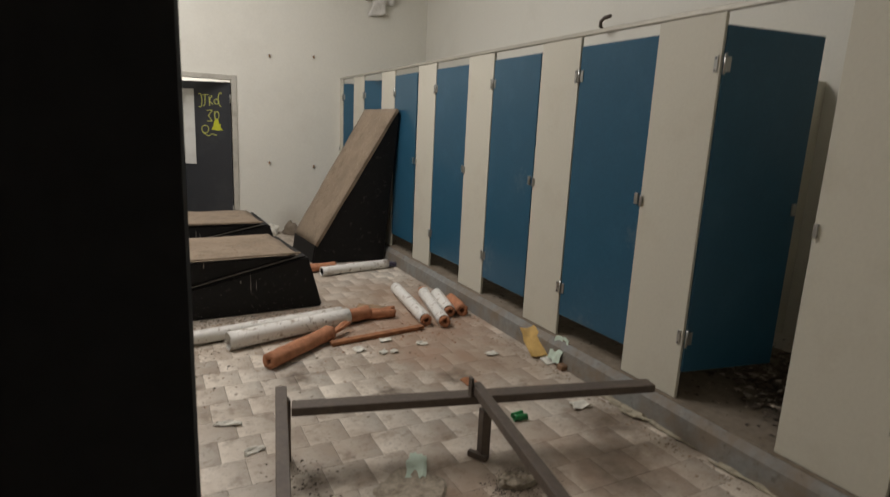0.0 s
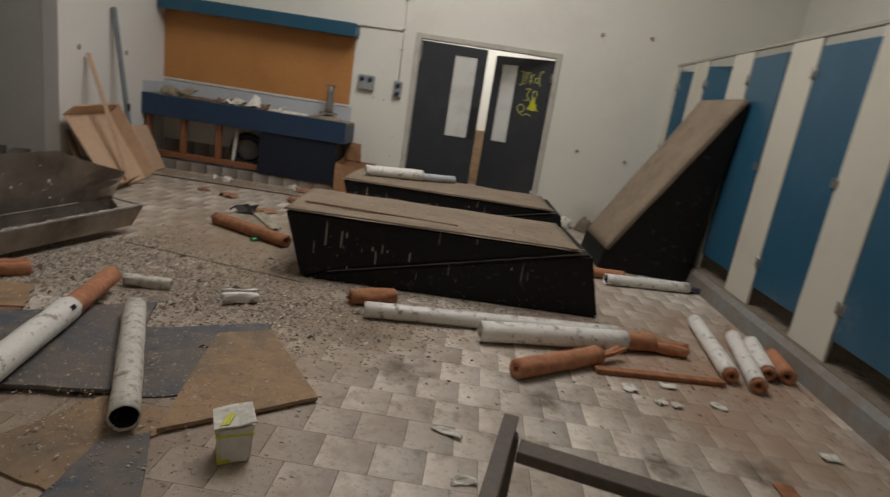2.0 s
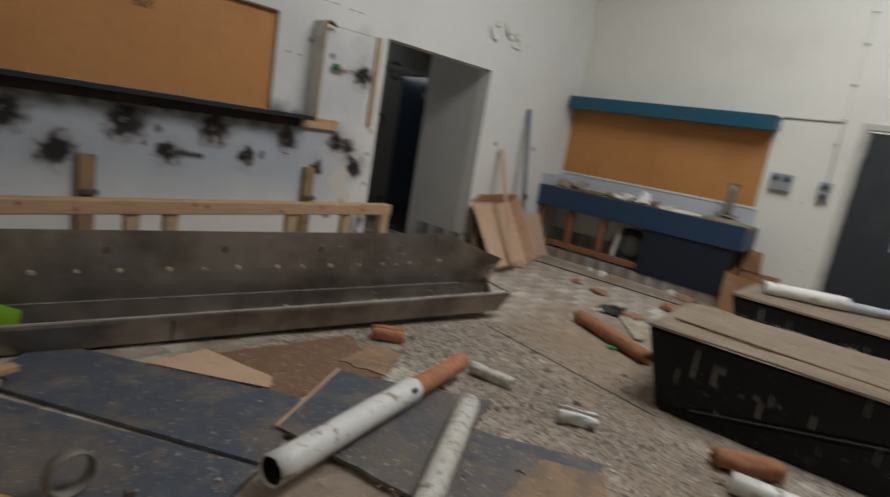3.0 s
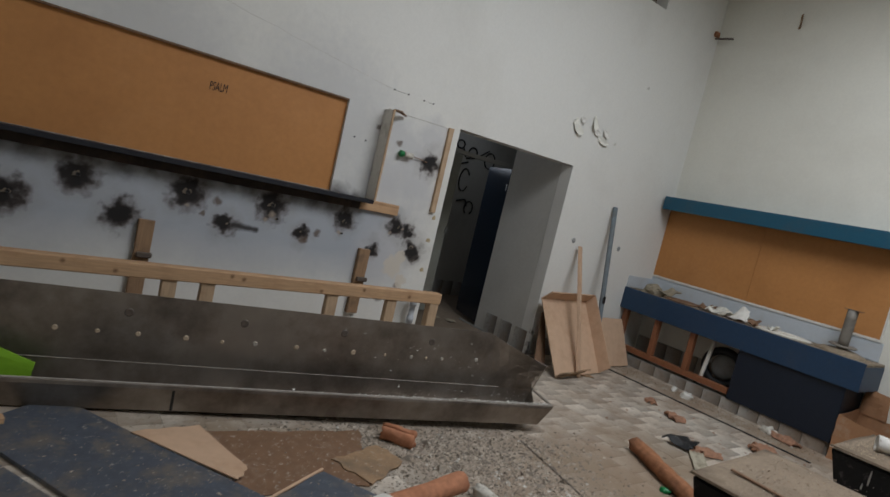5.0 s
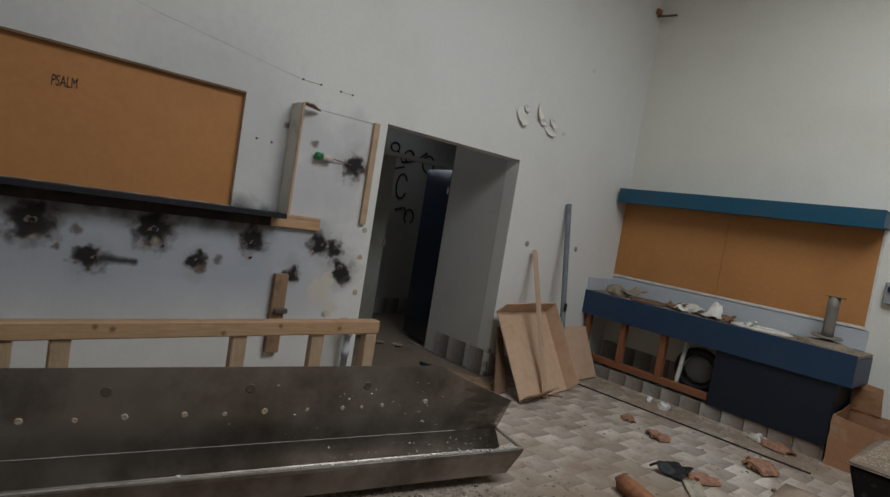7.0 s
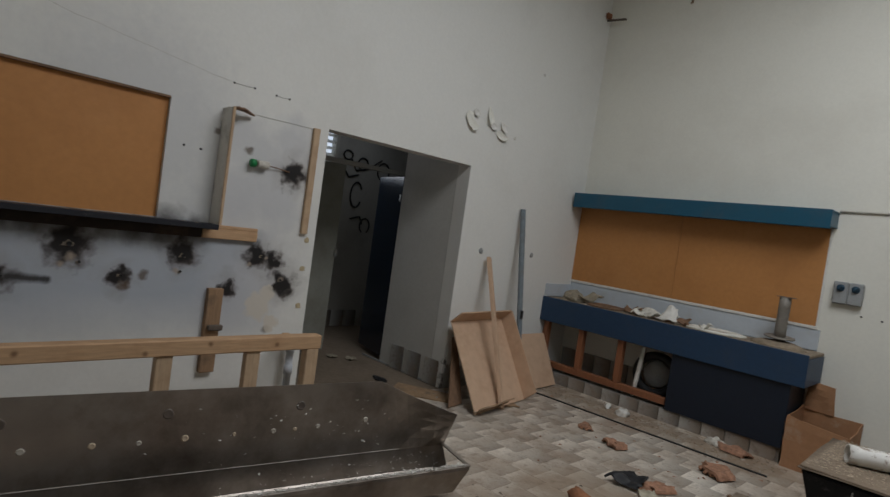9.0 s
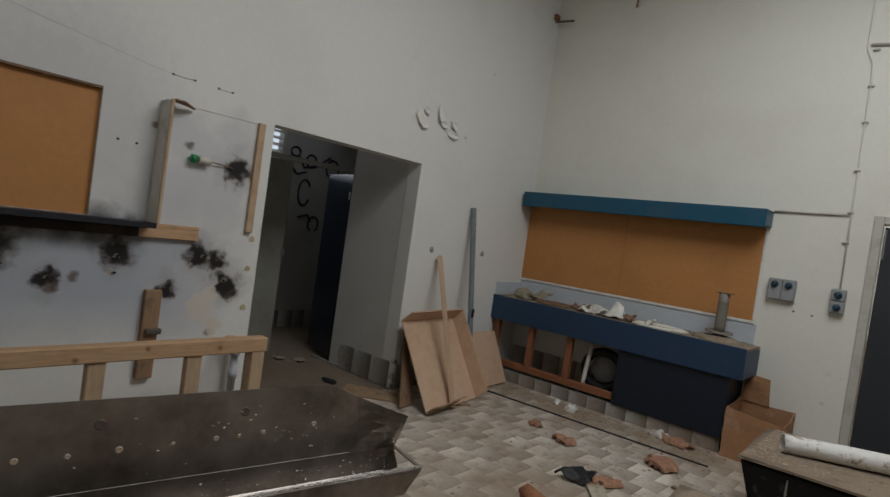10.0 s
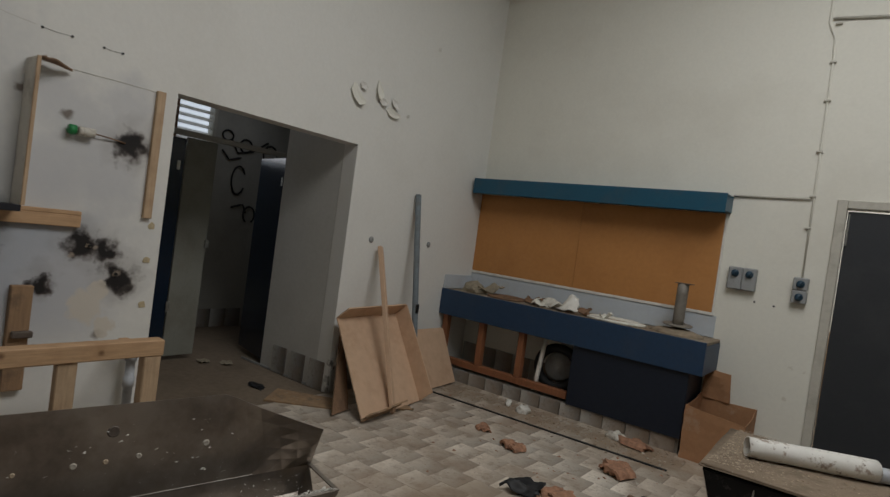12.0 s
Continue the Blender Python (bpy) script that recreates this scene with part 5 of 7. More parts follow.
solo("waste_pipe", revolve([(0.026, 0.0), (0.026, 0.30), (0.032, 0.30), (0.032, 0.36), (0.026, 0.36), (0.026, 0.46), (0.033, 0.46), (0.033, 0.52), (0.0, 0.52)], 16, pose(-3.42, 3.08, 0.0)), M_PIPEGREY, "grey plastic waste pipe upright by the wall", "pipe", smooth=True)
crack = [(-3.4995, 1.0 + 0.11 * k, 2.47 - 0.016 * k + 0.012 * noise.noise(Vector((k * 0.9, 0, 0)))) for k in range(14)]
tagged(line_curve("wall_crack", crack, 0.0011, M_FRAMEPAINT), "thin meandering crack in the plaster", "crack", kind="structure")
# curled flakes of paint
def curl_flake(pts, lift, seed):
    """A torn tongue of paint (spine points in y, z with half widths) that curls off the wall towards its tip."""
    bm = bmesh.new()
    rows = []
    n = len(pts) - 1
    for i, (y, z, w) in enumerate(pts):
        f = i / n
        y2, z2 = (pts[min(i + 1, n)][0] - pts[max(i - 1, 0)][0], pts[min(i + 1, n)][1] - pts[max(i - 1, 0)][1])
        q = math.hypot(y2, z2) or 1
        row = []
        for j in (-1, -0.4, 0.3, 1):
            h = 0.003 + lift * (f * f + 0.35 * abs(j) ** 2 * math.sin(math.pi * f)) + 0.004 * noise.noise(Vector((seed, i, j * 3)))
            row.append(bm.verts.new((-3.5 + h, y - z2 / q * w * 1.55 * j, z + y2 / q * w * 1.55 * j)))
        rows.append(row)
    for p, q in zip(rows, rows[1:]):
        for j in range(3):
            bm.faces.new((p[j], p[j + 1], q[j + 1], q[j]))
    return bm


for k, (pts, lift) in enumerate((
        ([(4.64, 2.61, 0.012), (4.635, 2.56, 0.03), (4.66, 2.51, 0.028), (4.70, 2.475, 0.025), (4.745, 2.47, 0.012)], 0.035),
        ([(4.70, 2.635, 0.010), (4.72, 2.61, 0.022), (4.75, 2.59, 0.012)], 0.025),
        ([(4.90, 2.705, 0.004), (4.905, 2.65, 0.02), (4.915, 2.59, 0.028), (4.90, 2.545, 0.010)], 0.04),
        ([(4.93, 2.56, 0.010), (4.97, 2.535, 0.022), (5.01, 2.52, 0.010)], 0.03),
        ([(5.04, 2.50, 0.012), (5.08, 2.475, 0.025), (5.13, 2.455, 0.018), (5.18, 2.46, 0.006)], 0.035),
        ([(5.09, 2.60, 0.010), (5.12, 2.56, 0.026), (5.14, 2.51, 0.012)], 0.035))):
    fl = solo("paint_flake", curl_flake(pts, lift, k * 2.3), M_TRIM if k % 2 else M_WALL, "curled flake of peeling white paint on the wall", "paint flake", "peeling paint")
    fl.modifiers.new("skin", "SOLIDIFY").thickness = 0.002
for k, (y, z) in enumerate(((5.30, 2.48), (2.40, 2.0), (5.62, 3.2))):
    solo("paint_flake", sheet([(-3.498, y, z), (-3.488, y + 0.025, z), (-3.48, y + 0.02, z + 0.03), (-3.498, y, z + 0.025)], 0.002, 0.005, 3, k), M_TRIM, "small flake of peeling paint", "paint flake", "peeling paint")
for k, (x, z, w) in enumerate(((3.60, 3.25, 0.13), (3.75, 3.38, 0.10), (3.50, 3.42, 0.09))):
    solo("paint_flake", sheet([(x - w, 6.698, z - w), (x + w, 6.66, z - w * 0.7), (x + w * 0.6, 6.60, z + w), (x - w * 0.6, 6.69, z + w * 0.8)], 0.003, 0.03, 6, k + 9, 0.2), M_TANBOARD if k == 2 else M_TRIM, "large curled flake of peeling paint", "paint flake", "peeling paint", True)
for k, (x, z) in enumerate(((2.054, 2.447), (2.66, 2.49), (2.03, 1.003), (2.66, 0.957))):
    ob = thing("wall_fixing", "torn metal fixing in the white wall", "fixing", "wall fixings")
    part("plate", block((x - 0.035, 6.692, z - 0.015), (x + 0.035, 6.698, z + 0.015), 0.003), M_TRIM, ob)
    part("anchor", block((x - 0.012, 6.675, z - 0.030), (x + 0.010, 6.6915, z + 0.010), 0.003), M_TANBOARD, ob, "rusty anchor")
ob = thing("corner_bracket", "rusty pipe bracket high in the corner", "bracket")
part("arm", beam((-3.49, 6.62, 4.12), (-3.25, 6.62, 4.10), 0.025, 0.02), M_FRAME, ob)
part("stub", block((-3.495, 6.58, 4.14), (-3.46, 6.66, 4.2), 0.004), M_FOAMBROWN, ob)

solo("hanging_strap", sheet([(-2.565, 6.697, 4.17), (-2.535, 6.697, 4.17), (-2.53, 6.66, 4.32), (-2.56, 6.69, 4.33)], 0.004, 0.02, 5, 3, 0.15), M_TANBOARD, "torn brown strap hanging high on the wall", "strap")

# ---- things leaning on the west wall ----
po = thing("pole", "tall blue-grey steel pole leaning against the wall", "pole")
part("shaft", tube_bm((-3.13, 5.47, 0.012), (-3.468, 5.575, 1.81), 0.028, 0.004, 0.0, 1, 14, 6), M_POLE, po, "", True)
part("slot", block((-3.245, 5.49, 0.72), (-3.225, 5.515, 0.80), 0.002), M_BLACK, po, "dark slot")
st_ = thing("wood_stick", "pale wooden stick leaning against the wall", "batten")
part("stick", beam((-2.815, 4.86, 0.02), (-3.455, 5.14, 1.285), 0.05, 0.036, 0.003, (1, 0.3, 0)), M_PLY, st_)
ct = thing("drawer_tray", "upended plywood drawer tray leaning against the wall", "drawer")
# tray plane: bottom edge on the floor, leaning back to the wall
B0, B1 = Vector((-2.80, 4.50, 0.012)), Vector((-2.93, 5.32, 0.012))
T0, T1 = Vector((-3.42, 4.70, 0.655)), Vector((-3.43, 5.42, 0.675))
part("base", sheet([B0, B1, T1, T0], 0.010, 0.0, 4), M_PLY, ct)
nt = (B1 - B0).cross(T0 - B0).normalized()
if nt.x < 0:
    nt = -nt
for p, q, nm in ((T0, T1, "top_side"), (B1, T1, "long_side")):
    part(nm, sheet([p, q, q + nt * 0.16, p + nt * 0.16], 0.012, 0.0, 3, 1), M_PLY, ct)
part("torn_edge", sheet([B0 + nt * 0.01, B0.lerp(B1, 0.55) + nt * 0.01, B0.lerp(B1, 0.5) + nt * 0.15 + Vector((0, 0, 0.0)), B0 + nt * 0.09], 0.012, 0.012, 6, 4, 0.3), M_TANBOARD, ct, "splintered lower edge")
solo("board_offcut", sheet([(-3.10, 5.45, 0.012), (-3.16, 6.15, 0.012), (-3.42, 6.17, 0.51), (-3.42, 5.52, 0.51)], 0.012, 0.0, 4), M_PLY, "pale hardboard offcut leaning beside the drawer", "board", "leaning boards")
solo("board_offcut", sheet([(-3.02, 4.40, 0.012), (-3.06, 4.60, 0.012), (-3.47, 4.86, 0.50), (-3.47, 4.80, 0.50)], 0.012, 0.0, 4), M_OLDWOOD, "dark board edge behind the drawer", "board", "leaning boards")
solo("board_offcut", sheet([(-3.56, 4.18, 0.004), (-3.10, 4.55, 0.004), (-3.25, 4.74, 0.004), (-3.75, 4.45, 0.004)], 0.010, 0.0, 4), M_TANBOARD, "tan hardboard piece lying in the doorway", "board", "floor boards")
# ---- bench rail in front of the west wall ----
br = thing("timber_rail", "raw pine rail on short posts before the burnt wall", "rail")
part("top_rail", block((-3.055, -1.2, 0.598), (-2.975, 3.045, 0.688), 0.006), M_PINE, br)
for y in (-0.9, -0.235, 0.93, 1.165, 2.06, 2.58):
    part("post", block((-3.045, y - 0.045, 0.0), (-2.99, y + 0.045, 0.5985), 0.005), M_PINEZ, br)
part("end_post", block((-3.05, 2.945, 0.0), (-2.98, 3.035, 0.5985), 0.005), M_PINEZ, br)
part("cross_piece", block((-3.40, 2.98, 0.56), (-3.056, 3.035, 0.61), 0.005), M_PINE, br)

# ---- counter on the north wall ----
pn = thing("back_panel", "orange hardboard panel above the counter", "board")
part("panel", block((-3.498, 6.684, 1.125), (-2.292, 6.698, 1.97), 0.001), M_ORANGE, pn)
part("panel", block((-2.289, 6.684, 1.125), (-1.005, 6.698, 1.97), 0.001), M_ORANGE, pn)
part("edge_trim", block((-3.5, 6.676, 1.098), (-0.985, 6.6985, 1.124), 0.003), M_TRIM, pn, "white plastic edge strip")
part("side_trim", block((-1.004, 6.678, 1.125), (-0.990, 6.698, 1.97), 0.002), M_TRIM, pn)
fa = thing("fascia", "teal painted box fascia above the orange panel", "fascia")
part("front", block((-3.465, 6.448, 1.955), (-0.966, 6.466, 2.115), 0.003), M_TEAL, fa)
part("top", block((-3.465, 6.4665, 2.098), (-0.966, 6.698, 2.113), 0.003), M_TEAL, fa)
part("end", block((-0.984, 6.4665, 1.975), (-0.967, 6.698, 2.0975), 0.002), M_TEAL, fa)
part("end", block((-3.464, 6.4665, 1.975), (-3.447, 6.698, 2.0975), 0.002), M_TEAL, fa)
part("light_strip", block((-3.40, 6.55, 1.98), (-1.05, 6.64, 2.02), 0.003), M_BLACK, fa, "dark lamp channel under the fascia")
solo("splashback", block((-3.5, 6.685, 0.915), (-0.965, 6.699, 1.097), 0.002), M_SPLASH, "pale blue splashback above the counter", "splashback")
solo("splashback", block((-3.499, 6.20, 0.915), (-3.487, 6.684, 1.06), 0.002), M_SPLASH, "pale splashback return beside the counter", "splashback")
cn = thing("counter", "navy fronted counter missing part of its base", "counter")
part("worktop", block((-3.49, 6.21, 0.885), (-0.905, 6.684, 0.912), 0.004), M_COUNTER, cn)
part("apron", block((-3.51, 6.185, 0.655), (-0.9, 6.208, 0.918), 0.003), M_NAVY, cn)
part("apron_end", block((-0.922, 6.2085, 0.655), (-0.9005, 6.684, 0.884), 0.003), M_NAVY, cn)
for x in (-3.44, -2.985, -2.525):
    part("stud", block((x - 0.032, 6.235, 0.2205), (x + 0.032, 6.30, 0.884), 0.004), M_REDWOOD, cn)
part("sole_plate", block((-3.48, 6.235, 0.155), (-2.0, 6.30, 0.22), 0.004), M_REDWOOD, cn)
part("front_panel", block((-1.985, 6.212, 0.125), (-1.0, 6.232, 0.82), 0.003), M_NAVYDARK, cn, "dark navy panel")
part("side_panel", block((-1.02, 6.2325, 0.125), (-1.0, 6.684, 0.82), 0.003), M_NAVYDARK, cn)
part("side_panel", block((-1.985, 6.2325, 0.125), (-1.965, 6.684, 0.82), 0.003), M_REDWOOD, cn)
plt = struct("trim_plinth", block((-3.48, 6.245, 0), (-1.01, 6.68, 0.125), 0.002), M_KERB, "tiled plinth under the counter", "plinth")
SKT = mesh_of("skirting_tile", prism([(-0.098, 0), (0.098, 0), (0.098, 0.118), (-0.098, 0.118)], 0, 0.012, pose(0, 0, 0, 90, 0, 0), 0.003), M_SKIRTTILE)
suv = SKT.uv_layers.new(name="UVMap")
for lp in SKT.loops:
    co = SKT.vertices[lp.vertex_index].co
    suv.data[lp.index].uv = (1.0 - (co.x / 0.196 + 0.5), co.z / 0.118)


def skirt_run(parent, p, q, turn, h=1.0):
    p, q = Vector(p), Vector(q)
    n = max(1, int((q - p).length / 0.2))
    for i in range(n):
        o = new("tile", SKT)
        o.parent = parent
        o.matrix_basis = Matrix.Translation(p.lerp(q, (i + 0.5) / n)) @ pose(0, 0, 0, 0, 0, turn) @ Matrix.Diagonal((1, 1, h, 1))


skirt_run(plt, (-3.46, 6.244, 0.001), (-1.03, 6.244, 0.001), 0)
wskirt = struct("baseboard_west", block((-3.498, 4.78, 0.0), (-3.490, 6.2, 0.20), 0.002), M_SKIRT, "grey skirting behind the drawer", "skirting")
nskirt = struct("baseboard_north", block((-3.47, 6.6805, 0.126), (-2.0, 6.688, 0.33), 0.002), M_SKIRT, "grey skirting under the counter", "skirting")
skirt_run(nskirt, (-3.45, 6.680, 0.127), (-2.0, 6.680, 0.127), 0, 1.7)
cskirt = struct("baseboard_corridor", block((-4.75, 4.748, 0.0), (-3.68, 4.7585, 0.02), 0.002), M_SKIRT, "grey coved skirting in the corridor", "skirting")
skirt_run(cskirt, (-4.3, 4.757, 0.001), (-3.52, 4.757, 0.001), 0, 2.1)
skirt_run(cskirt, (-6.14, 3.0, 0.001), (-6.14, 6.4, 0.001), 90, 1.85)
# ring and pipe under the counter
rg = thing("rubber_ring", "black rubber ring around a grey drum under the counter", "ring")
tor = revolve([(0.185 + 0.042 * math.cos(radians(a)), 0.042 * math.sin(radians(a))) for a in range(0, 361, 30)], 32, pose(-2.24, 6.50, 0.36, 90, 0, 14))
part("ring", tor, M_BLACK, rg, "", True)
part("drum", revolve([(0, 0.05), (0.12, 0.04), (0.14, 0.0), (0.13, -0.05), (0, -0.05)], 24, pose(-2.24, 6.54, 0.36, 90, 0, 14)), M_GREYP, rg, "grey drum", True)
solo("waste_pipe", tube_bm((-2.36, 6.31, 0.13), (-2.33, 6.36, 0.62), 0.022, 0.003, 0, 2, 12, 3), M_WHITEP, "white waste pipe leaning under the counter", "pipe", smooth=True)
# clutter on the counter
solo("rag", lump((-3.26, 6.42, 0.92), (0.13, 0.10, 0.09), 11, 3, 0.5), M_RAG, "crumpled grey-brown rag on the counter", "rag", "rags")
solo("rag", sheet([(-3.15, 6.34, 0.93), (-2.93, 6.36, 0.95), (-2.95, 6.52, 1.0), (-3.12, 6.5, 0.94)], 0.012, 0.07, 8, 5, 0.2), M_RAG, "torn grey-brown felt on the counter", "rag", "rags", True)
solo("seat_ring", revolve([(0.13, 0.0), (0.20, 0.0), (0.205, 0.015), (0.165, 0.026), (0.13, 0.012), (0.13, 0.0)], 30, Matrix.Translation((-2.86, 6.43, 0.913)) @ Matrix.Diagonal((1, 0.8, 1, 1))), M_OLDWOOD, "brown oval ring on the counter", "ring", smooth=True)
for k, (x, y, w, s) in enumerate(((-2.50, 6.40, 0.10, 1), (-2.38, 6.48, 0.12, 2), (-2.27, 6.37, 0.09, 3), (-2.60, 6.48, 0.08, 4), (-2.20, 6.50, 0.10, 5), (-2.42, 6.32, 0.07, 6), (-2.0, 6.36, 0.07, 8), (-1.75, 6.3, 0.05, 9))):
    solo("torn_paper", sheet([(x - w, y - w * 0.6, 0.914), (x + w, y - w * 0.7, 0.916), (x + w * 0.8, y + w * 0.6, 0.925), (x - w * 0.9, y + w * 0.5, 0.918)], 0.003, 0.05, 7, s, 0.25, 0.03), M_PAPER if k % 3 else M_OLDWOOD, "torn white paper on the counter" if k % 3 else "torn brown card on the counter", "paper", "papers on the counter", True)
pd = thing("porcelain_shard", "broken white porcelain shell on the counter", "shard")
part("shell", sheet([(-2.24, 6.30, 0.915), (-2.02, 6.30, 0.915), (-2.08, 6.42, 1.03), (-2.16, 6.44, 1.06)], 0.008, 0.04, 7, 3, 0.15), M_WHITEP, pd, "", True)
part("dark_lump", lump((-2.19, 6.45, 0.92), (0.05, 0.05, 0.10), 2, 3, 0.4), M_OLDWOOD, pd)
sr = thing("toilet_seat", "pale worn seat ring lying on the counter", "seat")
part("ring", revolve([(0.14, 0.0), (0.235, 0.0), (0.24, 0.014), (0.19, 0.026), (0.14, 0.012), (0.14, 0.0)], 36, Matrix.Translation((-1.72, 6.42, 0.913)) @ Matrix.Diagonal((1.15, 0.72, 1, 1))), M_PAPER, sr, "", True)
part("inner_board", revolve([(0, 0.004), (0.139, 0.006)], 30, Matrix.Translation((-1.72, 6.42, 0.913)) @ Matrix.Diagonal((1.15, 0.72, 1, 1))), M_TANBOARD, sr)
M_SPOOL = mat("dusty_grey_tin", (0.22, 0.20, 0.17), 0.6, 0.2, grain=0.15, scale=30, stain=0.5, stain_scale=9)
sp_ = thing("spool", "grey spool post with round flanges on a dusty mound", "spool")
part("mound", lump((-1.2, 6.45, 0.912), (0.21, 0.17, 0.05), 6, 3, 0.15), M_COUNTER, sp_, "dusty mound", True)
part("flange", revolve([(0, 0), (0.115, 0.0), (0.12, 0.006), (0.115, 0.012), (0, 0.012)], 28, pose(-1.2, 6.45, 0.985, 3, 2, 0)), M_SPOOL, sp_, "", True)
part("post", tube_bm((-1.2, 6.45, 0.965), (-1.2, 6.455, 1.335), 0.045, 0.004, 0.0, 1, 20, 4), M_SPOOL, sp_, "", True)
part("top_plate", beam((-1.262, 6.455, 1.338), (-1.125, 6.46, 1.338), 0.09, 0.006, 0.001), M_FRAME, sp_)
# carton
cb = thing("cardboard_box", "stained brown cardboard box standing open by the counter", "box")
bx0, bx1, by0, by1, bh = -0.985, -0.57, 6.19, 6.66, 0.42
for c in ([(bx0, by0, 0.002), (bx1, by0, 0.002), (bx1, by0, bh - 0.05), (bx0, by0, bh)], [(bx0, by0, 0.002), (bx0, by1, 0.002), (bx0, by1, bh + 0.04), (bx0, by0, bh)],
          [(bx1, by0, 0.002), (bx1, by1, 0.002), (bx1, by1, bh), (bx1, by0, bh - 0.05)], [(bx0, by1, 0.002), (bx1, by1, 0.002), (bx1, by1, bh), (bx0, by1, bh)]):
    part("side", sheet(c, 0.006, 0.012, 6, 3, 0.02), M_CARD, cb)
part("flap", sheet([(bx0 + 0.004, by1 - 0.02, bh), (bx0 + 0.23, by1 - 0.02, bh), (bx0 + 0.21, by1 - 0.03, bh + 0.23), (bx0 + 0.02, by1 - 0.03, bh + 0.25)], 0.006, 0.01, 5, 2), M_CARD, cb, "upright flap")
# switch boxes and conduits


def switch_box(label, x, z, cols, rows):
    ob = thing("switch_box", label, "switch", "wall switches")
    w, h = 0.105, 0.10
    for i in range(cols):
        for j in range(2 if rows == 2 else 1):
            x0, z0 = x + i * (w + 0.002), z - (j + 1) * (h + 0.002)
            hh = h if rows == 2 else 0.185
            z0 = z - (j + 1) * (hh + 0.002)
            bd = part("body", block((x0, 6.645, z0), (x0 + w, 6.698, z0 + hh), 0.008), M_GREYP, ob)
            part("knob", revolve([(0, 0.018), (0.026, 0.016), (0.03, 0.0)], 18, pose(x0 + w / 2, 6.6449, z0 + hh - 0.052, 90, 0, 0)), M_KNOB, bd, "round dark blue knob", True)
            part("grip", beam((x0 + w / 2 - 0.018, 6.626, z0 + hh - 0.068), (x0 + w / 2 + 0.018, 6.626, z0 + hh - 0.036), 0.012, 0.012, 0.002), M_KNOB, bd)
    return ob


switch_box("grey double switch box with rotary knobs on the wall", -0.916, 1.538, 2, 1)
switch_box("grey stacked switch box with two rotary knobs", -0.448, 1.518, 1, 2)
for x, z in ((-0.70, 1.27), (-0.56, 1.26)):
    solo("screw", revolve([(0, 0.003), (0.007, 0.003), (0.008, 0)], 10, pose(x, 6.699, z, 90, 0, 0)), M_BLACK, "black screw hole in the white wall", "screw", "wall screws")
cd = thing("cable_conduit", "white painted cable conduit rising up the wall", "conduit")
line_curve("pipe", [(-0.395, 6.69, 1.518), (-0.40, 6.69, 2.4), (-0.41, 6.69, 3.25), (-0.42, 6.69, 3.40), (-0.47, 6.69, 3.52), (-0.46, 6.69, 4.69)], 0.008, M_WALL, cd)
line_curve("branch", [(-0.965, 6.69, 2.125), (-0.42, 6.69, 2.135)], 0.010, M_FRAMEPAINT, cd)
line_curve("branch", [(-0.45, 6.688, 3.55), (0.3, 6.688, 3.50), (1.6, 6.688, 3.44), (3.3, 6.688, 3.40)], 0.012, M_FRAMEPAINT, cd)
for z in (1.9, 2.15, 2.5, 2.9, 3.2, 3.5):
    part("clip", block((-0.43, 6.676, z), (-0.385, 6.699, z + 0.012), 0.002), M_FRAMEPAINT, cd)

# ---- corridor contents ----
dd = thing("cubicle_door", "dark blue door standing open in the corridor", "door", "corridor doors", Matrix.Translation((-4.47, 4.80, 0)) @ pose(0, 0, 0, 0, 0, 77))
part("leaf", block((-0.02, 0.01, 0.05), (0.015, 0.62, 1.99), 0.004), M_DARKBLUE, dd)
part("hinge", block((-0.026, 0.02, 1.72), (-0.0205, 0.05, 1.80), 0.001), M_METAL, dd, "chrome hinge")
# beige laminate again, its colour darkened for the dim corridor
M_CORRPANEL = mat("shaded_beige_laminate", (0.24, 0.24, 0.205), 0.6, grain=0.04, scale=50, stain=0.3, stain_scale=3)
pl = thing("cubicle_panel", "beige laminate panel in the corridor, greyed for shade", "partition", "corridor fronts")
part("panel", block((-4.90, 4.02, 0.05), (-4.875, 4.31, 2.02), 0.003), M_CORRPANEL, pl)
part("latch", block((-4.874, 4.29, 1.05), (-4.86, 4.33, 1.12), 0.002), M_METAL, pl, "chrome latch")
part("hinge_plate", block((-4.874, 4.0, 0.45), (-4.866, 4.03, 0.55), 0.001), M_METAL, pl, "chrome hinge")
d2 = thing("cubicle_door", "dark blue cubicle door in the corridor", "door", "corridor doors")
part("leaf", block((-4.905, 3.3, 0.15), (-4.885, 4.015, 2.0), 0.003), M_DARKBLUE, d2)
part("hinge", block((-4.884, 3.95, 1.72), (-4.878, 3.98, 1.80), 0.001), M_METAL, d2, "chrome hinge")
lv = thing("louvre_window", "white louvre slats with daylight behind in the corridor", "louvre")
for k in range(7):
    part("slat", beam((-6.19, 3.57, 2.07 + 0.083 * k), (-6.19, 4.95, 2.07 + 0.083 * k), 0.085, 0.006, 0.002, (0.62, 0, 1)), M_WHITEP, lv)
for y in (3.55, 4.95):
    part("frame", block((-6.25, y, 2.021), (-6.13, y + 0.04, 2.619), 0.004), M_FRAMEPAINT, lv)
part("divider", block((-6.175, 4.52, 2.021), (-6.155, 4.55, 2.619), 0.003), M_OLDWOOD, lv)
em = bpy.data.materials.new("overcast_sky_glow")
em.use_nodes = True
em.node_tree.nodes["Principled BSDF"].inputs["Emission Color"].default_value = (0.85, 0.92, 1.0, 1)
em.node_tree.nodes["Principled BSDF"].inputs["Emission Strength"].default_value = 0.8
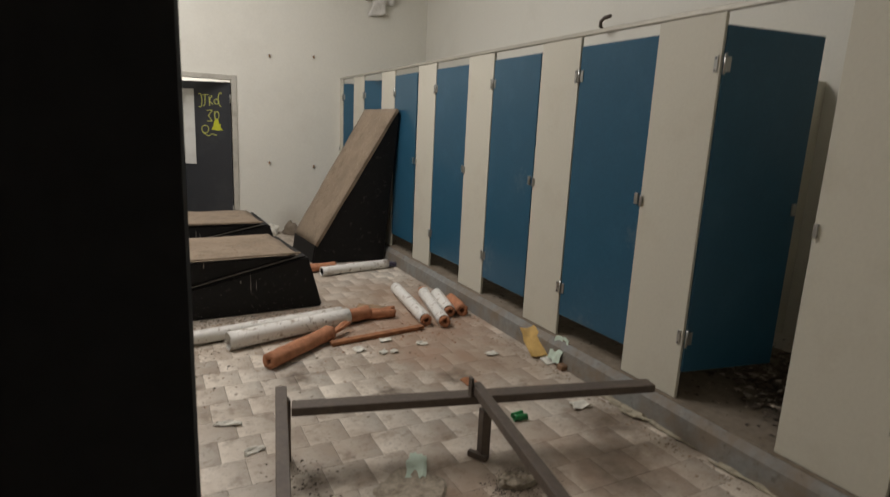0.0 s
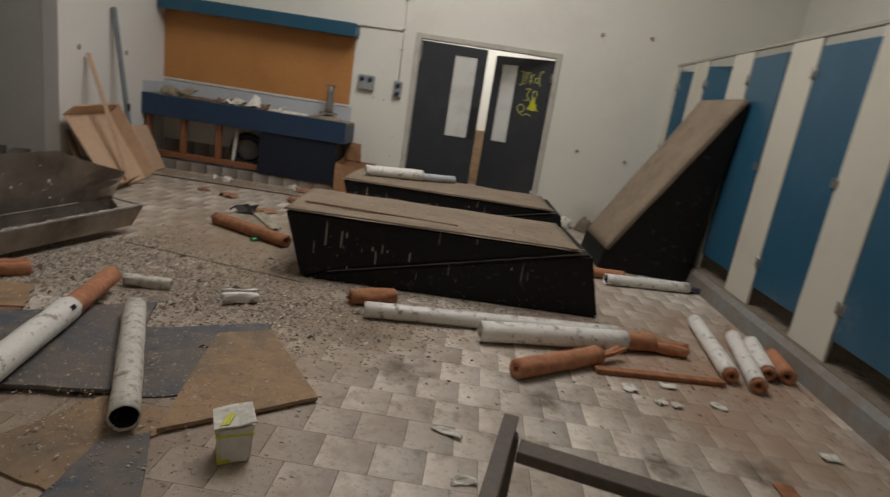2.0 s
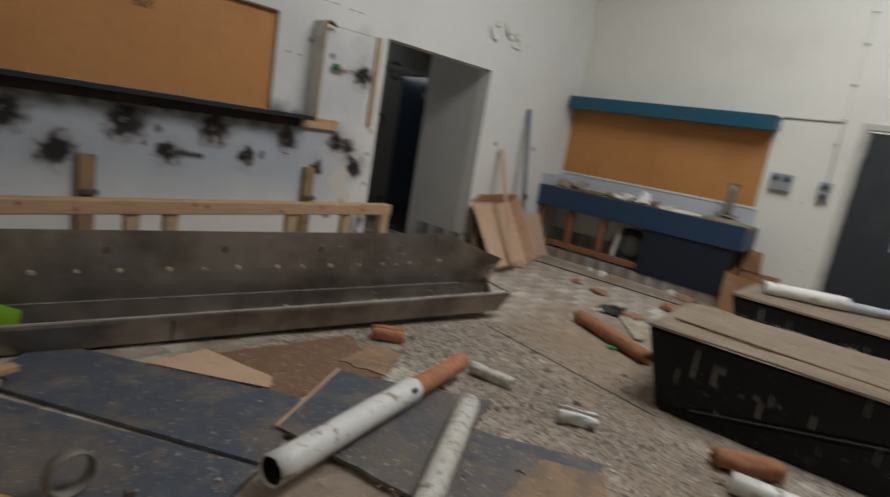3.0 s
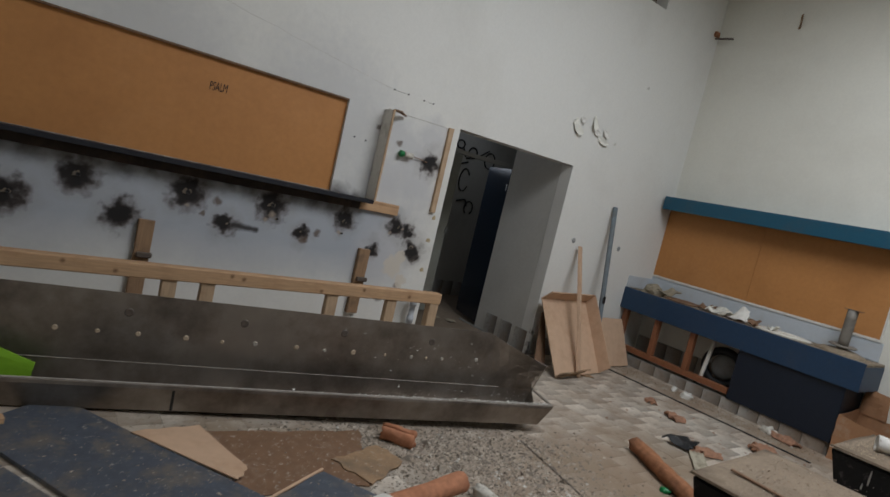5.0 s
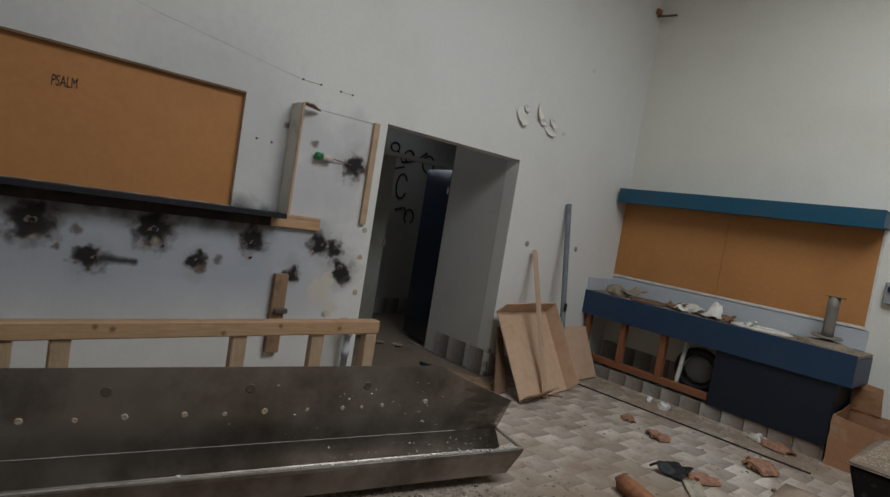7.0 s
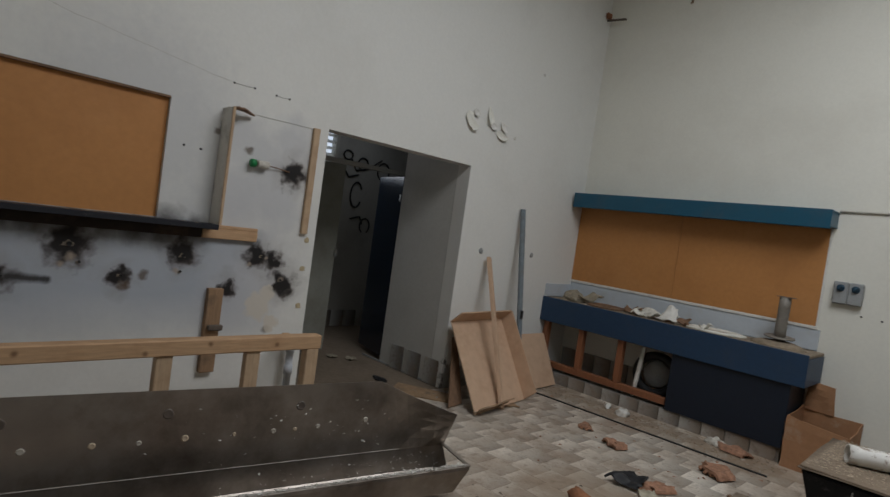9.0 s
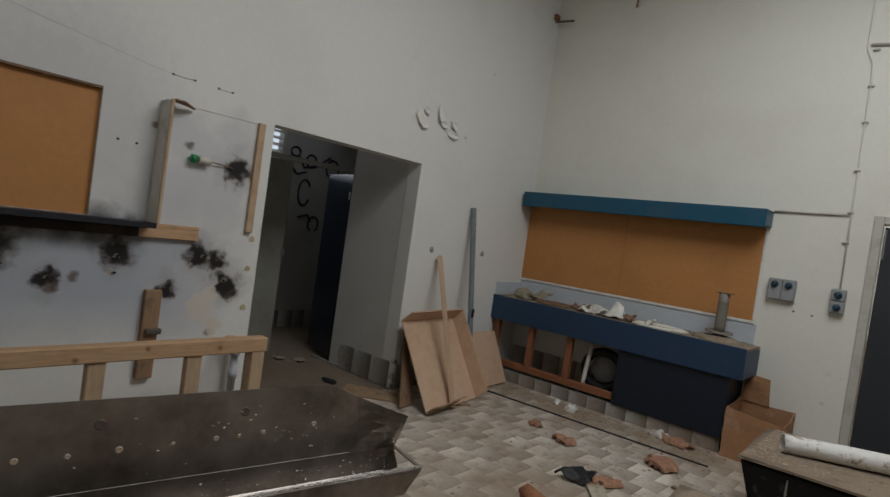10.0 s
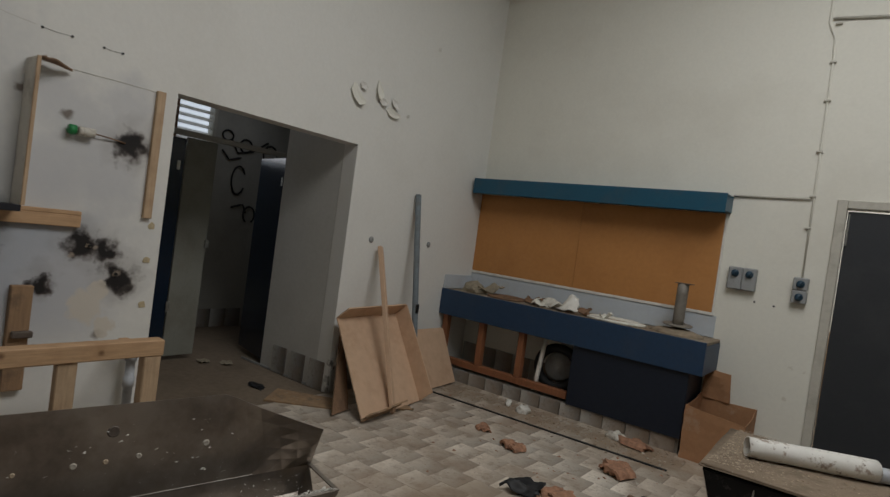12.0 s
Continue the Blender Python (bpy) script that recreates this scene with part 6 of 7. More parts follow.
struct("backdrop", block((-6.42, 3.3, 1.8), (-6.41, 5.25, 2.8), 0), em, "plain daylight behind the louvres", "sky")
area("louvre_daylight", pose(-6.13, 4.27, 2.32, 0, -90, 0), 0.5, 1.3, 5.0, (0.98, 0.95, 0.95))
# added lamp under the closed ceiling, brightens the scrawled wall
area("corridor_fill", pose(-5.55, 5.2, 2.78), 0.4, 0.7, 1.0, (0.92, 0.95, 1.0))
GM = Matrix(((0, 1, 0, -6.115), (1, 0, 0, 0), (0, 0, 1, 0), (0, 0, 0, 1)))
gw = tagged(new("graffiti"), "black sprayed scrawl on the corridor wall", "graffiti", kind="structure")
scrawl(gw, GM, [loop(5.35, 1.78, 0.09, 0.17, 30, 330), loop(5.55, 1.38, 0.08, 0.10, -60, 240), [(5.3, 1.45), (5.45, 1.5), (5.5, 1.4)], loop(5.4, 2.2, 0.08, 0.08), [(5.2, 2.25), (5.3, 2.1), (5.5, 2.15), (5.7, 2.3)],
                loop(5.75, 2.15, 0.1, 0.12), [(5.1, 2.1), (5.2, 2.0), (5.35, 2.05)], loop(5.15, 2.28, 0.07, 0.06)], 0.011, M_SPRAYDARK, "stroke")
bm = lump((-3.9, 4.35, 0.004), (0.10, 0.05, 0.02), 8, 3, 0.6)
solo("rubbish_scrap", bm, M_BLACK, "dark scrap of rubbish on the corridor floor", "debris", "corridor scraps")
for k, (x, y) in enumerate(((-4.6, 4.5), (-4.75, 4.35))):
    solo("rubbish_scrap", sheet([(x - 0.07, y - 0.04, 0.003), (x + 0.07, y - 0.05, 0.003), (x + 0.06, y + 0.04, 0.006), (x - 0.05, y + 0.05, 0.004)], 0.003, 0.02, 5, k, 0.3), M_RAG, "dull scrap of paper on the corridor floor", "debris", "corridor scraps")

# ---- things on the floor ----
def floor_board(label, corners, material, thick=0.014, z=0.002, seed=0, ragged=0.0, wave=0.0):
    c = [(x, y, z) for x, y in corners]
    return solo("floor_board", sheet(c, thick, wave, 8, seed, ragged), material, label, "board", "boards on the floor")


floor_board("long dusty blue painted board lying by the trough", [(-2.26, 0.05), (-1.05, 0.76), (-1.45, 1.17), (-2.58, 0.40)], M_BLUEBOARD, 0.018, 0.006, 1)
floor_board("long dusty blue painted board with a worn edge", [(-1.98, -0.42), (-0.86, 0.34), (-1.06, 0.73), (-2.2, 0.02)], M_BLUEBOARD, 0.018, 0.002, 2)
floor_board("dusty blue board under the fallen tubes", [(-1.25, 0.925), (-0.565, 1.08), (-0.90, 2.0), (-1.58, 1.50)], M_BLUEBOARD, 0.018, 0.020, 3, 0.02)
solo("edge_strip", beam((-1.256, 0.915, 0.044), (-1.59, 1.505, 0.044), 0.014, 0.010, 0.002), M_PLY, "pale edge strip along the blue board", "strip")
floor_board("tan hardboard offcut on the floor", [(-2.12, 0.70), (-1.59, 1.09), (-1.70, 1.16), (-2.15, 1.03)], M_PLY, 0.006, 0.026, 4, 0.04)
floor_board("brown hardboard sheet scattered with chips", [(-2.13, 1.0), (-1.50, 1.10), (-1.45, 1.72), (-2.02, 1.92)], M_BROWNBOARD, 0.006, 0.004, 5, 0.05)
floor_board("pale hardboard offcut in the rubble", [(-1.72, 1.62), (-1.45, 1.72), (-1.62, 2.02), (-1.82, 1.95)], M_TANBOARD, 0.006, 0.011, 6, 0.1)
floor_board("tan chipboard sheet with a dusty face", [(-0.27, 0.895), (0.229, 1.305), (-0.189, 1.903), (-0.434, 1.769)], M_TANBOARD, 0.018, 0.012, 7, 0.012)
floor_board("thin blue board under the chipboard", [(-0.62, 1.05), (-0.12, 1.25), (-0.25, 2.02), (-0.80, 1.74)], M_BLUEBOARD, 0.008, 0.002, 8, 0.04)
floor_board("brown dusty board beside the chipboard", [(-0.80, 0.62), (-0.40, 0.52), (-0.22, 1.02), (-0.58, 1.10)], M_TANBOARD, 0.010, 0.003, 9, 0.03)
floor_board("blue painted board end", [(-0.40, 0.42), (-0.10, 0.50), (-0.28, 0.88), (-0.42, 0.82)], M_BLUEBOARD, 0.008, 0.014, 10, 0.03)
floor_board("yellowed foam sheet by the sticks", [(-1.45, -0.22), (-1.02, 0.0), (-1.12, 0.25), (-1.42, 0.12)], M_YELLOWP, 0.012, 0.004, 11, 0.1)
floor_board("dark felt sheet under papers", [(-1.85, -0.6), (-1.45, -0.4), (-1.5, -0.05), (-1.78, -0.15)], M_RAG, 0.008, 0.003, 12, 0.06)
solo("loose_batten", beam((-2.16, 0.10, 0.052), (-1.28, -0.27, 0.03), 0.05, 0.022, 0.003), M_PINE, "raw pine batten lying across the boards", "batten", "loose battens")
solo("loose_batten", beam((-2.20, 0.19, 0.085), (-2.02, -0.62, 0.05), 0.05, 0.03, 0.003), M_PINE, "raw pine batten end by the trough", "batten", "loose battens")
for k, (x, y) in enumerate(((-1.78, -0.17), (-1.70, -0.27), (-1.84, -0.30), (-1.62, -0.12))):
    solo("paper_sheet", sheet([(x - 0.10, y - 0.07, 0.016 + 0.004 * k), (x + 0.10, y - 0.05, 0.016 + 0.004 * k), (x + 0.09, y + 0.08, 0.022 + 0.004 * k), (x - 0.11, y + 0.07, 0.018 + 0.004 * k)], 0.002, 0.015, 6, k + 2, 0.08), M_PAPER, "crumpled white paper on the floor", "paper", "papers on the floor")
hoop = thing("metal_hoop", "worn metal pipe clamp standing on the boards", "clamp")
part("band", revolve([(0.072, -0.026), (0.077, -0.026), (0.077, 0.026), (0.072, 0.026), (0.072, -0.026)], 26, pose(-1.27, 0.14, 0.10, 90, 0, 102)), M_SPOOL, hoop, "", True)
part("lug", block((-1.14, 0.26, 0.022), (-1.11, 0.29, 0.07), 0.004), M_FRAME, hoop)
# drinks carton
ca = thing("drinks_carton", "squat white paper carton with yellow-green print, torn", "carton", at=pose(0.04, 0.855, 0.0, 0, 0, 28))
part("body", prism([(-0.05, 0.0), (0.058, 0.0), (0.068, 0.16), (-0.064, 0.15)], -0.055, 0.055, pose(0, 0, 0.002, 90, 0, 0), 0.012), M_WHITEP, ca)
part("lid", sheet([(-0.07, -0.058, 0.150), (0.072, -0.058, 0.160), (0.068, 0.056, 0.182), (-0.068, 0.056, 0.158)], 0.006, 0.01, 5, 2), M_PAPER, ca, "crumpled top")
part("stripe", block((-0.0635, -0.0565, 0.112), (0.0655, 0.0565, 0.128), 0.004), M_YELLOWGREEN, ca, "yellow-green stripe")
part("stripe", sheet([(-0.05, -0.05, 0.158), (-0.02, -0.05, 0.161), (0.035, 0.05, 0.182), (0.005, 0.05, 0.178)], 0.003, 0.004, 3, 1), M_YELLOWGREEN, ca, "yellow-green print")
part("base_print", block((-0.055, -0.0565, 0.006), (-0.01, 0.0565, 0.03), 0.004), M_YELLOWGREEN, ca, "yellow-green print")
# scraps on the tiles
SC = random.Random(21)
for k, (x, y, w, h, mt, lab) in enumerate((
        (1.57, 0.50, 0.05, 0.09, M_MINT, "pale green paper scrap on the tiles"), (0.82, 1.235, 0.07, 0.018, M_PAPER, "small white paper strip on the tiles"), (0.90, 0.93, 0.05, 0.02, M_PAPER, "crumpled clear wrapper on the tiles"),
        (1.78, 1.97, 0.04, 0.04, M_PAPER, "white plaster flake on the tiles"), (2.02, 2.08, 0.045, 0.03, M_PAPER, "white plaster flake on the tiles"), (2.25, 1.93, 0.04, 0.03, M_PAPER, "white plaster flake on the tiles"),
        (1.92, 1.86, 0.03, 0.02, M_PAPER, "white plaster flake on the tiles"), (2.0, 1.85, 0.03, 0.02, M_PAPER, "white plaster flake on the tiles"), (2.64, 1.57, 0.045, 0.03, M_PAPER, "white plaster flake on the tiles"),
        (2.72, 0.70, 0.06, 0.04, M_PAPER, "white paper scrap by the step"), (1.95, 2.75, 0.16, 0.07, M_PAPER, "torn white paper under the tubes"), (2.20, 2.86, 0.14, 0.05, M_TANBOARD, "torn brown paper by the tubes"),
        (2.98, 1.33, 0.07, 0.06, M_PAPER, "white paper scrap against the step"), (2.26, 1.22, 0.04, 0.05, M_FOAMBROWN, "brown foam crumb on the tiles"))):
    a = SC.uniform(-40, 40) if k not in (1,) else -20
    r = pose(x, y, 0.003, 0, 0, a)
    c = [r @ Vector(v) for v in ((-w, -h, 0), (w, -h, 0.002), (w * 0.9, h, 0.004), (-w * 0.9, h, 0.002))]
    solo("floor_scrap", sheet(c, 0.004, 0.014, 6, k, 0.18), mt, lab, "scrap", "scraps on the tiles")
solo("paper_bag", sheet([(2.86, 1.40, 0.01), (2.98, 1.36, 0.01), (3.045, 1.62, 0.16), (2.93, 1.66, 0.12)], 0.006, 0.03, 7, 4, 0.1), M_YELLOWP, "stained yellow paper leaning on the step", "paper")
solo("paper_bag", sheet([(2.955, 1.20, 0.02), (2.97, 1.34, 0.02), (3.05, 1.34, 0.175), (3.05, 1.22, 0.175)], 0.006, 0.015, 6, 6, 0.1), M_MINT, "pale green paper draped over the step", "paper")
solo("brick_fragment", block((2.93, 1.14, 0.0), (2.99, 1.20, 0.04), 0.006), M_OLDWOOD, "dark brick fragment by the step", "brick")
bs = thing("bottle_shard", "green glass bottle neck on the tiles", "bottle")
part("neck", tube_bm((2.25, 0.70, 0.02), (2.33, 0.69, 0.02), 0.018, 0.003, 0, 1, 12, 3), M_GREEN, bs, "", True)
part("shoulder", tube_bm((2.26, 0.73, 0.018), (2.33, 0.735, 0.018), 0.016, 0.003, 0.004, 3, 12, 3), M_GREEN, bs, "", True)
M_STRIP = mat("dirty_beige_foam", (0.40, 0.36, 0.27), 0.9, grain=0.15, scale=30, stain=0.7, stain_scale=14, bump=0.4)
for k, (x0, y0, x1, y1) in enumerate(((2.93, 0.80, 2.97, 0.42), (2.96, 0.40, 2.98, 0.10), (2.95, -0.05, 2.99, -0.35), (2.94, -0.42, 2.98, -0.75), (2.90, 0.55, 2.95, 0.40))):
    solo("sealant_strip", sheet([(x0 - 0.02, y0, 0.003), (x0 + 0.03, y0, 0.004), (x1 + 0.02, y1, 0.006), (x1 - 0.02, y1, 0.003)], 0.006, 0.014, 16, k + 3, 0.4), M_STRIP, "crumbling pale foam strip along the step", "strip", "foam strips")
M_FOAMOLD = mat("weathered_insulation_foam", (0.36, 0.195, 0.12), 0.95, grain=0.3, scale=40, stain=0.6, stain_scale=14, stain_colour=(0.17, 0.10, 0.07), bump=0.7)


def foam_shells(sx, sy, sz, seed):
    """Broken curved pieces of pipe foam lying against one another."""
    rr = random.Random(seed)
    bm = bmesh.new()
    for p in range(4):
        cx, cy, tw = sx * rr.uniform(-0.6, 0.6), sy * rr.uniform(-0.6, 0.6), rr.uniform(-0.7, 0.7)
        L_, R_ = sx * rr.uniform(0.5, 0.8), sz * rr.uniform(0.7, 1.0)
        grid = []
        for i in range(7):
            ring = []
            for j in range(7):
                a = radians(15 + 25 * j)
                u = (i / 6 - 0.5) * 2 * L_ * (1 + 0.25 * noise.noise(Vector((seed, p, j * 0.8))))
                q = R_ * (1 + 0.22 * noise.noise(Vector((i * 0.7, j * 0.7, seed + p * 3))))
                for s, k2 in ((0, 1.0), (1, 0.68)):
                    v = Vector((u, q * k2 * math.cos(a) * 1.2, max(0.001, q * k2 * math.sin(a))))
                    c, d = math.cos(tw), math.sin(tw)
                    ring.append(bm.verts.new((cx + v.x * c - v.y * d, cy + v.x * d + v.y * c, v.z)))
            grid.append(ring)
        for g0, g1 in zip(grid, grid[1:]):
            for j in range(6):
                bm.faces.new((g0[2 * j], g0[2 * j + 2], g1[2 * j + 2], g1[2 * j]))
                bm.faces.new((g0[2 * j + 1], g0[2 * j + 3], g1[2 * j + 3], g1[2 * j + 1]))
            for e in (0, 12):
                bm.faces.new((g0[e], g0[e + 1], g1[e + 1], g1[e]))
        for g in (grid[0], grid[-1]):
            for j in range(6):
                bm.faces.new((g[2 * j], g[2 * j + 1], g[2 * j + 3], g[2 * j + 2]))
    return bm


for k, (x, y, sx, sy, sz, mt, lab) in enumerate((
        (1.97, 0.23, 0.08, 0.035, 0.018, M_SLAB, "tuft of matted dirt under the bench frame"), (-1.85, 5.11, 0.07, 0.06, 0.05, M_FOAMORANGE, "lump of orange foam on the tiles"),
        (-1.18, 5.34, 0.12, 0.07, 0.06, M_FOAMORANGE, "broken lumps of orange foam on the tiles"), (-2.22, 5.27, 0.06, 0.05, 0.03, M_FOAMORANGE, "lump of orange foam on the tiles"), (-1.28, 6.08, 0.12, 0.06, 0.05, M_FOAMORANGE, "orange foam lump by the plinth"),
        (-1.46, 6.1, 0.08, 0.05, 0.05, M_PIPEDIRTY, "dirty white foam lump by the plinth"), (-1.30, 4.66, 0.12, 0.06, 0.04, M_FOAMORANGE, "orange foam lump beside a black bag"), (-2.26, 5.98, 0.065, 0.05, 0.055, M_WHITEP, "white crumpled plastic on the tiles"),
        (-2.46, 6.05, 0.05, 0.03, 0.04, M_WHITEP, "white crumpled plastic by the plinth"), (-0.85, 5.05, 0.08, 0.06, 0.03, M_BLACK, "black plastic scrap by the foam block"), (-0.98, 3.62, 0.035, 0.03, 0.025, M_GREEN, "green scrap by the foam tube"),
        (-2.9, 5.05, 0.10, 0.06, 0.02, M_TANBOARD, "splintered wood crumb below the drawer"), (2.0, 6.45, 0.10, 0.10, 0.12, M_PAPER, "pile of fallen plaster at the wall"), (2.28, 6.42, 0.12, 0.10, 0.13, M_SLAB, "pile of fallen plaster at the wall"),
        (1.88, 4.40, 0.10, 0.12, 0.10, M_PAPER, "crumpled pale paper between the mats"))):
    if mt is M_FOAMORANGE:
        ob = solo("foam_shard", foam_shells(sx * 1.1, sy * 1.2, sz * 1.2, k), M_FOAMOLD, lab, "debris", "lumps on the floor", False, pose(x, y, 0.0, 0, 0, k * 37))
        continue
    ob = solo("debris_lump", lump((0, 0, sz * 0.3), (sx, sy, sz), k + 30, 3, 0.55), mt, lab, "debris", "lumps on the floor", True, pose(x, y, 0.0, 0, 0, k * 37))
bag = thing("black_bag", "torn black plastic bag on the tiles", "bag")
part("bag", sheet([(-1.55, 4.45, 0.004), (-1.34, 4.47, 0.004), (-1.32, 4.60, 0.04), (-1.50, 4.59, 0.03)], 0.004, 0.05, 10, 6, 0.2), M_BLACK, bag, "", True)
rfb = solo("roofing_scrap", sheet([(-1.34, 4.50, 0.006), (-0.98, 4.02, 0.006), (-0.90, 4.07, 0.02), (-1.26, 4.56, 0.02)], 0.012, 0.01, 8, 5, 0.08), M_STRIP, "grey torn board beside the foam tube", "sheet")
solo("floor_strip", beam((-3.13, 5.675, 0.006), (-0.95, 5.765, 0.006), 0.026, 0.010, 0.002), M_BLACK, "thin dark joint strip across the tiles", "strip", "joint strips")
solo("floor_strip", beam((-1.75, 3.05, 0.004), (-0.30, 2.80, 0.004), 0.014, 0.006, 0.002), M_FRAME, "thin dark joint strip across the tiles", "strip", "joint strips")
solo("wood_sliver", beam((-0.98, 5.06, 0.012), (-0.74, 4.99, 0.012), 0.03, 0.018, 0.003), M_OLDWOOD, "dark wood sliver on the tiles", "plank", "loose slats")


def felt_patch(label, x, y, sx, sy, turn, seed, h=0.022):
    """A torn, matted pad of rotten carpet: an uneven outline, a crumbling raised edge and a lumpy face."""
    bm = bmesh.new()
    n, rings = 44, 9
    prev = None
    centre = bm.verts.new((0, 0, h * 0.8))
    for k in range(1, rings + 1):
        f = k / rings
        ring = []
        for i in range(n):
            a = 2 * math.pi * i / n
            q = 1 + 0.28 * noise.noise(Vector((math.cos(a) * 1.3, math.sin(a) * 1.3, seed))) + 0.10 * noise.noise(Vector((math.cos(a) * 6, math.sin(a) * 6, seed)))
            z = h * (0.75 + 0.5 * noise.noise(Vector((f * math.cos(a) * 5, f * math.sin(a) * 5, seed + 3)))) if k < rings else 0.002
            g = min(1.0, f * 1.06) if k < rings else 1.02
            ring.append(bm.verts.new((g * q * sx * math.cos(a), g * q * sy * math.sin(a), max(0.003, z) if k < rings else z)))
        for i in range(n):
            if prev is None:
                bm.faces.new((centre, ring[i], ring[(i + 1) % n]))
            else:
                bm.faces.new((prev[i], ring[i], ring[(i + 1) % n], prev[(i + 1) % n]))
        prev = ring
    return solo("felt_patch", bm, M_FELT, label, "debris", "felt patches", False, pose(x, y, 0.002, 0, 0, turn))


M_FELT = mat("rotten_grey_felt", (0.36, 0.31, 0.24), 0.95, grain=0.25, scale=55, stain=0.7, stain_scale=12, stain_colour=(0.10, 0.075, 0.05), bump=0.6)
felt_patch("torn pad of rotten grey felt on the tiles", 1.48, 0.34, 0.15, 0.17, -20, 2.3, 0.013)
felt_patch("clump of matted felt under the bench frame", 1.94, 0.215, 0.10, 0.05, -12, 5.1, 0.03)

# ---- scattered rubble ----
def chips(name, label, count, place, size, material, seed, flat=0.26):
    r = random.Random(seed)
    vs, fs = [], []
    for _ in range(count):
        x, y, z = place(r)
        s = size * (0.35 + r.random() ** 2 * 1.6)
        b = len(vs)
        a = r.random() * 6.283
        e = 0.4 + 0.8 * r.random()
        for k in range(3):
            t = a + k * 2.094 + r.uniform(-0.5, 0.5)
            vs.append((x + s * math.cos(t), y + s * e * math.sin(t), z + 0.0005 + s * 0.10 * r.random()))
        vs.append((x + s * 0.3 * r.uniform(-1, 1), y + s * 0.3 * r.uniform(-1, 1), z + 0.002 + s * flat * (0.3 + r.random())))
        fs += [(b, b + 1, b + 3), (b + 1, b + 2, b + 3), (b + 2, b, b + 3), (b, b + 2, b + 1)]
    me = bpy.data.meshes.new(name)
    me.from_pydata(vs, [], fs)
    me.materials.append(material)
    return tagged(new(name, me), label, "debris", kind="stuff")


def heap(cx, cy, sx, sy, turn=0):
    c, s = math.cos(radians(turn)), math.sin(radians(turn))

    def f(r):
        a, b = r.gauss(0, sx), r.gauss(0, sy)
        return cx + a * c - b * s, cy + a * s + b * c, 0.0
    return f


def heap_on(cx, cy, sx, sy, z):
    f = heap(cx, cy, sx, sy)

    def g(r):
        x, y, _ = f(r)
        return x, y, (0.0385 if x < -0.6 and y > 1.0 else 0.0305 if y > 1.0 else 0.0245) if -2.2 < x < 0.1 else 0.0
    return g


def anywhere(r):
    return r.uniform(-3.4, 2.95), r.uniform(-1.3, 6.1), 0.0


chips("plaster_rubble", "pale plaster chips spilled by the trough and foam block", 17000, heap(-0.95, 2.40, 0.60, 0.40, -8), 0.0092, M_CHIP, 1, 0.5)
chips("plaster_rubble", "pale plaster chips spilled before the foam block", 5000, heap(0.05, 2.40, 0.40, 0.26, 10), 0.009, M_CHIP, 2, 0.5)
chips("plaster_rubble", "pale plaster chips along the trough", 7000, heap(-1.78, 2.25, 0.16, 0.55, -12), 0.011, M_CHIP, 3, 0.5)
chips("crumbs", "brown crumbs scattered over the tiles", 4200, anywhere, 0.0040, M_DUST, 4, 0.3)
chips("crumbs", "brown crumbs scattered around the tubes", 1400, heap(1.6, 2.2, 0.7, 0.5), 0.008, M_CRUMB, 5)
chips("crumbs", "crumbs along the step", 1400, lambda r: (2.93 - abs(r.gauss(0, 0.08)), r.uniform(-1.2, 6.4), 0.0), 0.009, M_CRUMB, 6)
chips("crumbs", "rubble on the cubicle floors", 1800, lambda r: (r.uniform(3.1, 4.35), r.uniform(-1.2, 6.5), 0.17), 0.012, M_DARKCRUMB, 7)
chips("crumbs", "heap of dark rubbish in the open cubicle", 2600, lambda r: (3.85 + r.gauss(0, 0.20), 0.0 + r.gauss(0, 0.20), 0.17 + abs(r.gauss(0, 0.06))), 0.022, M_DARKCRUMB, 8)
chips("crumbs", "pale scraps in the rubbish heap", 420, lambda r: (3.85 + r.gauss(0, 0.24), r.gauss(0, 0.24), 0.175 + abs(r.gauss(0, 0.07))), 0.022, M_CHIP, 38)
chips("crumbs", "chips strewn over the boards", 380, lambda r: (r.uniform(-2.2, -1.1), r.uniform(0.0, 1.0), 0.0245), 0.0042, M_CHIP, 9, 0.25)
chips("crumbs", "chips on the foam block tops", 700, lambda r: (r.uniform(-0.45, 1.5), r.uniform(4.75, 5.5), 0.494), 0.006, M_CRUMB, 10)
chips("crumbs", "straw-coloured scraps on the foam block edge", 1700, lambda r: (-0.5 + abs(r.gauss(0, 0.2)), r.uniform(4.70, 5.55), 0.497), 0.0052, M_DUST, 39)
chips("crumbs", "crumbs below the counter", 1500, lambda r: (r.uniform(-3.2, -0.9), r.gauss(6.0, 0.16), 0.0), 0.010, M_CRUMB, 11)
chips("crumbs", "pale flakes below the counter", 220, lambda r: (r.uniform(-3.0, -0.9), r.gauss(6.0, 0.13), 0.0), 0.014, M_DROPDULL, 43, 0.3)
chips("crumbs", "pale flakes on the tiles by the counter", 90, heap(-1.7, 5.2, 0.7, 0.5), 0.012, M_DROPDULL, 44, 0.3)
chips("crumbs", "crumbs on the counter", 500, lambda r: (r.uniform(-3.4, -0.95), r.uniform(6.22, 6.66), 0.912), 0.009, M_CHIP, 12)
chips("plaster_rubble", "fallen plaster along the wall", 700, lambda r: (r.uniform(1.7, 2.9), 6.62 - abs(r.gauss(0, 0.12)), 0.0), 0.02, M_CHIP, 13)
chips("crumbs", "chips on the shelf", 260, lambda r: (r.uniform(-3.49, -3.37), r.uniform(-1.0, 2.4), 1.332), 0.006, M_CHIP, 14)

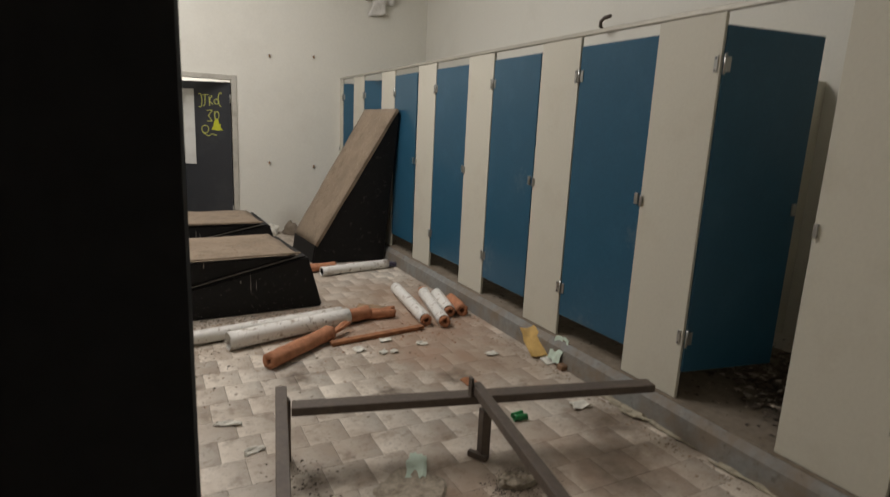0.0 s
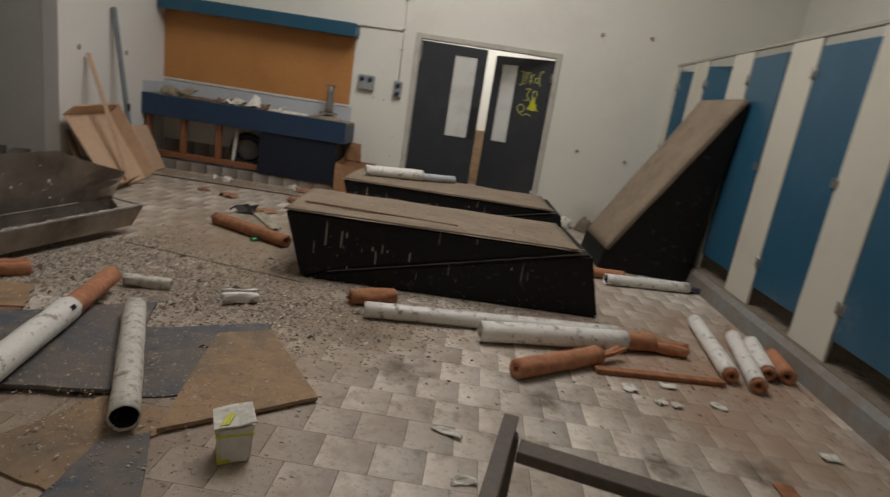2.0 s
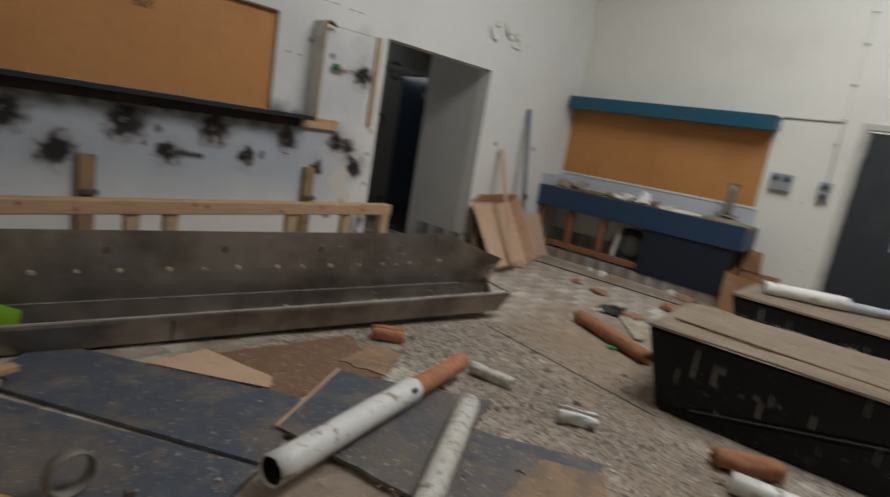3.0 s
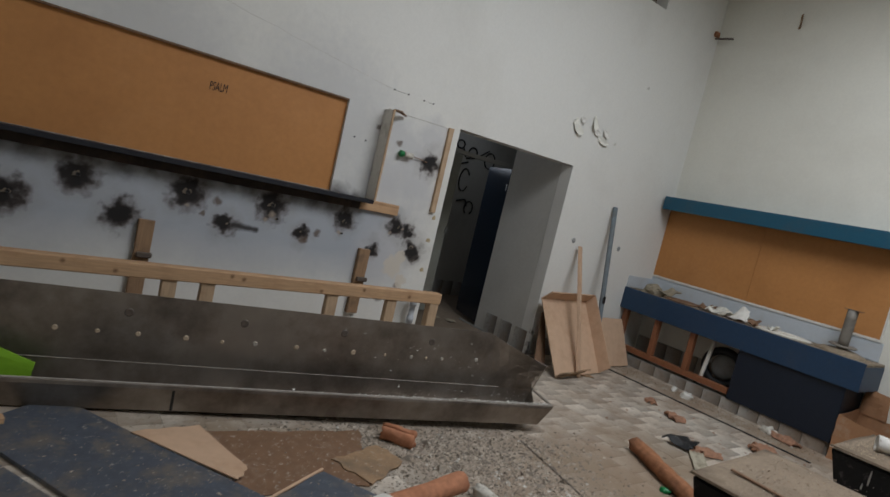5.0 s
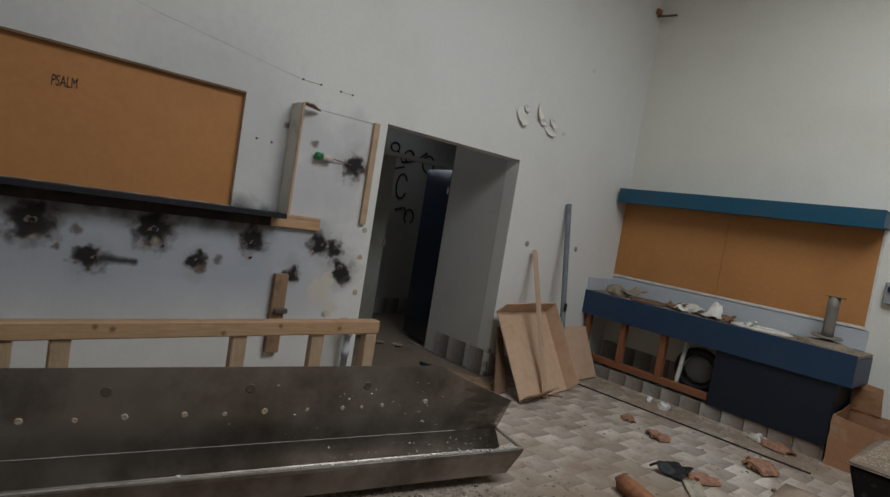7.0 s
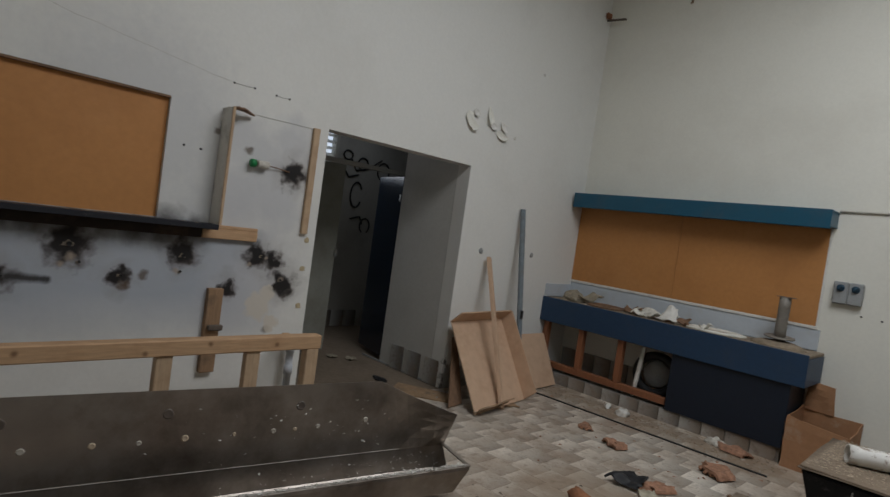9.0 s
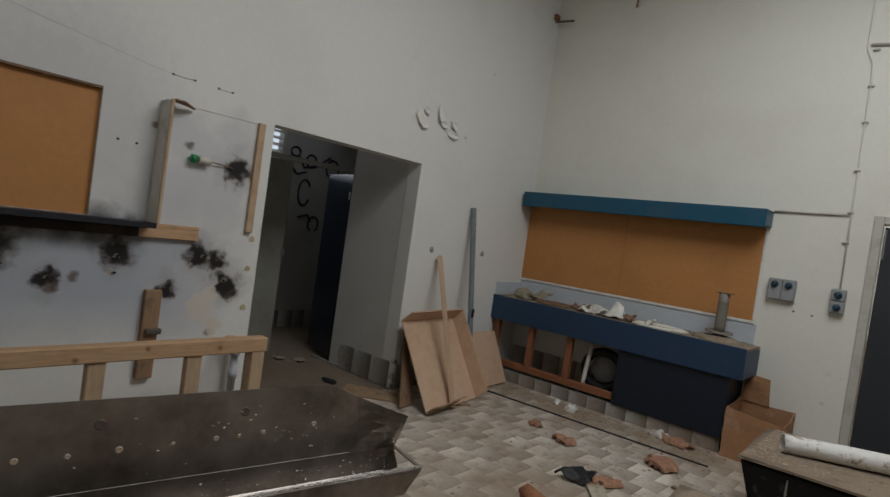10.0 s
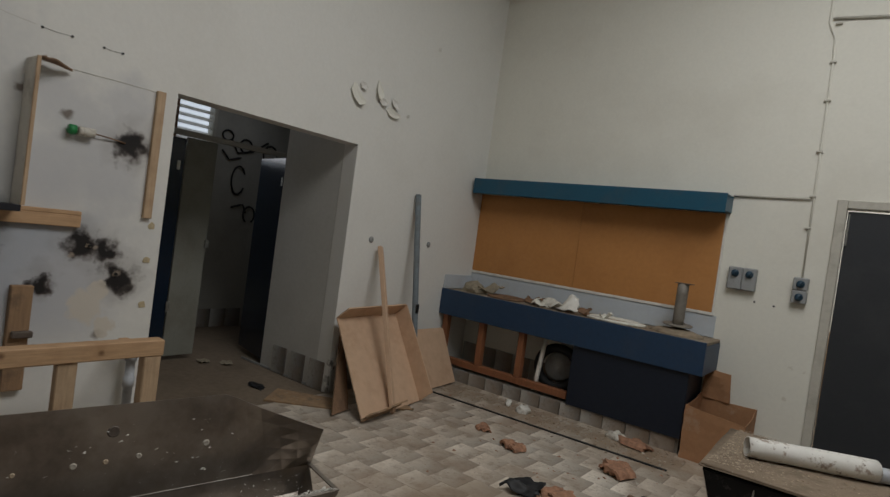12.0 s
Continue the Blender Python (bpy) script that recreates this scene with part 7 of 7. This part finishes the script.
chips("crumbs", "dark dirt around the felt pad", 1300, heap(1.46, 0.20, 0.12, 0.035, -22), 0.007, M_CRUMB, 15)
chips("crumbs", "dark dirt under the bench frame", 1100, heap(1.94, 0.20, 0.09, 0.05), 0.006, M_DARKCRUMB, 16)
chips("crumbs", "dirt by the bench legs", 260, heap(1.06, 0.62, 0.06, 0.10), 0.008, M_DARKCRUMB, 17)
chips("crumbs", "pale crumbs on the front foam block", 260, lambda r: (r.uniform(-0.45, 1.5), r.uniform(3.0, 3.85), 0.503), 0.007, M_CHIP, 28)
chips("crumbs", "crumbs on the front foam block", 1500, lambda r: (r.uniform(-0.45, 1.5), r.uniform(3.0, 3.85), 0.503), 0.006, M_CRUMB, 18)
chips("crumbs", "rubble before the front foam block", 1800, lambda r: (r.uniform(-0.3, 1.85), 2.95 - abs(r.gauss(0, 0.12)) + 0.06 * r.random(), 0.0), 0.010, M_CHIP, 19, 0.5)
chips("crumbs", "rubble under the boards by the tubes", 1500, lambda r: (r.uniform(-0.75, 0.3), r.uniform(0.45, 2.1), 0.0), 0.009, M_CHIP, 20)

chips("crumbs", "brown dirt and crumbs over the boards", 3200, heap_on(-0.68, 1.15, 0.42, 0.42, 0.040), 0.0042, M_DUST, 31, 0.12)
chips("crumbs", "pale flakes over the dirty boards", 520, heap_on(-0.7, 1.1, 0.5, 0.45, 0.040), 0.0075, M_CHIP, 32, 0.06)
chips("plaster_rubble", "white plaster bits in the rubble", 900, heap(-0.9, 2.45, 0.6, 0.34, -8), 0.010, M_DROP, 33, 0.5)
chips("plaster_rubble", "dark scraps in the rubble", 600, heap(-0.8, 2.4, 0.65, 0.36, -8), 0.009, M_DARKCRUMB, 34, 0.5)
chips("crumbs", "crumbs around the carton", 2600, heap(-0.1, 0.75, 0.38, 0.28), 0.005, M_DUST, 35, 0.25)
chips("crumbs", "dirt crumbs by the tubes and step", 2600, heap(2.35, 2.2, 0.45, 0.5), 0.005, M_DUST, 36, 0.25)
chips("crumbs", "flakes on the white tubes", 260, lambda r: (lambda f: (0.3 + 1.5 * f + r.gauss(0, 0.012), 2.385 + 0.285 * f + r.gauss(0, 0.012), 0.118))(r.random()), 0.007, M_CRUMB, 37)

chips("plaster_rubble", "larger plaster lumps in the rubble", 420, heap(-1.0, 2.4, 0.6, 0.36, -8), 0.022, M_CHIP, 40, 0.6)
chips("crumbs", "orange foam crumbs by the counter", 160, heap(-1.5, 5.3, 0.5, 0.5), 0.010, M_FOAMOLD, 41, 0.5)
chips("crumbs", "orange foam crumbs by the tubes", 300, heap(2.3, 2.25, 0.35, 0.2), 0.008, M_FOAMBROWN, 42, 0.5)

# ---- floor tiles ----
TX, TY = 0.206, 0.210
JOINT = 0.0005


def tile_mesh(x0, x1, d):
    """One tile: a low slab with eased edges; its UV runs from 0 to 1 over the whole tile, also where the tile is cut."""
    e, h = 0.0006, 0.002
    w0, w1 = x0 + JOINT, x1 - JOINT
    vs = [(w0, 0, -0.004), (w1, 0, -0.004), (w1, d, -0.004), (w0, d, -0.004), (w0 + e, e, h), (w1 - e, e, h), (w1 - e, d - e, h), (w0 + e, d - e, h)]
    fs = [(4, 5, 6, 7), (0, 1, 5, 4), (1, 2, 6, 5), (2, 3, 7, 6), (3, 0, 4, 7)]
    return vs, fs


def tile_data(name, vs, fs, uvs):
    me = bpy.data.meshes.new(name)
    me.from_pydata(vs, [], fs)
    uv = me.uv_layers.new(name="UVMap")
    for lp in me.loops:
        uv.data[lp.index].uv = uvs[lp.vertex_index]
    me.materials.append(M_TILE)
    return me


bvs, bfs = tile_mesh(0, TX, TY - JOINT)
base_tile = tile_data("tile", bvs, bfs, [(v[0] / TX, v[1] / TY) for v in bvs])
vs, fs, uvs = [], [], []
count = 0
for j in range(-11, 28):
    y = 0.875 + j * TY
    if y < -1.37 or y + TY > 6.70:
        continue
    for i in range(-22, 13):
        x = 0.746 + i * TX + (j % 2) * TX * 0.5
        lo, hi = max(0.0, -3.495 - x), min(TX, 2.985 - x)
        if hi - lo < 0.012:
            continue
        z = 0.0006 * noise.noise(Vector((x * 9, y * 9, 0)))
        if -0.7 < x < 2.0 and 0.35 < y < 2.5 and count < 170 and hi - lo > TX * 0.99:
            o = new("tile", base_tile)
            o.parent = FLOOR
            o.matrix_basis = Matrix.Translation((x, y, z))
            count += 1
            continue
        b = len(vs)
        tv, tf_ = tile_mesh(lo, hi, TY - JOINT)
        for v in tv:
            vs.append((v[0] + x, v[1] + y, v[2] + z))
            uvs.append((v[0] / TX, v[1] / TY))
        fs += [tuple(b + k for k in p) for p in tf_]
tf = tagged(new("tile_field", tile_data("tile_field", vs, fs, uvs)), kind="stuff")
tf.parent = FLOOR
